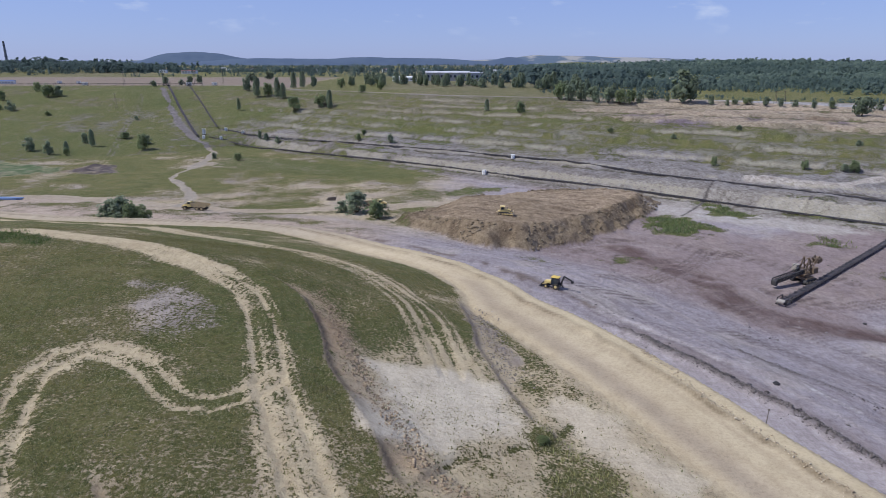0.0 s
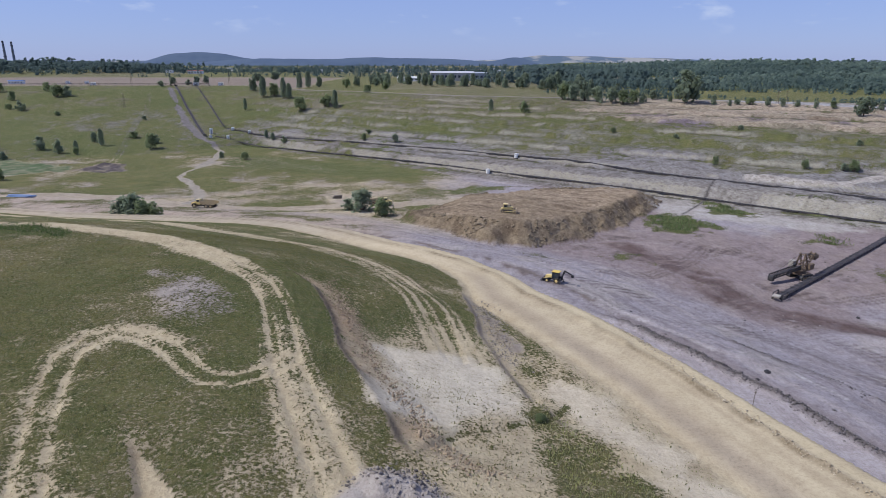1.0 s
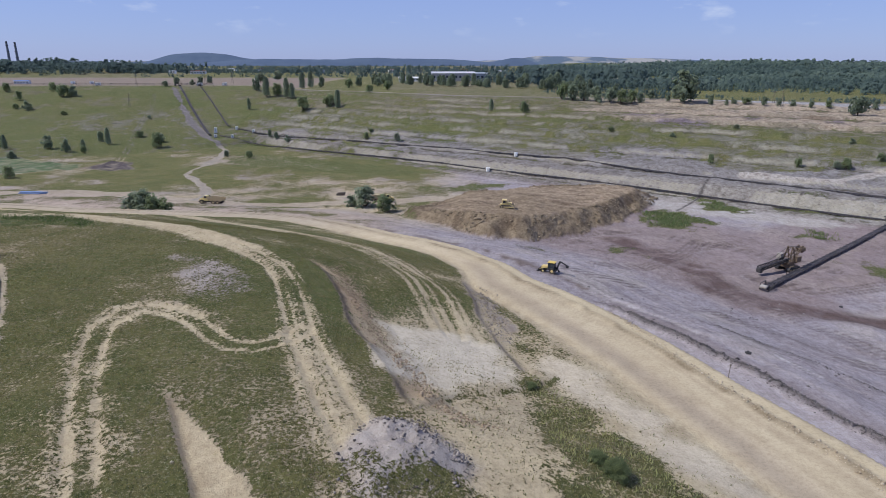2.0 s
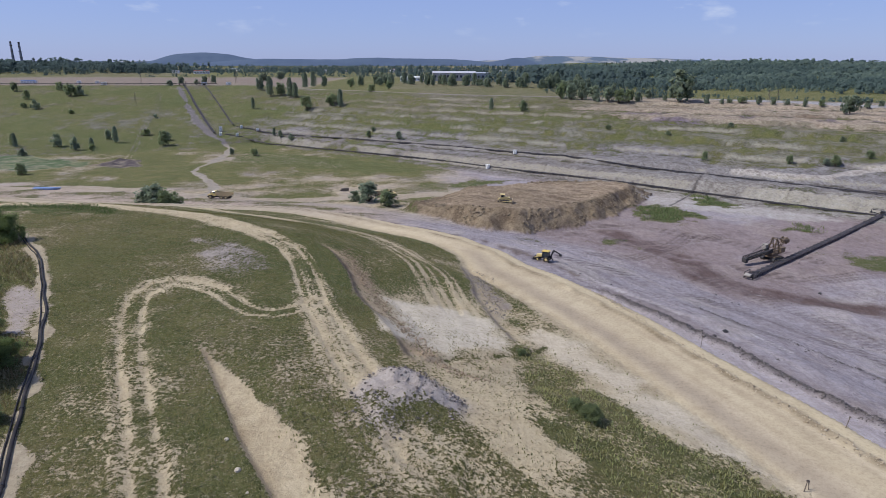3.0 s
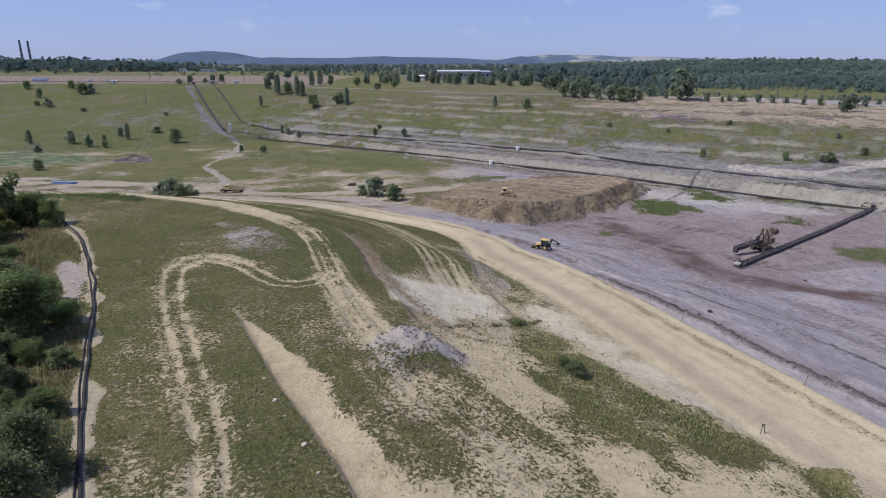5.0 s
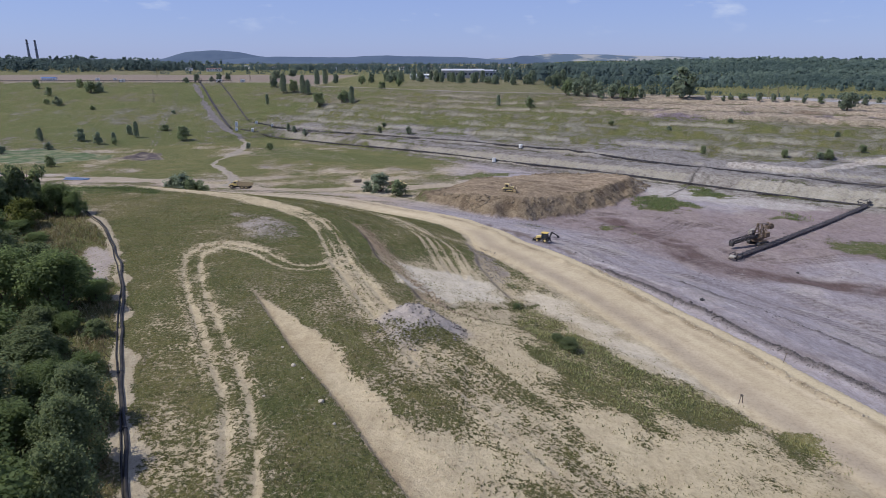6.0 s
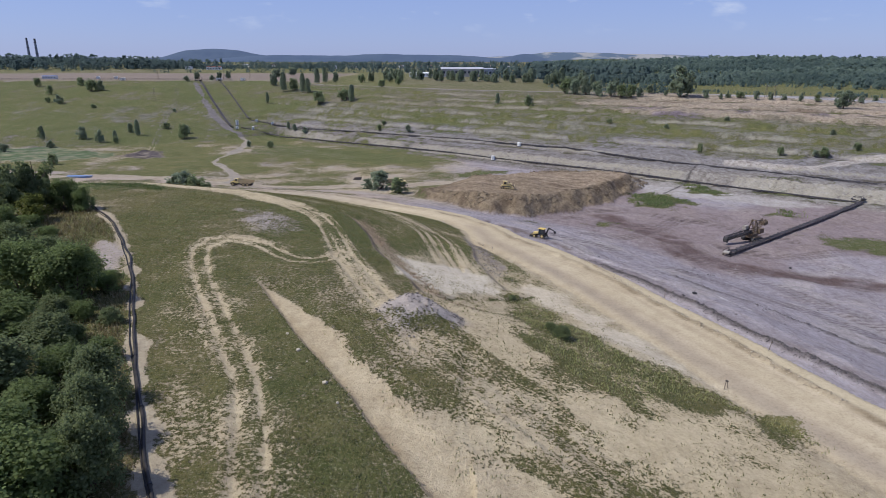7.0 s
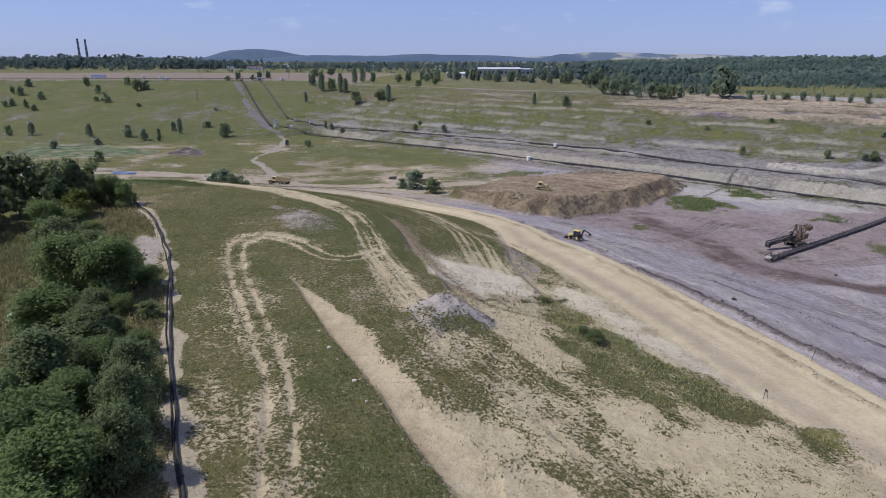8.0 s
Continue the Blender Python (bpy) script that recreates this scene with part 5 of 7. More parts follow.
tufts("meadow_grass", 430000, (-85, 45, -14, 125), 31, 1.35, 0.11, "dry grass and weeds growing in clumps", (0.255, 0.222, 0.084), (0.165, 0.180, 0.050), 0.85)
tufts("tall_weeds", 24000, (-85, 40, -14, 125), 32, 1.5, 0.18, "tall green weeds standing in patches", (0.185, 0.172, 0.070), (0.120, 0.145, 0.046), 0.7)
tufts("reeds", 80000, (9, 44, 15, 66), 33, 2.6, 0.17, "tall fresh green reeds and weeds on sand", (0.44, 0.42, 0.18), (0.35, 0.42, 0.15), 0.22, lambda x, y: inside(GREEN_RING, x, y) > 0.5)
tufts("wild_weeds", 80000, (-85, -18, -14, 90), 34, 3.0, 0.22, "tall wild weeds between the bushes", (0.25, 0.190, 0.098), (0.125, 0.150, 0.058), 0.8, lambda x, y: (along(PIPE, x, y)[0] > 1.0) & (inside(PIPE_BARE, x, y) < 0))

tufts("sand_weeds", 52000, (-14, 46, -22, 66), 37, 1.0, 0.24, "small green weeds scattered over bare sand", (0.235, 0.222, 0.095), (0.170, 0.190, 0.070), 0.62, lambda x, y: (along(ROAD, x, y)[0] < -1.5) & (inside(GREEN_RING, x, y) < 0))
tufts("pit_reeds", 60000, (76, 152, 200, 282), 36, 2.4, 0.40, "fresh green reeds in the wet pit floor", (0.26, 0.29, 0.12), (0.19, 0.26, 0.10), 0.4, lambda x, y: np.max([inside(GREENS[n][0], x, y) for n in (1, 3, 4, 5)], axis=0) > 1.0)
tufts("rank_weeds", 16000, (-102, -64, 100, 122), 35, 1.9, 0.20, "tall rank green weeds at the dump's edge", (0.16, 0.20, 0.075), (0.115, 0.170, 0.055), 0.9, lambda x, y: inside(LUSH_EDGE, x, y) + 5 * rough(x, y, 7, 125, 2) > 1.5)

# ---- the mine's machines ----
YELLOW = paint("machine_yellow", (0.72, 0.57, 0.23), 0.55, 0, (0.46, 0.37, 0.25), 0.5, 0.9)
BUFF = paint("faded_yellow_steel", (0.42, 0.335, 0.19), 0.7, 0, (0.34, 0.26, 0.18), 0.6, 0.7)
RUSTY = paint("rusty_brown_steel", (0.20, 0.145, 0.095), 0.75, 0.1, (0.10, 0.08, 0.06), 0.6, 0.7)
CABIN_DUST = paint("dusty_cab", (0.36, 0.33, 0.28), 0.6, 0, (0.22, 0.18, 0.14), 0.5, 0.9)
BRIGHT = paint("cab_roof_yellow", (0.70, 0.50, 0.10), 0.5, 0, (0.5, 0.4, 0.2), 0.2, 0.8)
BLACK = paint("black_steel", (0.035, 0.035, 0.038), 0.6, 0.1, (0.22, 0.19, 0.16), 0.35, 0.8)
RUBBER = paint("tyre_rubber", (0.035, 0.033, 0.032), 0.9, 0, (0.33, 0.28, 0.21), 0.6, 1.2)
BELT = paint("belt_rubber", (0.040, 0.038, 0.042), 0.85, 0, (0.20, 0.17, 0.18), 0.4, 0.5)
TRESTLE = paint("conveyor_steel", (0.085, 0.080, 0.080), 0.6, 0.2, (0.24, 0.20, 0.18), 0.5, 0.6)
KIOSK = paint("kiosk_white", (0.86, 0.85, 0.80), 0.6, 0, (0.5, 0.47, 0.42), 0.2, 0.8)
GLASS = paint("cab_glass", (0.03, 0.04, 0.05), 0.12, 0, (0.2, 0.18, 0.15), 0.3, 1.0)
TARP = paint("blue_plastic", (0.16, 0.25, 0.45), 0.4, 0, (0.3, 0.3, 0.32), 0.25, 0.6)
TIMBER = paint("grey_timber", (0.17, 0.14, 0.11), 0.9, 0, (0.3, 0.26, 0.2), 0.4, 2)
PIPE_BLACK = paint("black_plastic_pipe", (0.020, 0.018, 0.018), 0.62, 0, (0.20, 0.165, 0.12), 0.25, 0.7)
STONE = paint("pale_stone", (0.52, 0.45, 0.34), 0.9, 0, (0.3, 0.27, 0.22), 0.4, 2)


def wheel(parent, at, radius, wide, rim=None, first=None):
    """A tyre with its rim; the axle lies along y."""
    if first is not None:
        twin = again(first, pose(*at), parent)
        for kid in first.children:
            again(kid, kid.matrix_basis.copy(), twin)
        return twin
    bm = bmesh.new()
    rod(bm, (0, -wide / 2, 0), (0, wide / 2, 0), radius, 18)
    bmesh.ops.bevel(bm, geom=[e for e in bm.edges if len(e.link_faces) == 2 and any(len(f.verts) > 4 for f in e.link_faces)], offset=radius * 0.16, segments=2, affect="EDGES")
    for n in range(18):
        a = n * math.pi / 9
        block(bm, (radius * 0.10, wide * 0.9, radius * 0.09), (radius * 1.0 * math.cos(a), 0, radius * 1.0 * math.sin(a)), (0, 90 - math.degrees(a), 0))
    tyre = part("wheel", bm, RUBBER, parent)
    tyre.matrix_basis = pose(*at)
    bm = bmesh.new()
    rod(bm, (0, -wide / 2 - 0.03, 0), (0, wide / 2 + 0.03, 0), radius * 0.5, 14)
    rod(bm, (0, -wide / 2 - 0.08, 0), (0, wide / 2 + 0.08, 0), radius * 0.2, 10)
    part("rim", bm, rim or BUFF, tyre, "dusty steel rim")
    return tyre


def dump_truck(m, label):
    """An articulated six-wheeled hauler, nose towards +x, 10.8 m long."""
    base = thing("dump_truck", m, label, "dump truck", "dump trucks in the pit")
    part("tractor_frame", shape([(1.2, 0.75), (5.1, 0.85), (5.1, 1.35), (1.2, 1.35)], 1.3), BLACK, base)
    part("hood", shape([(3.5, 1.3), (5.35, 1.3), (5.3, 2.0), (3.6, 2.55)], 2.3), YELLOW, base, "dusty yellow sloping hood")
    cab = part("cab", shape([(1.75, 1.35), (3.55, 1.35), (3.45, 2.4), (3.1, 3.35), (1.85, 3.35)], 1.9), YELLOW, base)
    for s in (-1, 1):
        bm = bmesh.new()
        block(bm, (1.15, 0.05, 0.8), (2.45, s * 0.965, 2.85), (0, 0, 0), 0.01)
        part("side_window", bm, GLASS, cab)
    bm = bmesh.new()
    block(bm, (0.05, 1.6, 0.85), (3.33, 0, 2.87), (0, -20, 0))
    part("windscreen", bm, GLASS, cab)
    bm = bmesh.new()
    rod(bm, (1.55, -0.7, 1.4), (1.55, -0.7, 3.5), 0.1, 10)
    part("exhaust", bm, BLACK, base)
    bm = bmesh.new()
    block(bm, (0.35, 2.7, 0.25), (5.3, 0, 1.0), (0, 0, 0), 0.05)
    part("bumper", bm, BLACK, base)
    for s in (-1, 1):
        bm = bmesh.new()
        block(bm, (0.1, 0.35, 0.22), (5.42, s * 0.75, 1.6), (0, 0, 0), 0.03)
        part("headlight", bm, KIOSK, base)
        bm = bmesh.new()
        block(bm, (1.9, 0.5, 0.12), (3.8, s * 1.25, 1.95), (0, 0, 0), 0.04)
        part("mudguard", bm, YELLOW, base)
        bm = bmesh.new()
        rod(bm, (3.3, s * 0.95, 2.6), (3.6, s * 1.5, 2.9), 0.03, 6)
        block(bm, (0.06, 0.25, 0.45), (3.6, s * 1.5, 2.75))
        part("mirror", bm, BLACK, base)
    bm = bmesh.new()
    rod(bm, (0.85, 0, 0.7), (0.85, 0, 1.7), 0.35, 12)
    part("hitch", bm, BLACK, base)
    part("rear_frame", shape([(-5.0, 0.85), (1.1, 0.85), (1.1, 1.3), (-5.0, 1.3)], 1.1), BLACK, base)
    body = bmesh.new()
    outer = [(-5.4, 2.1), (-4.2, 1.35), (0.2, 1.35), (1.15, 2.0), (1.35, 3.0), (0.7, 3.0), (-5.3, 2.75)]
    for s in (-1, 1):
        b2 = shape(outer, 0.12)
        bmesh.ops.translate(b2, verts=b2.verts, vec=(0, s * 1.4, 0))
        tmp = bpy.data.meshes.new("tmp")
        b2.to_mesh(tmp)
        b2.free()
        body.from_mesh(tmp)
        bpy.data.meshes.remove(tmp)
    block(body, (4.5, 2.7, 0.12), (-2.0, 0, 1.42))
    block(body, (1.45, 2.7, 0.12), (-4.75, 0, 1.78), (0, 32, 0))
    block(body, (0.12, 2.7, 1.5), (1.05, 0, 2.3), (0, 22, 0))
    for n in range(5):
        for s in (-1, 1):
            block(body, (0.14, 0.14, 1.25), (-3.8 + 1.05 * n, s * 1.5, 2.1))
    part("dump_body", body, BUFF, base, "worn buff steel tipping body")
    first = None
    for x in (4.0, -1.15, -3.15):
        for s in (-1, 1):
            made = wheel(base, (x, s * 1.15, 0.93), 0.93, 0.7, None, first)
            first = first or made
    return base


dump_truck(on_ground(-103, 254, 168, 0, (1.08, 1.08, 1.08)), "dusty yellow articulated dump truck on the low road")
dump_truck(on_ground(-30, 268, 8), "articulated dump truck with dark body behind bushes")


def crawler_track(parent, y, long, tall, wide, shoes=22):
    """One endless track with its shoes."""
    bm = bmesh.new()
    r = tall / 2
    outline = [(math.cos(a) * r + s * (long / 2 - r), math.sin(a) * r + r) for s, start in ((1, -90), (-1, 90)) for a in (radians(start + 22.5 * k) for k in range(9))]
    rows = [[bm.verts.new((x, y + s * wide / 2, z)) for x, z in outline] for s in (-1, 1)]
    for n in range(len(outline)):
        k = (n + 1) % len(outline)
        bm.faces.new((rows[0][n], rows[0][k], rows[1][k], rows[1][n]))
    bm.faces.new(rows[0][::-1])
    bm.faces.new(rows[1])
    for n in range(shoes):
        x = long * ((n % (shoes // 2)) / (shoes / 2) - 0.5) * 0.82 + 0.1
        block(bm, (long / shoes * 0.9, wide * 1.04, 0.07), (x, y, tall + 0.02 if n < shoes // 2 else 0.02))
    track = part("track", bm, BLACK, parent, "muddy steel crawler track")
    for n in range(4):
        bm = bmesh.new()
        s = 1 if y > 0 else -1
        rod(bm, (0, y, 0), (0, y + s * (wide / 2 + 0.06), 0), tall * 0.28, 12)
        part("roller", bm, BUFF, track).matrix_basis = pose(long * (n / 3 - 0.5) * 0.72, 0, tall / 2)
    return track


def bulldozer(m):
    """A crawler dozer, blade towards +x, about 7 m long."""
    base = thing("bulldozer", m, "dusty yellow bulldozer working on the soil heap", "bulldozer")
    for y in (-1.05, 1.05):
        crawler_track(base, y, 4.2, 1.15, 0.62)
    part("hood", shape([(0.2, 0.9), (2.35, 0.9), (2.35, 2.05), (0.2, 2.25)], 1.2), YELLOW, base)
    part("body", shape([(-2.1, 0.75), (0.3, 0.75), (0.3, 1.7), (-2.1, 1.6)], 1.5), YELLOW, base)
    cab = part("cab", shape([(-1.35, 1.6), (0.25, 1.6), (0.15, 3.05), (-1.25, 3.05)], 1.55), YELLOW, base)
    for s in (-1, 1):
        bm = bmesh.new()
        block(bm, (1.0, 0.05, 0.85), (-0.55, s * 0.79, 2.45))
        part("window", bm, GLASS, cab)
    bm = bmesh.new()
    block(bm, (0.05, 1.3, 0.9), (0.23, 0, 2.45))
    part("window", bm, GLASS, cab)
    bm = bmesh.new()
    block(bm, (1.9, 1.9, 0.16), (-0.55, 0, 3.15), (0, 0, 0), 0.05)
    part("roof", bm, YELLOW, base)
    bm = bmesh.new()
    block(bm, (0.14, 3.9, 1.35), (3.3, 0, 0.75), (0, 6, 0))
    block(bm, (0.3, 3.9, 0.12), (3.42, 0, 0.14))
    block(bm, (0.3, 3.9, 0.12), (3.36, 0, 1.42), (0, 20, 0))
    part("blade", bm, BUFF, base, "scraped steel dozer blade")
    for s in (-1, 1):
        bm = bmesh.new()
        beam(bm, (-0.3, s * 1.55, 0.6), (3.2, s * 1.55, 0.5), 0.2, 0.28)
        part("push_arm", bm, YELLOW, base)
        bm = bmesh.new()
        rod(bm, (1.6, s * 0.75, 1.9), (3.2, s * 0.9, 1.1), 0.09, 8)
        part("lift_ram", bm, BLACK, base)
    bm = bmesh.new()
    rod(bm, (1.3, 0.2, 2.1), (1.3, 0.2, 3.0), 0.09, 8)
    part("exhaust", bm, BLACK, base)
    bm = bmesh.new()
    block(bm, (0.5, 1.6, 0.35), (-2.5, 0, 0.95))
    for y in (-0.6, 0, 0.6):
        block(bm, (0.18, 0.14, 1.1), (-2.75, y, 0.6), (0, 12, 0))
    part("ripper", bm, BUFF, base)
    return base


def backhoe_loader(m):
    """A backhoe loader: loader towards +x, digging arm raised behind."""
    base = thing("backhoe_loader", m, "yellow-roofed backhoe loader beside the haul road", "backhoe loader")
    part("chassis", shape([(-1.5, 0.7), (2.3, 0.7), (2.3, 1.15), (-1.5, 1.15)], 0.9), BLACK, base)
    part("hood", shape([(0.55, 1.1), (2.35, 1.1), (2.3, 1.65), (0.55, 1.9)], 1.0), YELLOW, base)
    bm = bmesh.new()
    for x in (-1.1, 0.5):
        for y in (-0.72, 0.72):
            beam(bm, (x, y, 1.1), (x * 0.92, y * 0.95, 2.75), 0.1, 0.1)
    for z in (1.15, 2.7):
        for y in (-0.7, 0.7):
            beam(bm, (-1.05, y, z), (0.5, y, z), 0.09, 0.09)
    cab = part("cab", bm, BLACK, base)
    for y in (-0.69, 0.69):
        bm = bmesh.new()
        block(bm, (1.45, 0.04, 1.5), (-0.28, y, 1.92))
        part("window", bm, GLASS, cab)
    for x in (-1.02, 0.48):
        bm = bmesh.new()
        block(bm, (0.04, 1.3, 1.5), (x, 0, 1.92))
        part("window", bm, GLASS, cab)
    bm = bmesh.new()
    block(bm, (1.95, 1.75, 0.16), (-0.28, 0, 2.85), (0, 0, 0), 0.05)
    part("roof", bm, BRIGHT, base, "bright yellow cab roof")
    bm = bmesh.new()
    for y in (-0.62, 0.62):
        beam(bm, (0.7, y, 1.6), (2.9, y, 0.75), 0.14, 0.22)
    part("loader_arm", bm, YELLOW, base)
    part("bucket", shape([(2.8, 0.25), (3.7, 0.1), (3.75, 0.18), (3.05, 0.4), (2.95, 1.0), (2.8, 1.05)], 2.3), BLACK, base)
    bm = bmesh.new()
    beam(bm, (-1.6, 0, 0.9), (-2.4, 0, 3.3), 0.28, 0.36)
    part("boom", bm, BLACK, base, "raised black digging boom")
    bm = bmesh.new()
    beam(bm, (-2.35, 0, 3.35), (-4.3, 0, 2.55), 0.22, 0.3)
    part("dipper", bm, BLACK, base)
    part("digging_bucket", shape([(-4.2, 2.6), (-4.7, 2.5), (-4.8, 2.0), (-4.3, 1.95), (-4.15, 2.2)], 0.6), BLACK, base)
    bm = bmesh.new()
    rod(bm, (-1.8, 0, 2.0), (-2.9, 0, 3.2), 0.07, 8)
    part("ram", bm, BLACK, base)
    bm = bmesh.new()
    block(bm, (0.25, 2.2, 0.5), (-1.6, 0, 0.9))
    for s in (-1, 1):
        beam(bm, (-1.6, s * 0.95, 0.9), (-1.75, s * 1.5, 0.08), 0.12, 0.2)
        block(bm, (0.45, 0.45, 0.08), (-1.75, s * 1.5, 0.06))
    part("stabiliser", bm, BLACK, base)
    rear = wheel(base, (-0.75, -0.95, 0.72), 0.72, 0.45, YELLOW)
    wheel(base, (-0.75, 0.95, 0.72), 0, 0, None, rear)
    front = wheel(base, (1.75, -0.9, 0.5), 0.5, 0.34, YELLOW)
    wheel(base, (1.75, 0.9, 0.5), 0, 0, None, front)
    return base


bulldozer(on_ground(22, 219.5, -8))
backhoe_loader(on_ground(26.8, 141.5, 150))


def truss(bm, a, b, wide, tall, bays, thin=0.12):
    """A lattice boom from a to b."""
    a, b = Vector(a), Vector(b)
    way = (b - a).normalized()
    side = way.cross(Vector((0, 0, 1))).normalized() * wide / 2
    up = side.cross(way).normalized() * tall
    for s in (-1, 1):
        for lift in (Vector(), up):
            beam(bm, a + side * s + lift, b + side * s + lift, thin, thin)
        for n in range(bays):
            p, q = a.lerp(b, n / bays), a.lerp(b, (n + 1) / bays)
            beam(bm, p + side * s, q + side * s + up, thin * 0.7, thin * 0.7)
            beam(bm, q + side * s, q + side * s + up, thin * 0.7, thin * 0.7)
    for n in range(bays + 1):
        p = a.lerp(b, n / bays)
        beam(bm, p - side, p + side, thin * 0.8, thin * 0.8)


def belt_wagon(m):
    """A crawler-mounted conveyor bridge: discharge boom towards +x, tall mast, counter boom, cab."""
    base = thing("belt_wagon", m, "rusty buff crawler belt wagon with black booms", "mining machine")
    for y in (-1.9, 1.9):
        crawler_track(base, y, 5.2, 1.5, 1.1, 24)
    bm = bmesh.new()
    block(bm, (3.4, 4.2, 0.8), (0, 0, 1.5), (0, 0, 0), 0.08)
    rod(bm, (0, 0, 1.8), (0, 0, 2.5), 1.5, 20)
    part("undercarriage", bm, RUSTY, base)
    bm = bmesh.new()
    block(bm, (4.6, 3.0, 0.5), (0, 0, 2.75), (0, 0, 0), 0.06)
    part("turntable", bm, RUSTY, base)
    bm = bmesh.new()
    for y in (-1.2, 1.2):
        beam(bm, (1.2, y, 2.9), (0.3, y * 0.6, 7.6), 0.32, 0.32)
        beam(bm, (-1.6, y, 2.9), (0.1, y * 0.6, 7.6), 0.26, 0.26)
        for z, x0, x1 in ((4.2, 0.95, -1.1), (5.6, 0.7, -0.65)):
            beam(bm, (x0, y * 0.85, z), (x1, y * 0.85, z), 0.2, 0.2)
    for z in (4.2, 5.6, 7.4):
        beam(bm, (0.6, -0.9, z), (0.6, 0.9, z), 0.18, 0.18)
    part("mast", bm, RUSTY, base, "tall buff steel mast")
    bm = bmesh.new()
    truss(bm, (1.0, 0, 3.2), (13.0, 0, 2.0), 1.5, 1.0, 10, 0.22)
    boom = part("boom", bm, BLACK, base, "long black conveyor boom")
    bm = bmesh.new()
    block(bm, (12.2, 1.2, 0.1), (7.0, 0, 3.05), (0, 5.7, 0))
    part("belt", bm, BELT, boom)
    bm = bmesh.new()
    rod(bm, (13.0, -0.75, 2.3), (13.0, 0.75, 2.3), 0.5, 14)
    block(bm, (1.0, 1.6, 1.2), (13.0, 0, 1.8), (0, 0, 0), 0.1)
    part("head_drum", bm, BLACK, boom)
    bm = bmesh.new()
    truss(bm, (-0.6, 0, 3.4), (-5.2, 0, 6.6), 1.4, 1.0, 5, 0.16)
    part("counter_boom", bm, RUSTY, base)
    bm = bmesh.new()
    block(bm, (1.7, 2.0, 1.3), (-5.0, 0, 6.0), (0, 20, 0), 0.08)
    part("counterweight", bm, RUSTY, base)
    for s in (-1, 1):
        bm = bmesh.new()
        rod(bm, (0.2, s * 0.6, 7.5), (9.0, s * 0.6, 3.9), 0.06, 6)
        part("stay", bm, BLACK, base)
        bm = bmesh.new()
        rod(bm, (0.2, s * 0.6, 7.5), (-4.8, s * 0.6, 6.7), 0.06, 6)
        part("stay", bm, BLACK, base)
    cab = bmesh.new()
    block(cab, (1.7, 1.5, 2.0), (1.5, -1.9, 4.2), (0, 0, 0), 0.08)
    cab = part("cab", cab, CABIN_DUST, base, "dusty grey operator cab")
    bm = bmesh.new()
    block(bm, (1.2, 0.05, 0.8), (1.5, -2.68, 4.5))
    part("window", bm, GLASS, cab)
    bm = bmesh.new()
    block(bm, (2.0, 1.3, 1.7), (-1.6, 1.6, 3.85), (0, 0, 0), 0.08)
    part("switch_box", bm, RUSTY, base)
    bm = bmesh.new()
    for s in (-1, 1):
        beam(bm, (2.5, s * 1.6, 3.0), (-2.2, s * 1.6, 3.0), 0.06, 0.06)
        for n in range(5):
            beam(bm, (2.4 - 1.1 * n, s * 1.6, 3.0), (2.4 - 1.1 * n, s * 1.6, 4.0), 0.05, 0.05)
        beam(bm, (2.5, s * 1.6, 4.0), (-2.2, s * 1.6, 4.0), 0.05, 0.05)
    part("railing", bm, RUSTY, base)
    return base


belt_wagon(on_ground(104.5, 170.5, 207))


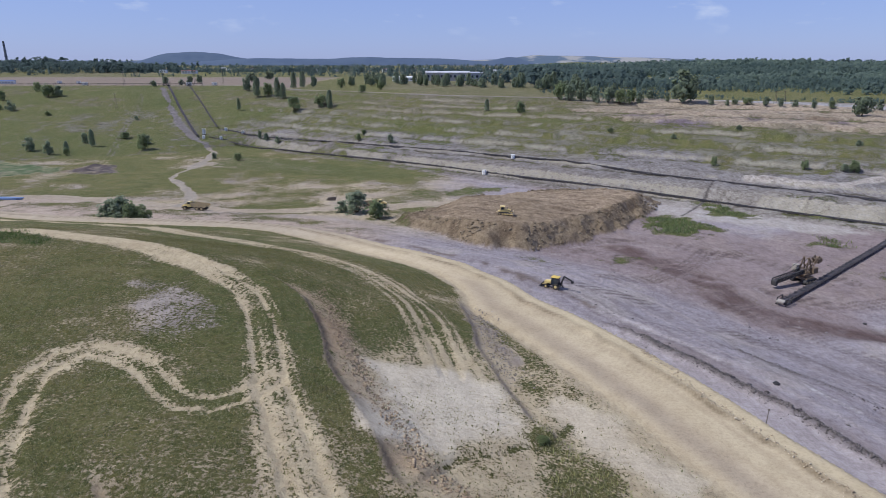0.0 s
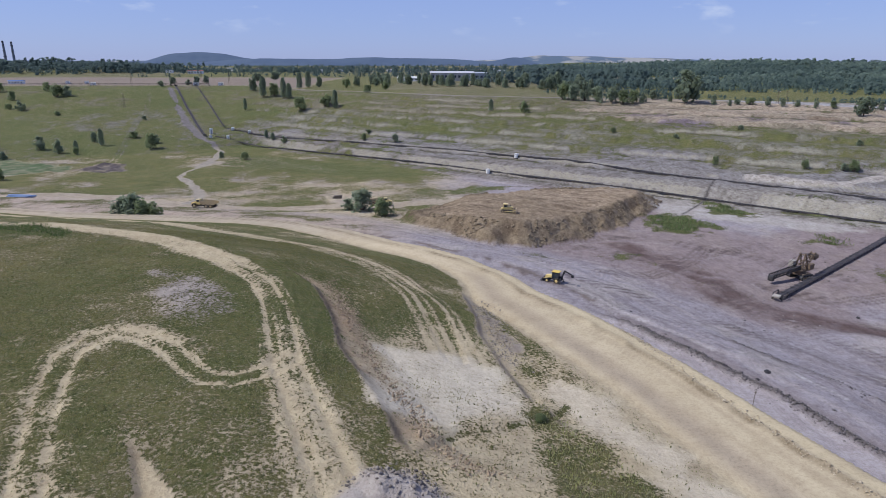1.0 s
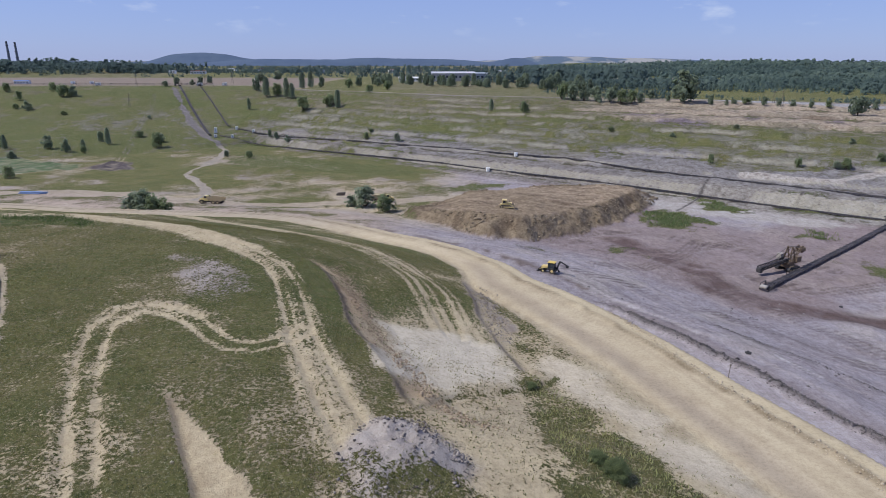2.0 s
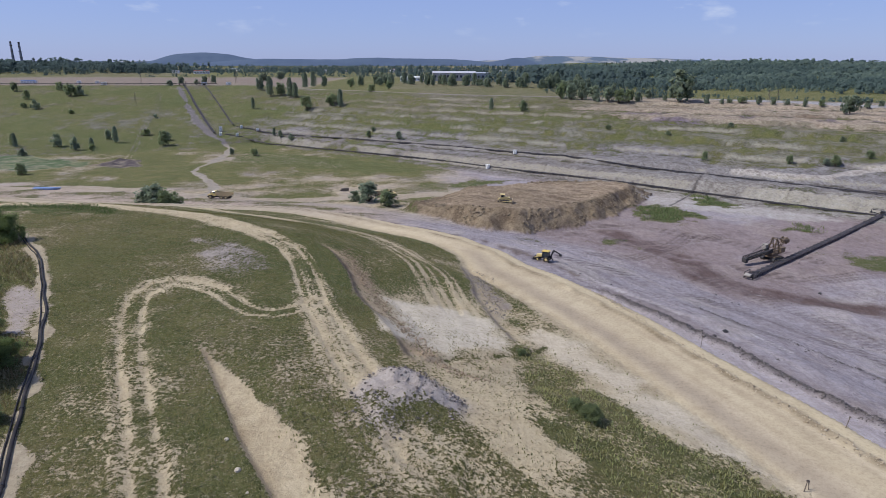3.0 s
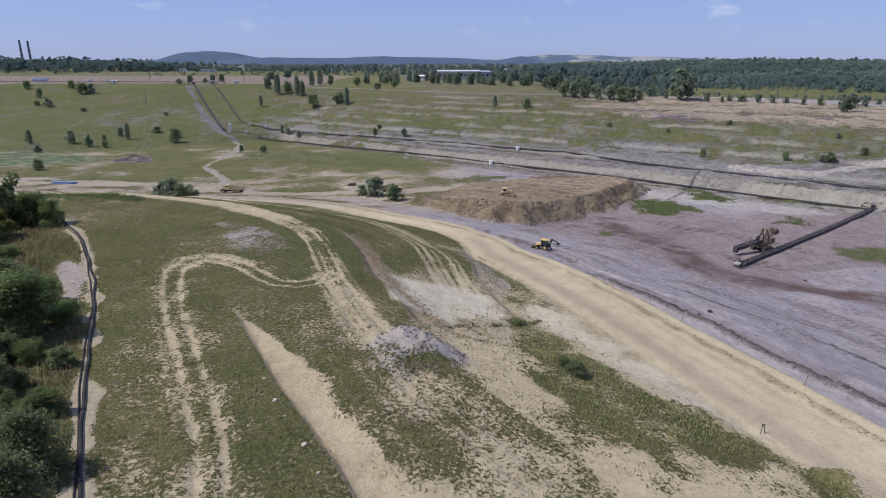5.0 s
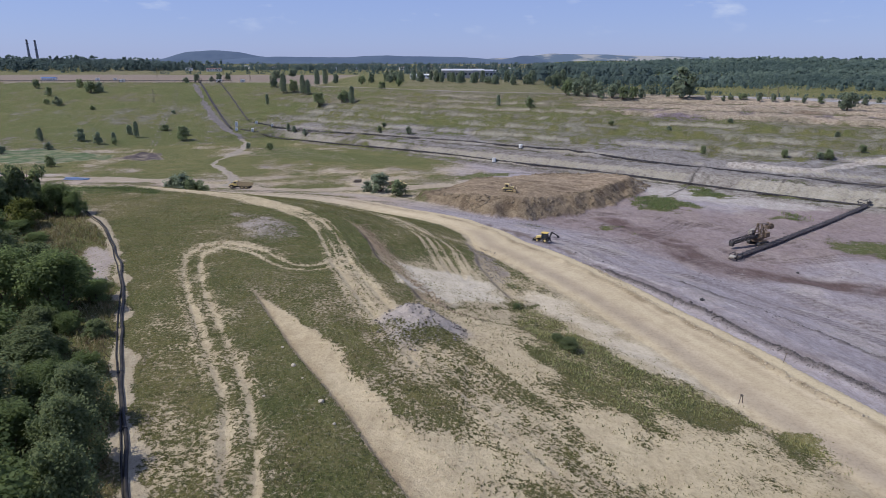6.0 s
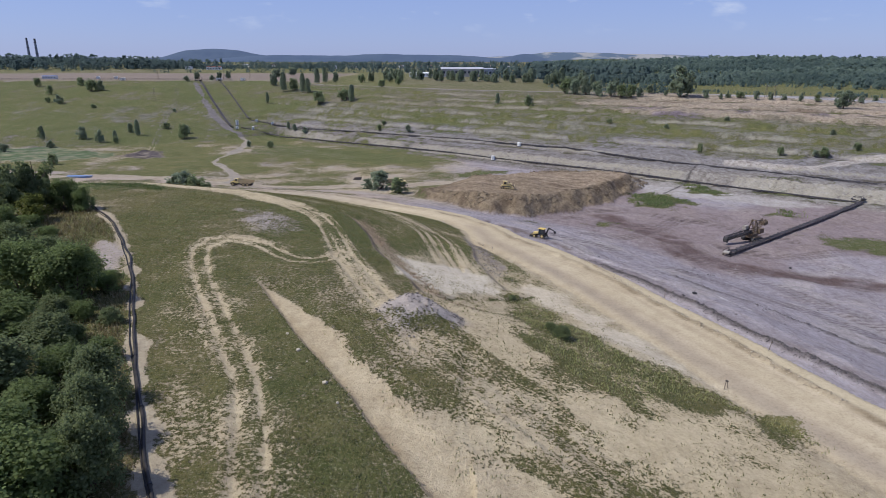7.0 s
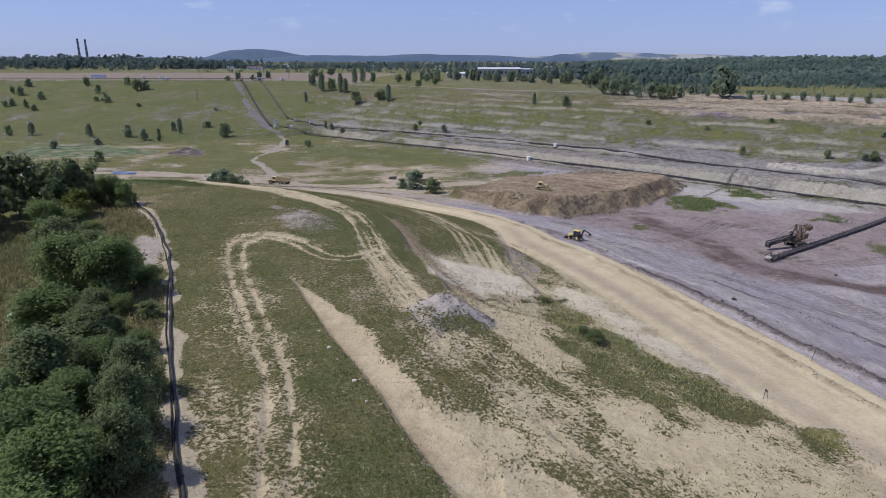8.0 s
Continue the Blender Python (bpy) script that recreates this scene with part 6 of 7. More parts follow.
def conveyor(name, points, wide, clear, pitch, label, roller=True):
    """A belt conveyor on trestles that follows the ground between the given points of the plan."""
    base = thing(name, Matrix.Identity(4), label, "belt conveyor", "belt conveyors in the pit")
    line = []
    for (ax, ay), (bx, by) in zip(points, points[1:]):
        steps = max(2, int(math.hypot(bx - ax, by - ay) / pitch))
        line += [(ax + (bx - ax) * n / steps, ay + (by - ay) * n / steps) for n in range(steps)]
    line.append(points[-1])
    xs, ys = np.array(line).T
    zs = land(xs, ys)
    k = 9
    pad = np.concatenate([np.full(k // 2, zs[0]), zs, np.full(k // 2, zs[-1])])
    zs = np.maximum(np.convolve(pad, np.ones(k) / k, "valid"), zs - 0.2) + clear
    spots = [Vector(p) for p in zip(xs, ys, zs)]
    belt, left, right = bmesh.new(), bmesh.new(), bmesh.new()
    for a, b in zip(spots, spots[1:]):
        way = (b - a).normalized()
        side = way.cross(Vector((0, 0, 1))).normalized()
        beam(belt, a, b, wide * 0.62, 0.06)
        for s, bm in ((-1, left), (1, right)):
            beam(belt, a + side * s * wide * 0.36 + Vector((0, 0, 0.1)), b + side * s * wide * 0.36 + Vector((0, 0, 0.1)), wide * 0.16, 0.05)
            beam(bm, a + side * s * wide * 0.5 - Vector((0, 0, 0.15)), b + side * s * wide * 0.5 - Vector((0, 0, 0.15)), 0.14, 0.3)
    part("belt", belt, BELT, base)
    part("stringer", left, TRESTLE, base)
    part("stringer", right, TRESTLE, base)
    bm = bmesh.new()
    for s in (-1, 1):
        beam(bm, (s * wide * 0.52, 0, -clear - 0.3), (s * wide * 0.5, 0, 0.38), 0.14, 0.14)
    beam(bm, (-wide * 0.5, 0, 0.38), (wide * 0.5, 0, 0.38), 0.12, 0.12)
    beam(bm, (-wide * 0.5, 0, -0.25), (wide * 0.5, 0, -0.25), 0.14, 0.14)
    first = part("trestle", bm, TRESTLE, base)
    for n, (a, b) in enumerate(zip(spots, spots[1:])):
        turn = math.degrees(math.atan2(b.y - a.y, b.x - a.x)) - 90
        m = pose(a.x, a.y, a.z, 0, 0, turn)
        if n:
            again(first, m, base)
        else:
            first.matrix_basis = m
    return base, spots


BENCH_B = [(179, 231), (104, 293), (50.7, 333.5), (-36.8, 399.3), (-122, 460), (-184, 494)]
BENCH_A = [(330, 140), (250, 204), (194, 249), (147, 290), (73, 350), (40.5, 373), (-18, 412), (-85, 457), (-150, 497), (-183, 520)]
conveyor("conveyor", BENCH_B, 1.4, 0.55, 5.0, "long black belt conveyor along the lowest bench")
conveyor("conveyor", BENCH_A, 1.5, 0.55, 5.0, "long black belt conveyor along the second bench")
_, face = conveyor("conveyor", [(89, 152), (114.8, 174.7), (145.8, 201.8), (179.5, 231.5)], 1.7, 0.9, 3.0, "black belt conveyor across the violet pit floor")
conveyor("conveyor", [(-192, 492), (-215, 535), (-246, 594), (-296, 694)], 1.9, 0.8, 7.0, "dark belt conveyor climbing the grassy slope")
conveyor("conveyor", [(-186, 521), (-221, 590), (-277, 702)], 1.1, 0.5, 7.0, "dark belt conveyor climbing the grassy slope")
conveyor("conveyor", [(-262, 701), (-420, 697), (-700, 694)], 3.4, 2.4, 9.0, "dark belt conveyor along the pit's upper edge")


def tail_station(m, label, colour, tall=2.2):
    """The drum end of a conveyor, with its frame and hopper."""
    base = thing("tail_station", m, label, "conveyor station", "conveyor end stations")
    bm = bmesh.new()
    for s in (-1, 1):
        beam(bm, (0, s * 1.2, 0.2), (4.5, s * 1.2, 1.0), 0.2, 0.3)
        beam(bm, (0.4, s * 1.2, 0), (0.4, s * 1.2, tall), 0.18, 0.18)
        beam(bm, (3.8, s * 1.2, 0), (3.8, s * 1.2, tall), 0.18, 0.18)
        beam(bm, (0.4, s * 1.2, tall), (3.8, s * 1.2, tall), 0.16, 0.16)
    part("support", bm, BLACK, base)
    bm = bmesh.new()
    rod(bm, (0.3, -1.1, 0.9), (0.3, 1.1, 0.9), 0.5, 14)
    part("drum", bm, BLACK, base)
    bm = bmesh.new()
    block(bm, (1.4, 1.8, 0.5), (-0.3, 0, 1.25), (0, -12, 0), 0.06)
    part("cover", bm, colour, base)
    return base


tail_station(on_ground(87.5, 150.5, 41), "black drum end of a conveyor with pale cover", CABIN_DUST, 1.8)
tail_station(on_ground(181, 233, 130), "raised black transfer station where two conveyors meet", BLACK, 2.0)
tail_station(on_ground(-297, 697, 100), "dark drive station at the top of the slope", BLACK, 5.0)
tail_station(on_ground(-278, 704, 100), "dark drive station at the top of the slope", BLACK, 5.0)
tail_station(on_ground(-305, 703, 10), "dark drive station at the top of the slope", BLACK, 4.0)


def kiosk(x, y, size, turn, label):
    """A small site cabin on skids with a door and a flat roof."""
    base = thing("site_cabin", on_ground(x, y, turn), label, "site cabin", "white cabins along the conveyors")
    wx, wy, tall = size
    bm = bmesh.new()
    block(bm, (wx, wy, tall), (0, 0, tall / 2 + 0.2), (0, 0, 0), 0.04)
    part("body", bm, KIOSK, base)
    bm = bmesh.new()
    block(bm, (wx + 0.3, wy + 0.3, 0.12), (0, 0, tall + 0.26))
    part("roof", bm, KIOSK, base)
    bm = bmesh.new()
    block(bm, (wx * 0.36, 0.06, tall * 0.75), (wx * 0.18, -wy / 2 - 0.03, tall * 0.4 + 0.2))
    part("door", bm, CABIN_GREY, base)
    bm = bmesh.new()
    for s in (-1, 1):
        block(bm, (wx + 0.5, 0.2, 0.25), (0, s * wy * 0.35, 0.1))
    part("skid", bm, BLACK, base)


CABIN_GREY = paint("cabin_grey", (0.45, 0.46, 0.47), 0.6, 0, (0.4, 0.36, 0.3), 0.2, 1)
for _x, _y, _s, _l in ((41.5, 370.5, (1.9, 1.7, 2.4), "small white cabin on the conveyor's bench"), (23.4, 351.5, (1.9, 1.7, 2.4), "small white cabin beside the lower conveyor"),
                       (-189.5, 500, (2.2, 2.0, 4.2), "tall white conveyor transfer tower at the slope's foot"), (-186, 489, (2.0, 1.8, 2.4), "white transfer cabin at the slope's foot"),
                       (-171, 484.5, (1.9, 1.8, 2.4), "small white cabin beside the lower conveyor"), (-176, 512, (2.0, 1.8, 2.4), "white cabin at the upper conveyor's end"),
                       (-160, 504, (1.9, 1.7, 2.2), "small white cabin beside the upper conveyor"), (-282, 716, (6, 2.5, 2.8), "white site cabin on the pit's edge"),
                       (-254, 716, (5, 2.5, 2.8), "white site cabin on the pit's edge"), (-398, 716, (6, 2.5, 2.8), "white site cabin on the pit's edge"), (-452, 760, (4.5, 2.5, 2.8), "white site cabin on the pit's edge"), (-430, 761, (4, 2.5, 2.6), "white site cabin on the pit's edge")):
    kiosk(_x, _y, _s, -36 if _x > -100 else 10, _l)


# pipes on the dump
def pipe_run(offset, radius, seed, label, lift):
    """A flexible pipe that wanders beside its line, with couplings."""
    base = thing("pipeline", Matrix.Identity(4), label, "pipe", "black pipes on the dump")
    pts = []
    for (ax, ay), (bx, by) in zip(PIPE, PIPE[1:]):
        long = math.hypot(bx - ax, by - ay)
        for n in range(max(2, int(long / 1.2))):
            u = n / max(2, int(long / 1.2))
            x, y = ax + (bx - ax) * u, ay + (by - ay) * u
            nx, ny = (by - ay) / long, -(bx - ax) / long
            o = offset + 0.22 * float(lattice(np.array(x / 5), np.array(y / 5), seed))
            pts.append((x + nx * o, y + ny * o, lie(x + nx * o, y + ny * o) + radius * 0.8 + lift))
    tube_line("pipe", pts, radius, PIPE_BLACK, base, "", 12)
    bm = bmesh.new()
    rod(bm, (0, 0, -0.14), (0, 0, 0.14), radius * 1.28, 14)
    first = part("coupling", bm, BLACK, base)
    for n in range(3, len(pts) - 1, 9):
        a, b = Vector(pts[n]), Vector(pts[n + 1])
        m = Matrix.Translation(a) @ (b - a).to_track_quat("Z", "Y").to_matrix().to_4x4()
        if n == 3:
            first.matrix_basis = m
        else:
            again(first, m, base)


pipe_run(0.0, 0.16, 51, "thick black plastic pipe lying on bare sand", 0)
pipe_run(0.42, 0.085, 52, "thin black plastic hose beside the thick pipe", 0)


def stake(x, y, tall, lean, label):
    base = thing("stake", on_ground(x, y), label, "stake", "marker stakes along the haul road")
    bm = bmesh.new()
    rod(bm, (0, 0, -0.3), (lean, 0, tall), 0.06, 6, 0.045)
    part("pole", bm, TIMBER, base)
    bm = bmesh.new()
    block(bm, (0.25, 0.05, 0.22), (lean, 0, tall - 0.1))
    part("marker", bm, TIMBER, base)


stake(40.2, 68, 2.0, 0.1, "thin grey marker stake on the road's berm")
stake(47.8, 43.5, 1.5, 0.3, "short leaning stake on the road's berm")
stake(36.4, 31.6, 1.4, 0.2, "short stake among weeds beside the road")
stake(37.1, 31.9, 1.1, -0.2, "short stake among weeds beside the road")


def boulder(x, y, size, seed, label, material):
    rng = random.Random(seed)
    bm = bmesh.new()
    bmesh.ops.create_icosphere(bm, subdivisions=2, radius=size)
    for v in bm.verts:
        v.co *= 0.75 + 0.4 * rng.random()
        v.co.z *= 0.7
    ob = part("stone", bm, material)
    ob.matrix_basis = on_ground(x, y, rng.random() * 360, -size * 0.2)
    return tagged(ob, label, "stone", "loose stones")


for _n, (_x, _y, _s) in enumerate(((-18, 23.4, 0.32), (-15.8, 19.4, 0.42), (-11.5, 12.7, 0.45), (-16.9, 12.9, 0.24), (-14.2, 16.8, 0.2), (-21.6, 30, 0.22), (-9.6, 9.2, 0.26))):
    boulder(_x, _y, _s * 0.65, _n, "pale stone on the dump's grassy edge", STONE)
for _n, (_x, _y, _s) in enumerate(((56.2, 94, 0.6), (102, 139, 0.5))):
    boulder(_x, _y, _s, 20 + _n, "dark clod of broken clay", BLACK)


def clods(name, x, y, sizes, seed, material, label):
    """Broken lumps that nobody could count: uneven little blocks lying on the ground."""
    rng = np.random.default_rng(seed)
    count = len(x)
    axes = np.array([(1, 0, 0), (0, 1, 0), (-1, 0, 0), (0, -1, 0), (0, 0, 1), (0, 0, -1)], float)
    spin = rng.random(count) * 2 * math.pi
    c, s = np.cos(spin), np.sin(spin)
    p = axes[None] * (0.6 + 0.8 * rng.random((count, 6, 1))) + 0.25 * rng.normal(size=(count, 6, 3))
    p = np.stack([p[..., 0] * c[:, None] - p[..., 1] * s[:, None], p[..., 0] * s[:, None] + p[..., 1] * c[:, None], p[..., 2] * 0.75], -1) * sizes[:, None, None]
    z = land(x, y) + relief(x, y)
    p = p + np.stack([x, y, z + sizes * 0.2], -1)[:, None]
    tris = np.array([(0, 1, 4), (1, 2, 4), (2, 3, 4), (3, 0, 4), (1, 0, 5), (2, 1, 5), (3, 2, 5), (0, 3, 5)])
    faces = (np.arange(count)[:, None, None] * 6 + tris[None]).reshape(-1, 3)
    mesh = bpy.data.meshes.new(name)
    mesh.vertices.add(count * 6)
    mesh.vertices.foreach_set("co", p.astype(np.float32).ravel())
    mesh.loops.add(faces.size)
    mesh.loops.foreach_set("vertex_index", faces.ravel().astype(np.int32))
    mesh.polygons.add(len(faces))
    mesh.polygons.foreach_set("loop_start", np.arange(0, faces.size, 3, dtype=np.int32))
    mesh.update(calc_edges=True)
    mesh.materials.append(material)
    return tagged(new(name, mesh), label, "rubble", kind="stuff")


def line_places(line, count, spread, rng):
    """Random places along a line of the plan."""
    at = np.array([p[:2] for p in line], float)
    gone = np.concatenate([[0], np.cumsum(np.hypot(*np.diff(at, axis=0).T))])
    u = rng.random(count) * gone[-1]
    return np.interp(u, gone, at[:, 0]) + rng.normal(0, spread, count), np.interp(u, gone, at[:, 1]) + rng.normal(0, spread, count)


def lumps(name, dark, light):
    n = Nodes(name, 0.95)
    geo = n.add("ShaderNodeNewGeometry")
    tone = n.mix(geo.outputs["Random Per Island"], dark, light)
    return n.done(n.mix(n.span(n.noise(2.5, 5, n.place()), 0.4, 0.65, 0, 0.5), tone, tuple(0.6 * c for c in dark)), n.noise(6, 4, n.place()), 0.5, 0.1)


DARK_LUMPS = lumps("dark_clay_lumps", (0.115, 0.102, 0.100), (0.25, 0.222, 0.21))
BROWN_LUMPS = lumps("brown_earth_lumps", (0.15, 0.118, 0.080), (0.33, 0.262, 0.175))
PALE_LUMPS = lumps("pale_sand_lumps", (0.34, 0.27, 0.18), (0.55, 0.47, 0.34))
VIOLET_LUMPS = lumps("violet_clay_lumps", (0.15, 0.125, 0.105), (0.42, 0.37, 0.32))
SCREE_LUMPS = lumps("scree_lumps", (0.25, 0.18, 0.115), (0.52, 0.41, 0.27))
_g = np.random.default_rng(61)
_x, _y = line_places(RUBBLE[1:], 5200, 0.6, _g)
clods("rubble_berm", _x, _y, 0.06 + 0.19 * _g.random(5200) ** 2.5, 62, DARK_LUMPS, "low berm of dark broken clay clods")
_x, _y = line_places(SECOND_LINE[1:], 800, 0.6, _g)
clods("rubble_berm", _x, _y, 0.06 + 0.17 * _g.random(800) ** 2.5, 63, DARK_LUMPS, "thin broken line of dark clods on clay")
_x, _y = _g.uniform(-22, 102, 30000), _g.uniform(190, 302, 30000)
_h = heap_height(_x, _y)
_keep = (_h > 0.2) & (_g.random(30000) < np.where(inside(HEAP, _x, _y) < 10, 0.75, 0.0)) & (rough(_x, _y, 16, 118, 3) > 0.08 - 0.3 * ease(_x, 30, 60)) & (np.hypot(_x - DOZER[0], _y - DOZER[1]) > 8)
_x, _y = _x[_keep], _y[_keep]
clods("heap_clods", _x, _y, 0.10 + 0.55 * _g.random(len(_x)) ** 3.5, 64, BROWN_LUMPS, "brown earth clods tipped over the heap")
_x, _y = _g.uniform(-9, 2.5, 2600), _g.uniform(25, 40, 2600)
_d = inside(GREY_HEAP, _x, _y)
_keep = (_d > -0.8) & (_g.random(2600) < 0.15 + 0.85 * ease(_x * 0.45 + _y * 0.9, 27.5, 32))
_x, _y = _x[_keep], _y[_keep]
clods("clay_pile_clods", _x, _y, 0.04 + 0.22 * _g.random(len(_x)) ** 3, 65, VIOLET_LUMPS, "grey-violet clay lumps piled on the dump")
_x, _y = line_places([(4, 42), (-1.5, 49), (-4.5, 55), (-9, 65), (-12.5, 75), (-16, 84), (-19, 90)], 2200, 1.1, _g)
_keep = along(CREST, _x, _y)[0] > 0.3
_x, _y = _x[_keep], _y[_keep]
clods("scree_clods", _x, _y, 0.04 + 0.20 * _g.random(len(_x)) ** 3, 69, SCREE_LUMPS, "brown earth lumps fallen from the slipped edge")
_x, _y = line_places([(6, 106), (7.5, 96), (8.5, 86), (9, 78)], 1500, 1.4, _g)
clods("scree_clods", _x, _y, 0.04 + 0.16 * _g.random(1500) ** 3, 70, VIOLET_LUMPS, "grey clay lumps below the lower slip")
_x, _y = line_places([(49.5, 28.6), (44.9, 41.7), (40.3, 55.6), (37.5, 68), (35.4, 74.5), (32.2, 88), (26.8, 104)], 900, 0.5, _g)
clods("road_edge_clods", _x, _y, 0.05 + 0.16 * _g.random(900) ** 2, 66, PALE_LUMPS, "sandy clods along the haul road's edge")
_x, _y = _g.uniform(25, 150, 2600), _g.uniform(60, 215, 2600)
_keep = (along(ROAD, _x, _y)[0] - road_width(_y) > 14) & (heap_height(_x, _y) < 0.1) & (rough(_x, _y, 14, 119, 3) > 0.1)
_x, _y = _x[_keep], _y[_keep]
clods("pit_floor_clods", _x, _y, 0.06 + 0.3 * _g.random(len(_x)) ** 4, 67, DARK_LUMPS, "dark clods scattered over the pit floor")


# a white tank left in the thicket
def plastic_tank(x, y, turn):
    base = thing("plastic_tank", on_ground(x, y, turn), "small white plastic tank standing among weeds", "tank")
    bm = bmesh.new()
    block(bm, (1.1, 0.9, 0.8), (0, 0, 1.5), (0, 0, 0), 0.08)
    part("body", bm, KIOSK, base)
    bm = bmesh.new()
    rod(bm, (0, 0, 1.88), (0, 0, 1.98), 0.16, 12)
    part("lid", bm, BLACK, base, "dark screw lid")
    for sx in (-0.45, 0.45):
        for sy in (-0.35, 0.35):
            bm = bmesh.new()
            beam(bm, (sx, sy, -0.2), (sx, sy, 1.12), 0.08, 0.08)
            part("leg", bm, RUSTY, base)


plastic_tank(-52.6, 20.3, 20)


# odds and ends in the basin
def blue_pipes(x, y, turn):
    base = thing("pipe_stack", on_ground(x, y, turn), "stack of long blue plastic pipes on the sand", "pipe stack", "pipe stacks in the basin")
    for n in range(7):
        bm = bmesh.new()
        rod(bm, (-5.5 - 0.6 * (n % 3), 0, 0), (5 + 0.9 * (n % 2), 0, 0), 0.3, 10)
        part("pipe", bm, TARP, base).matrix_basis = pose((n % 3) * 1.2 - 1, (n if n < 4 else n - 3.5) * 0.62, 0.3 if n < 4 else 0.82)


def slab_stack(x, y, turn, label):
    base = thing("slab_stack", on_ground(x, y, turn), label, "slab stack")
    for n in range(4):
        bm = bmesh.new()
        block(bm, (4.6 - 0.3 * n, 1.4, 0.35), (0, 0, 0), (0, 0, 0), 0.03)
        part("slab", bm, TIMBER, base).matrix_basis = pose(0.2 * n, 0.1 * n, 0.2 + 0.37 * n, 0, 0, 3 * n)


blue_pipes(-197, 276, -3)
slab_stack(-52.6, 287, 10, "low stack of grey slabs beside the low road")


def pylon(x, y, tall, turn):
    """A wooden double pole with a cross-arm."""
    base = thing("power_pole", on_ground(x, y, turn), "grey timber power pole with cross-arm on open ground", "power pole", "power poles along the rim")
    bm = bmesh.new()
    for s in (-1, 1):
        rod(bm, (s * 1.0, 0, -0.5), (s * 0.12, 0, tall), 0.16, 8, 0.11)
    part("pole", bm, TIMBER, base)
    bm = bmesh.new()
    beam(bm, (-1.3, 0, tall - 0.4), (1.3, 0, tall - 0.4), 0.14, 0.14)
    part("cross_arm", bm, TIMBER, base)
    for x1 in (-1.2, 0, 1.2):
        bm = bmesh.new()
        rod(bm, (x1, 0, tall - 0.33), (x1, 0, tall), 0.06, 6)
        part("insulator", bm, KIOSK, base)


for _x, _y, _t in ((-296, 578, 13), (-372, 752, 14), (-292, 760, 14), (-262, 768, 14), (240, 462, 9), (246, 461, 9)):
    pylon(_x, _y, _t, 5)


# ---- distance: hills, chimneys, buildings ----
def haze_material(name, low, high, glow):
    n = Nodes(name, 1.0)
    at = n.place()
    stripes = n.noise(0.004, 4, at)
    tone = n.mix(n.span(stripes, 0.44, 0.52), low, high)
    # An even bluish glow stands in for the air between here and the hills.
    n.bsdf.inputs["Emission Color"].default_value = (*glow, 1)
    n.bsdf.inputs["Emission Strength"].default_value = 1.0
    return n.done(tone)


def ridge(name, y, span, bumps, material, label):
    """A far hill range: a long rounded body whose crest follows the bumps (x, half width, height)."""
    xs = np.linspace(*span, 160)
    top = sum(h * np.exp(-(((xs - c) / wd) ** 2)) for c, wd, h in bumps) + 5.0 * rough(xs, xs * 0, 160, 97, 4)
    bm = bmesh.new()
    rows = []
    for back, share in ((-260, -0.05), (-150, 0.5), (-60, 0.9), (0, 1.0), (90, 0.7), (200, -0.05)):
        rows.append([bm.verts.new((x, y + back, 33 + max(t, 1) * share)) for x, t in zip(xs, top)])
    for a, b in zip(rows, rows[1:]):
        for n in range(len(xs) - 1):
            bm.faces.new((a[n], a[n + 1], b[n + 1], b[n]))
    return tagged(part(name, bm, material, smooth=True), label, "hills", kind="structure")


# Distance haze is put into these hills' bluish tones and glow.
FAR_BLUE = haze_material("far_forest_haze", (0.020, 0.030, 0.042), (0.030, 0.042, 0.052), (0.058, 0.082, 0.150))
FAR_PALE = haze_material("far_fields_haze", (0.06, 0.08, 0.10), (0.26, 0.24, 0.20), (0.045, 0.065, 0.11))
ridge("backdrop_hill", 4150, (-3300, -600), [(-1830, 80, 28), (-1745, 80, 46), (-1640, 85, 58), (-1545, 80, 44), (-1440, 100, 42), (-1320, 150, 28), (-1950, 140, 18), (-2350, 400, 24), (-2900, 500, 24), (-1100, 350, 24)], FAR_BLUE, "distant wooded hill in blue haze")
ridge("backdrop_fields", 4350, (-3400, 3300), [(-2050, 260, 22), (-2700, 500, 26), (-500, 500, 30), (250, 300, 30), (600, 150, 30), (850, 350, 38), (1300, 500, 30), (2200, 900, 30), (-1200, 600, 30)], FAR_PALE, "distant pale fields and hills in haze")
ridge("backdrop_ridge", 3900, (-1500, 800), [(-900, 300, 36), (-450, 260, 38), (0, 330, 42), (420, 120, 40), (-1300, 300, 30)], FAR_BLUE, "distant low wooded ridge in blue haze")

SHAFT = paint("sooty_concrete", (0.20, 0.22, 0.27), 0.85, 0, (0.2, 0.2, 0.2), 0.3, 0.15)
CONCRETE = paint("concrete", (0.42, 0.41, 0.39), 0.85, 0, (0.25, 0.24, 0.22), 0.4, 0.15)
WHITE_WALL = paint("white_plaster", (0.78, 0.78, 0.76), 0.7, 0, (0.5, 0.48, 0.44), 0.2, 0.1)
GREY_ROOF = paint("grey_sheet_roof", (0.34, 0.37, 0.41), 0.5, 0, (0.25, 0.24, 0.22), 0.3, 0.1)
RED_ROOF = paint("red_tile_roof", (0.36, 0.13, 0.09), 0.8, 0, (0.2, 0.13, 0.1), 0.4, 0.2)
PALE_ROOF = paint("pale_sheet_roof", (0.52, 0.53, 0.55), 0.6, 0, (0.35, 0.34, 0.32), 0.3, 0.1)
BLUE_ROOF = paint("blue_sheet_roof", (0.12, 0.25, 0.55), 0.5, 0, (0.3, 0.3, 0.3), 0.2, 0.2)
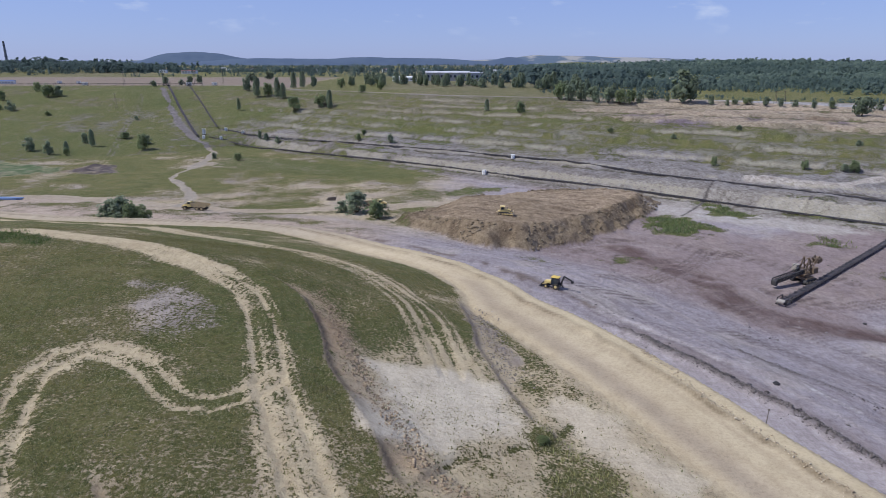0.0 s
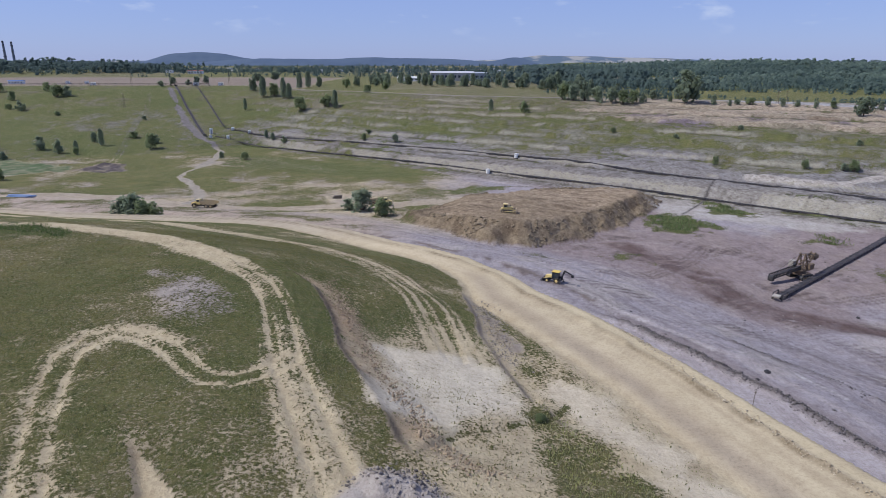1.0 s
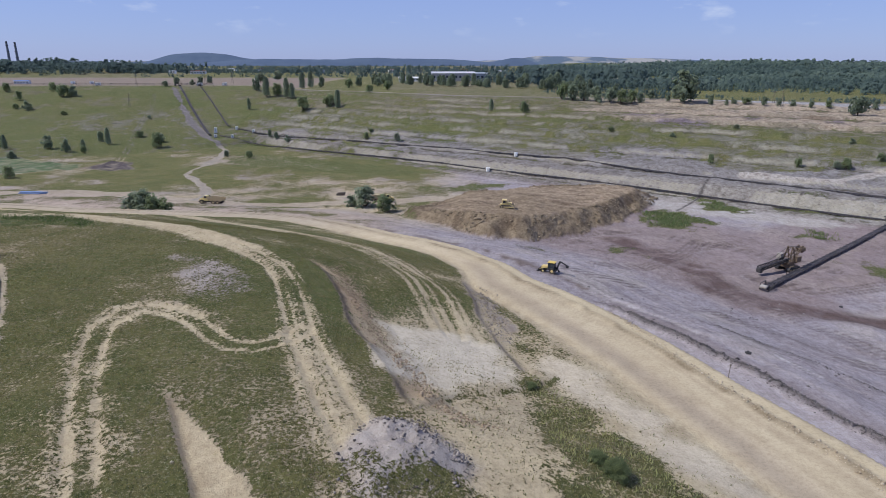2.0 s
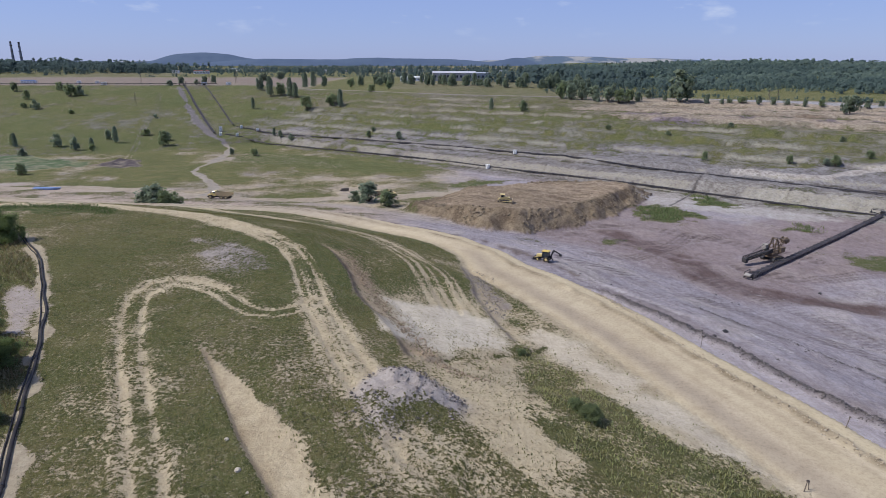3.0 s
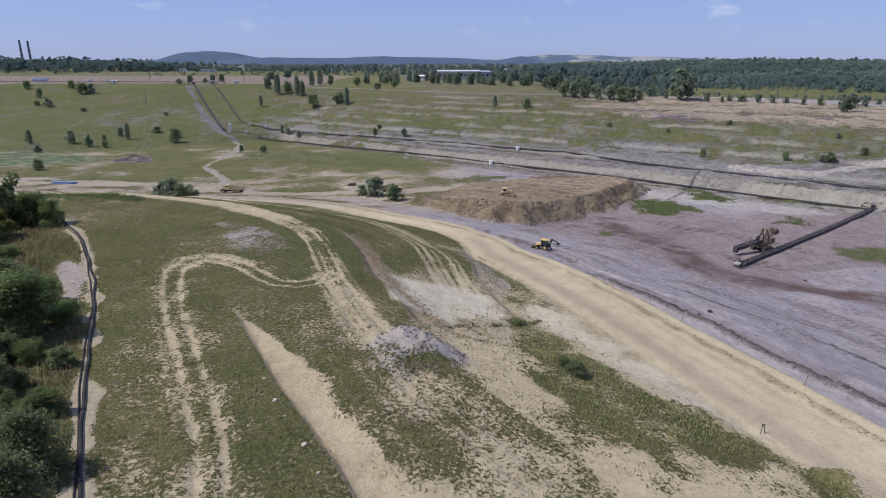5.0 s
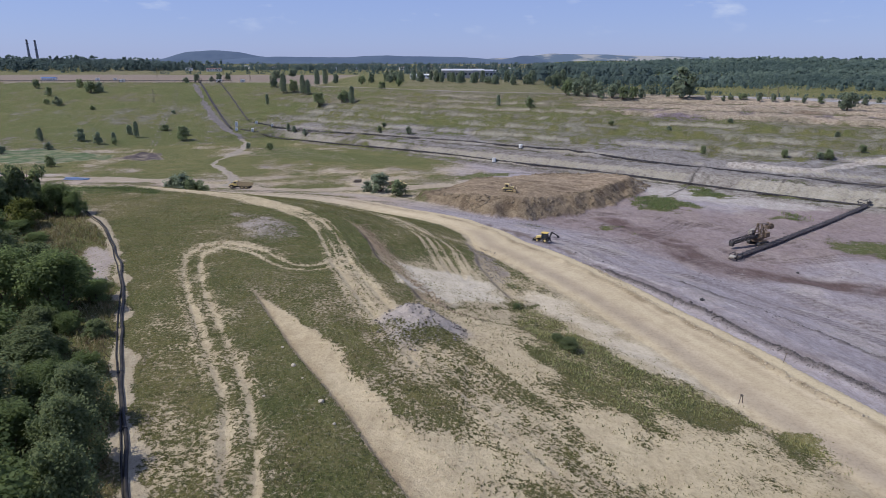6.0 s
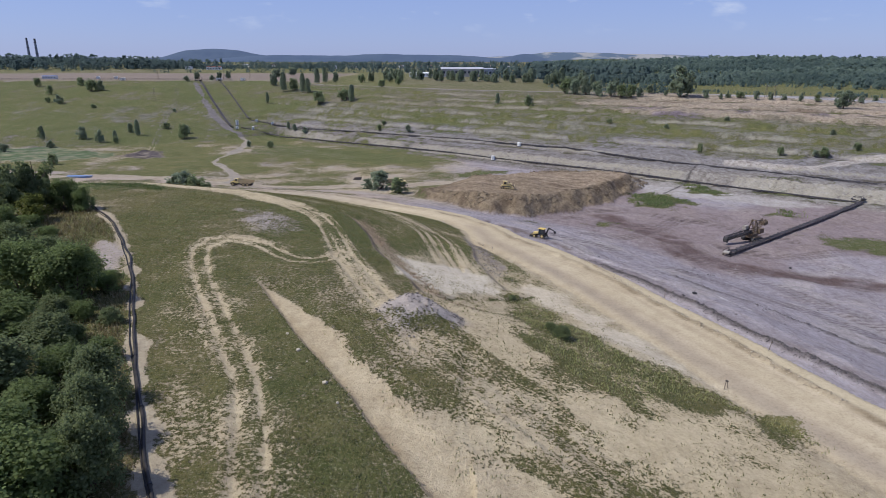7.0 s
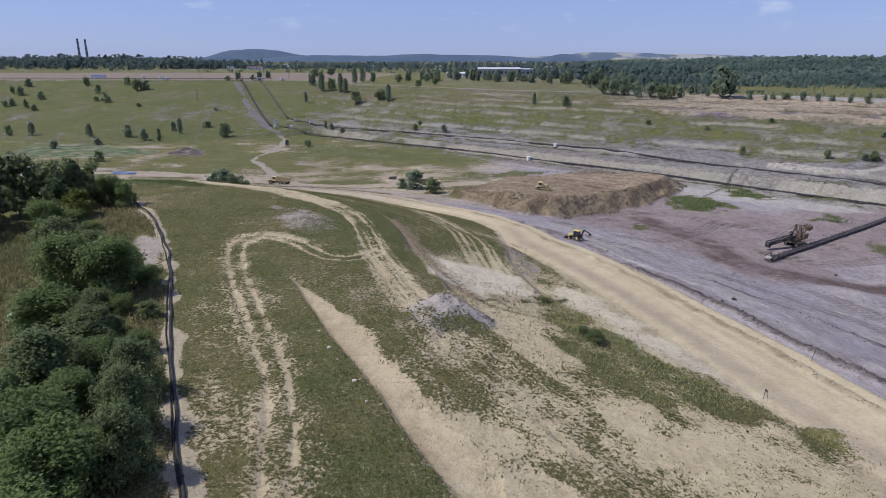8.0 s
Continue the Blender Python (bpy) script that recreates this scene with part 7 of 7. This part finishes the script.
DARK_GLASS = paint("dark_window", (0.05, 0.06, 0.08), 0.15, 0, (0.1, 0.1, 0.1), 0.2, 0.3)


def chimney(x, y, tall):
    z = lie(x, y)
    base = thing("chimney", pose(x, y, z), "tall slim grey power station chimney with dark top", "chimney", "power station chimneys")
    bm = bmesh.new()
    rod(bm, (0, 0, -1), (0, 0, tall * 0.93), 4.0, 20, 2.6)
    part("shaft", bm, SHAFT, base, smooth=False)
    bm = bmesh.new()
    rod(bm, (0, 0, tall * 0.93), (0, 0, tall), 2.7, 20, 2.6)
    part("top_band", bm, SLATE_PAINT, base, "soot-dark top band")
    for n in range(3):
        bm = bmesh.new()
        rod(bm, (0, 0, tall * (0.4 + 0.22 * n)), (0, 0, tall * (0.4 + 0.22 * n) + 1.0), 4.9 - n * 0.4, 16)
        part("walkway", bm, SLATE_PAINT, base)


SLATE_PAINT = paint("dark_steel", (0.07, 0.07, 0.075), 0.6, 0.2, (0.2, 0.18, 0.15), 0.4, 0.6)
chimney(-1262, 1848, 72)
chimney(-1238, 1848, 70)


def hall(name, x, y, size, turn, wall, roof, label, bays):
    """A long building with a low gabled roof and a band of windows."""
    long, deep, tall = size
    base = thing(name, pose(x, y, lie(x, y), 0, 0, turn), label, "building")
    bm = bmesh.new()
    block(bm, (long, deep, tall), (0, 0, tall / 2))
    part("wall", bm, wall, base)
    bm = bmesh.new()
    for s in (-1, 1):
        block(bm, (long + 1, deep / 2 + 0.8, 0.25), (0, s * deep / 4, tall + 0.55), (-s * 7, 0, 0))
    part("roof", bm, roof, base)
    bm = bmesh.new()
    block(bm, (long / bays * 0.5, 0.12, tall * 0.28), (0, 0, 0))
    first = part("window", bm, DARK_GLASS, base)
    for n in range(bays):
        m = pose(long * ((n + 0.5) / bays - 0.5), -deep / 2 - 0.04, tall * 0.55)
        if n:
            again(first, m, base)
        else:
            first.matrix_basis = m
    return base


hall("warehouse", -50, 848, (31, 18, 4.6), -2, WHITE_WALL, WHITE_WALL, "long low white warehouse beyond the rim trees", 7)
hall("factory_hall", 6, 862, (58, 36, 10.5), 3, CONCRETE, PALE_ROOF, "large grey factory hall with pale roof", 10)
hall("factory_hall", 44, 856, (17, 24, 10), 3, GREY_ROOF, GREY_ROOF, "dark grey-blue factory block among trees", 3)
hall("bus_shed", -512, 758, (17, 5, 3.2), 4, WHITE_WALL, BLUE_ROOF, "long white shed with bright blue roof beside the field", 5)
hall("barn", -520, 1330, (30, 10, 6), 4, WHITE_WALL, RED_ROOF, "low red-roofed farm building among the trees", 5)
_r = random.Random(41)
for _n in range(26):
    _x0, _y0 = _r.uniform(-620, 260), _r.uniform(1330, 1800)
    hall("house", _x0, _y0, (_r.uniform(10, 18), 9, _r.uniform(4, 6.5)), _r.uniform(-30, 30), WHITE_WALL, RED_ROOF if _r.random() < 0.6 else GREY_ROOF, "small village house with pale walls", 3)


def thin_clouds():
    """A band of sky high behind the hills, with a few thin white clouds."""
    n = Nodes("thin_cloud", 1.0)
    at = n.add("ShaderNodeMapping")
    at.inputs["Scale"].default_value = (0.0026, 0.0026, 0.0075)
    n.link(n.place(), at.inputs["Vector"])
    puff = n.noise(1.0, 6, at.outputs[0], 0.55)
    high = n.add("ShaderNodeSeparateXYZ")
    n.link(n.place(), high.inputs[0])
    fade = n.math("MULTIPLY", n.span(high.outputs[2], 180, 380, 0, 1), n.span(high.outputs[2], 1300, 1900, 1, 0))
    share = n.math("MULTIPLY", n.span(puff, 0.585, 0.76, 0, 0.45), fade)
    glow, clear, both = n.add("ShaderNodeEmission"), n.add("ShaderNodeBsdfTransparent"), n.add("ShaderNodeMixShader")
    glow.inputs[0].default_value, glow.inputs[1].default_value = (0.80, 0.84, 0.93, 1), 0.95
    n.link(share, both.inputs[0])
    n.link(clear.outputs[0], both.inputs[1])
    n.link(glow.outputs[0], both.inputs[2])
    n.link(both.outputs[0], n.tree.nodes["Material Output"].inputs["Surface"])
    bm = bmesh.new()
    rows = []
    for up in (30, 250, 600, 1000, 1500, 1950):
        r = 4780 - up * 0.12
        rows.append([bm.verts.new((r * math.sin(a), r * math.cos(a) - 20, up + 30)) for a in np.linspace(0, 2 * math.pi, 64, endpoint=False)])
    for a, b in zip(rows, rows[1:]):
        for k in range(64):
            bm.faces.new((a[k], b[k], b[(k + 1) % 64], a[(k + 1) % 64]))
    return tagged(part("backdrop_clouds", bm, n.mat, smooth=True), "thin white summer clouds in a blue sky", "clouds", kind="structure")


thin_clouds()
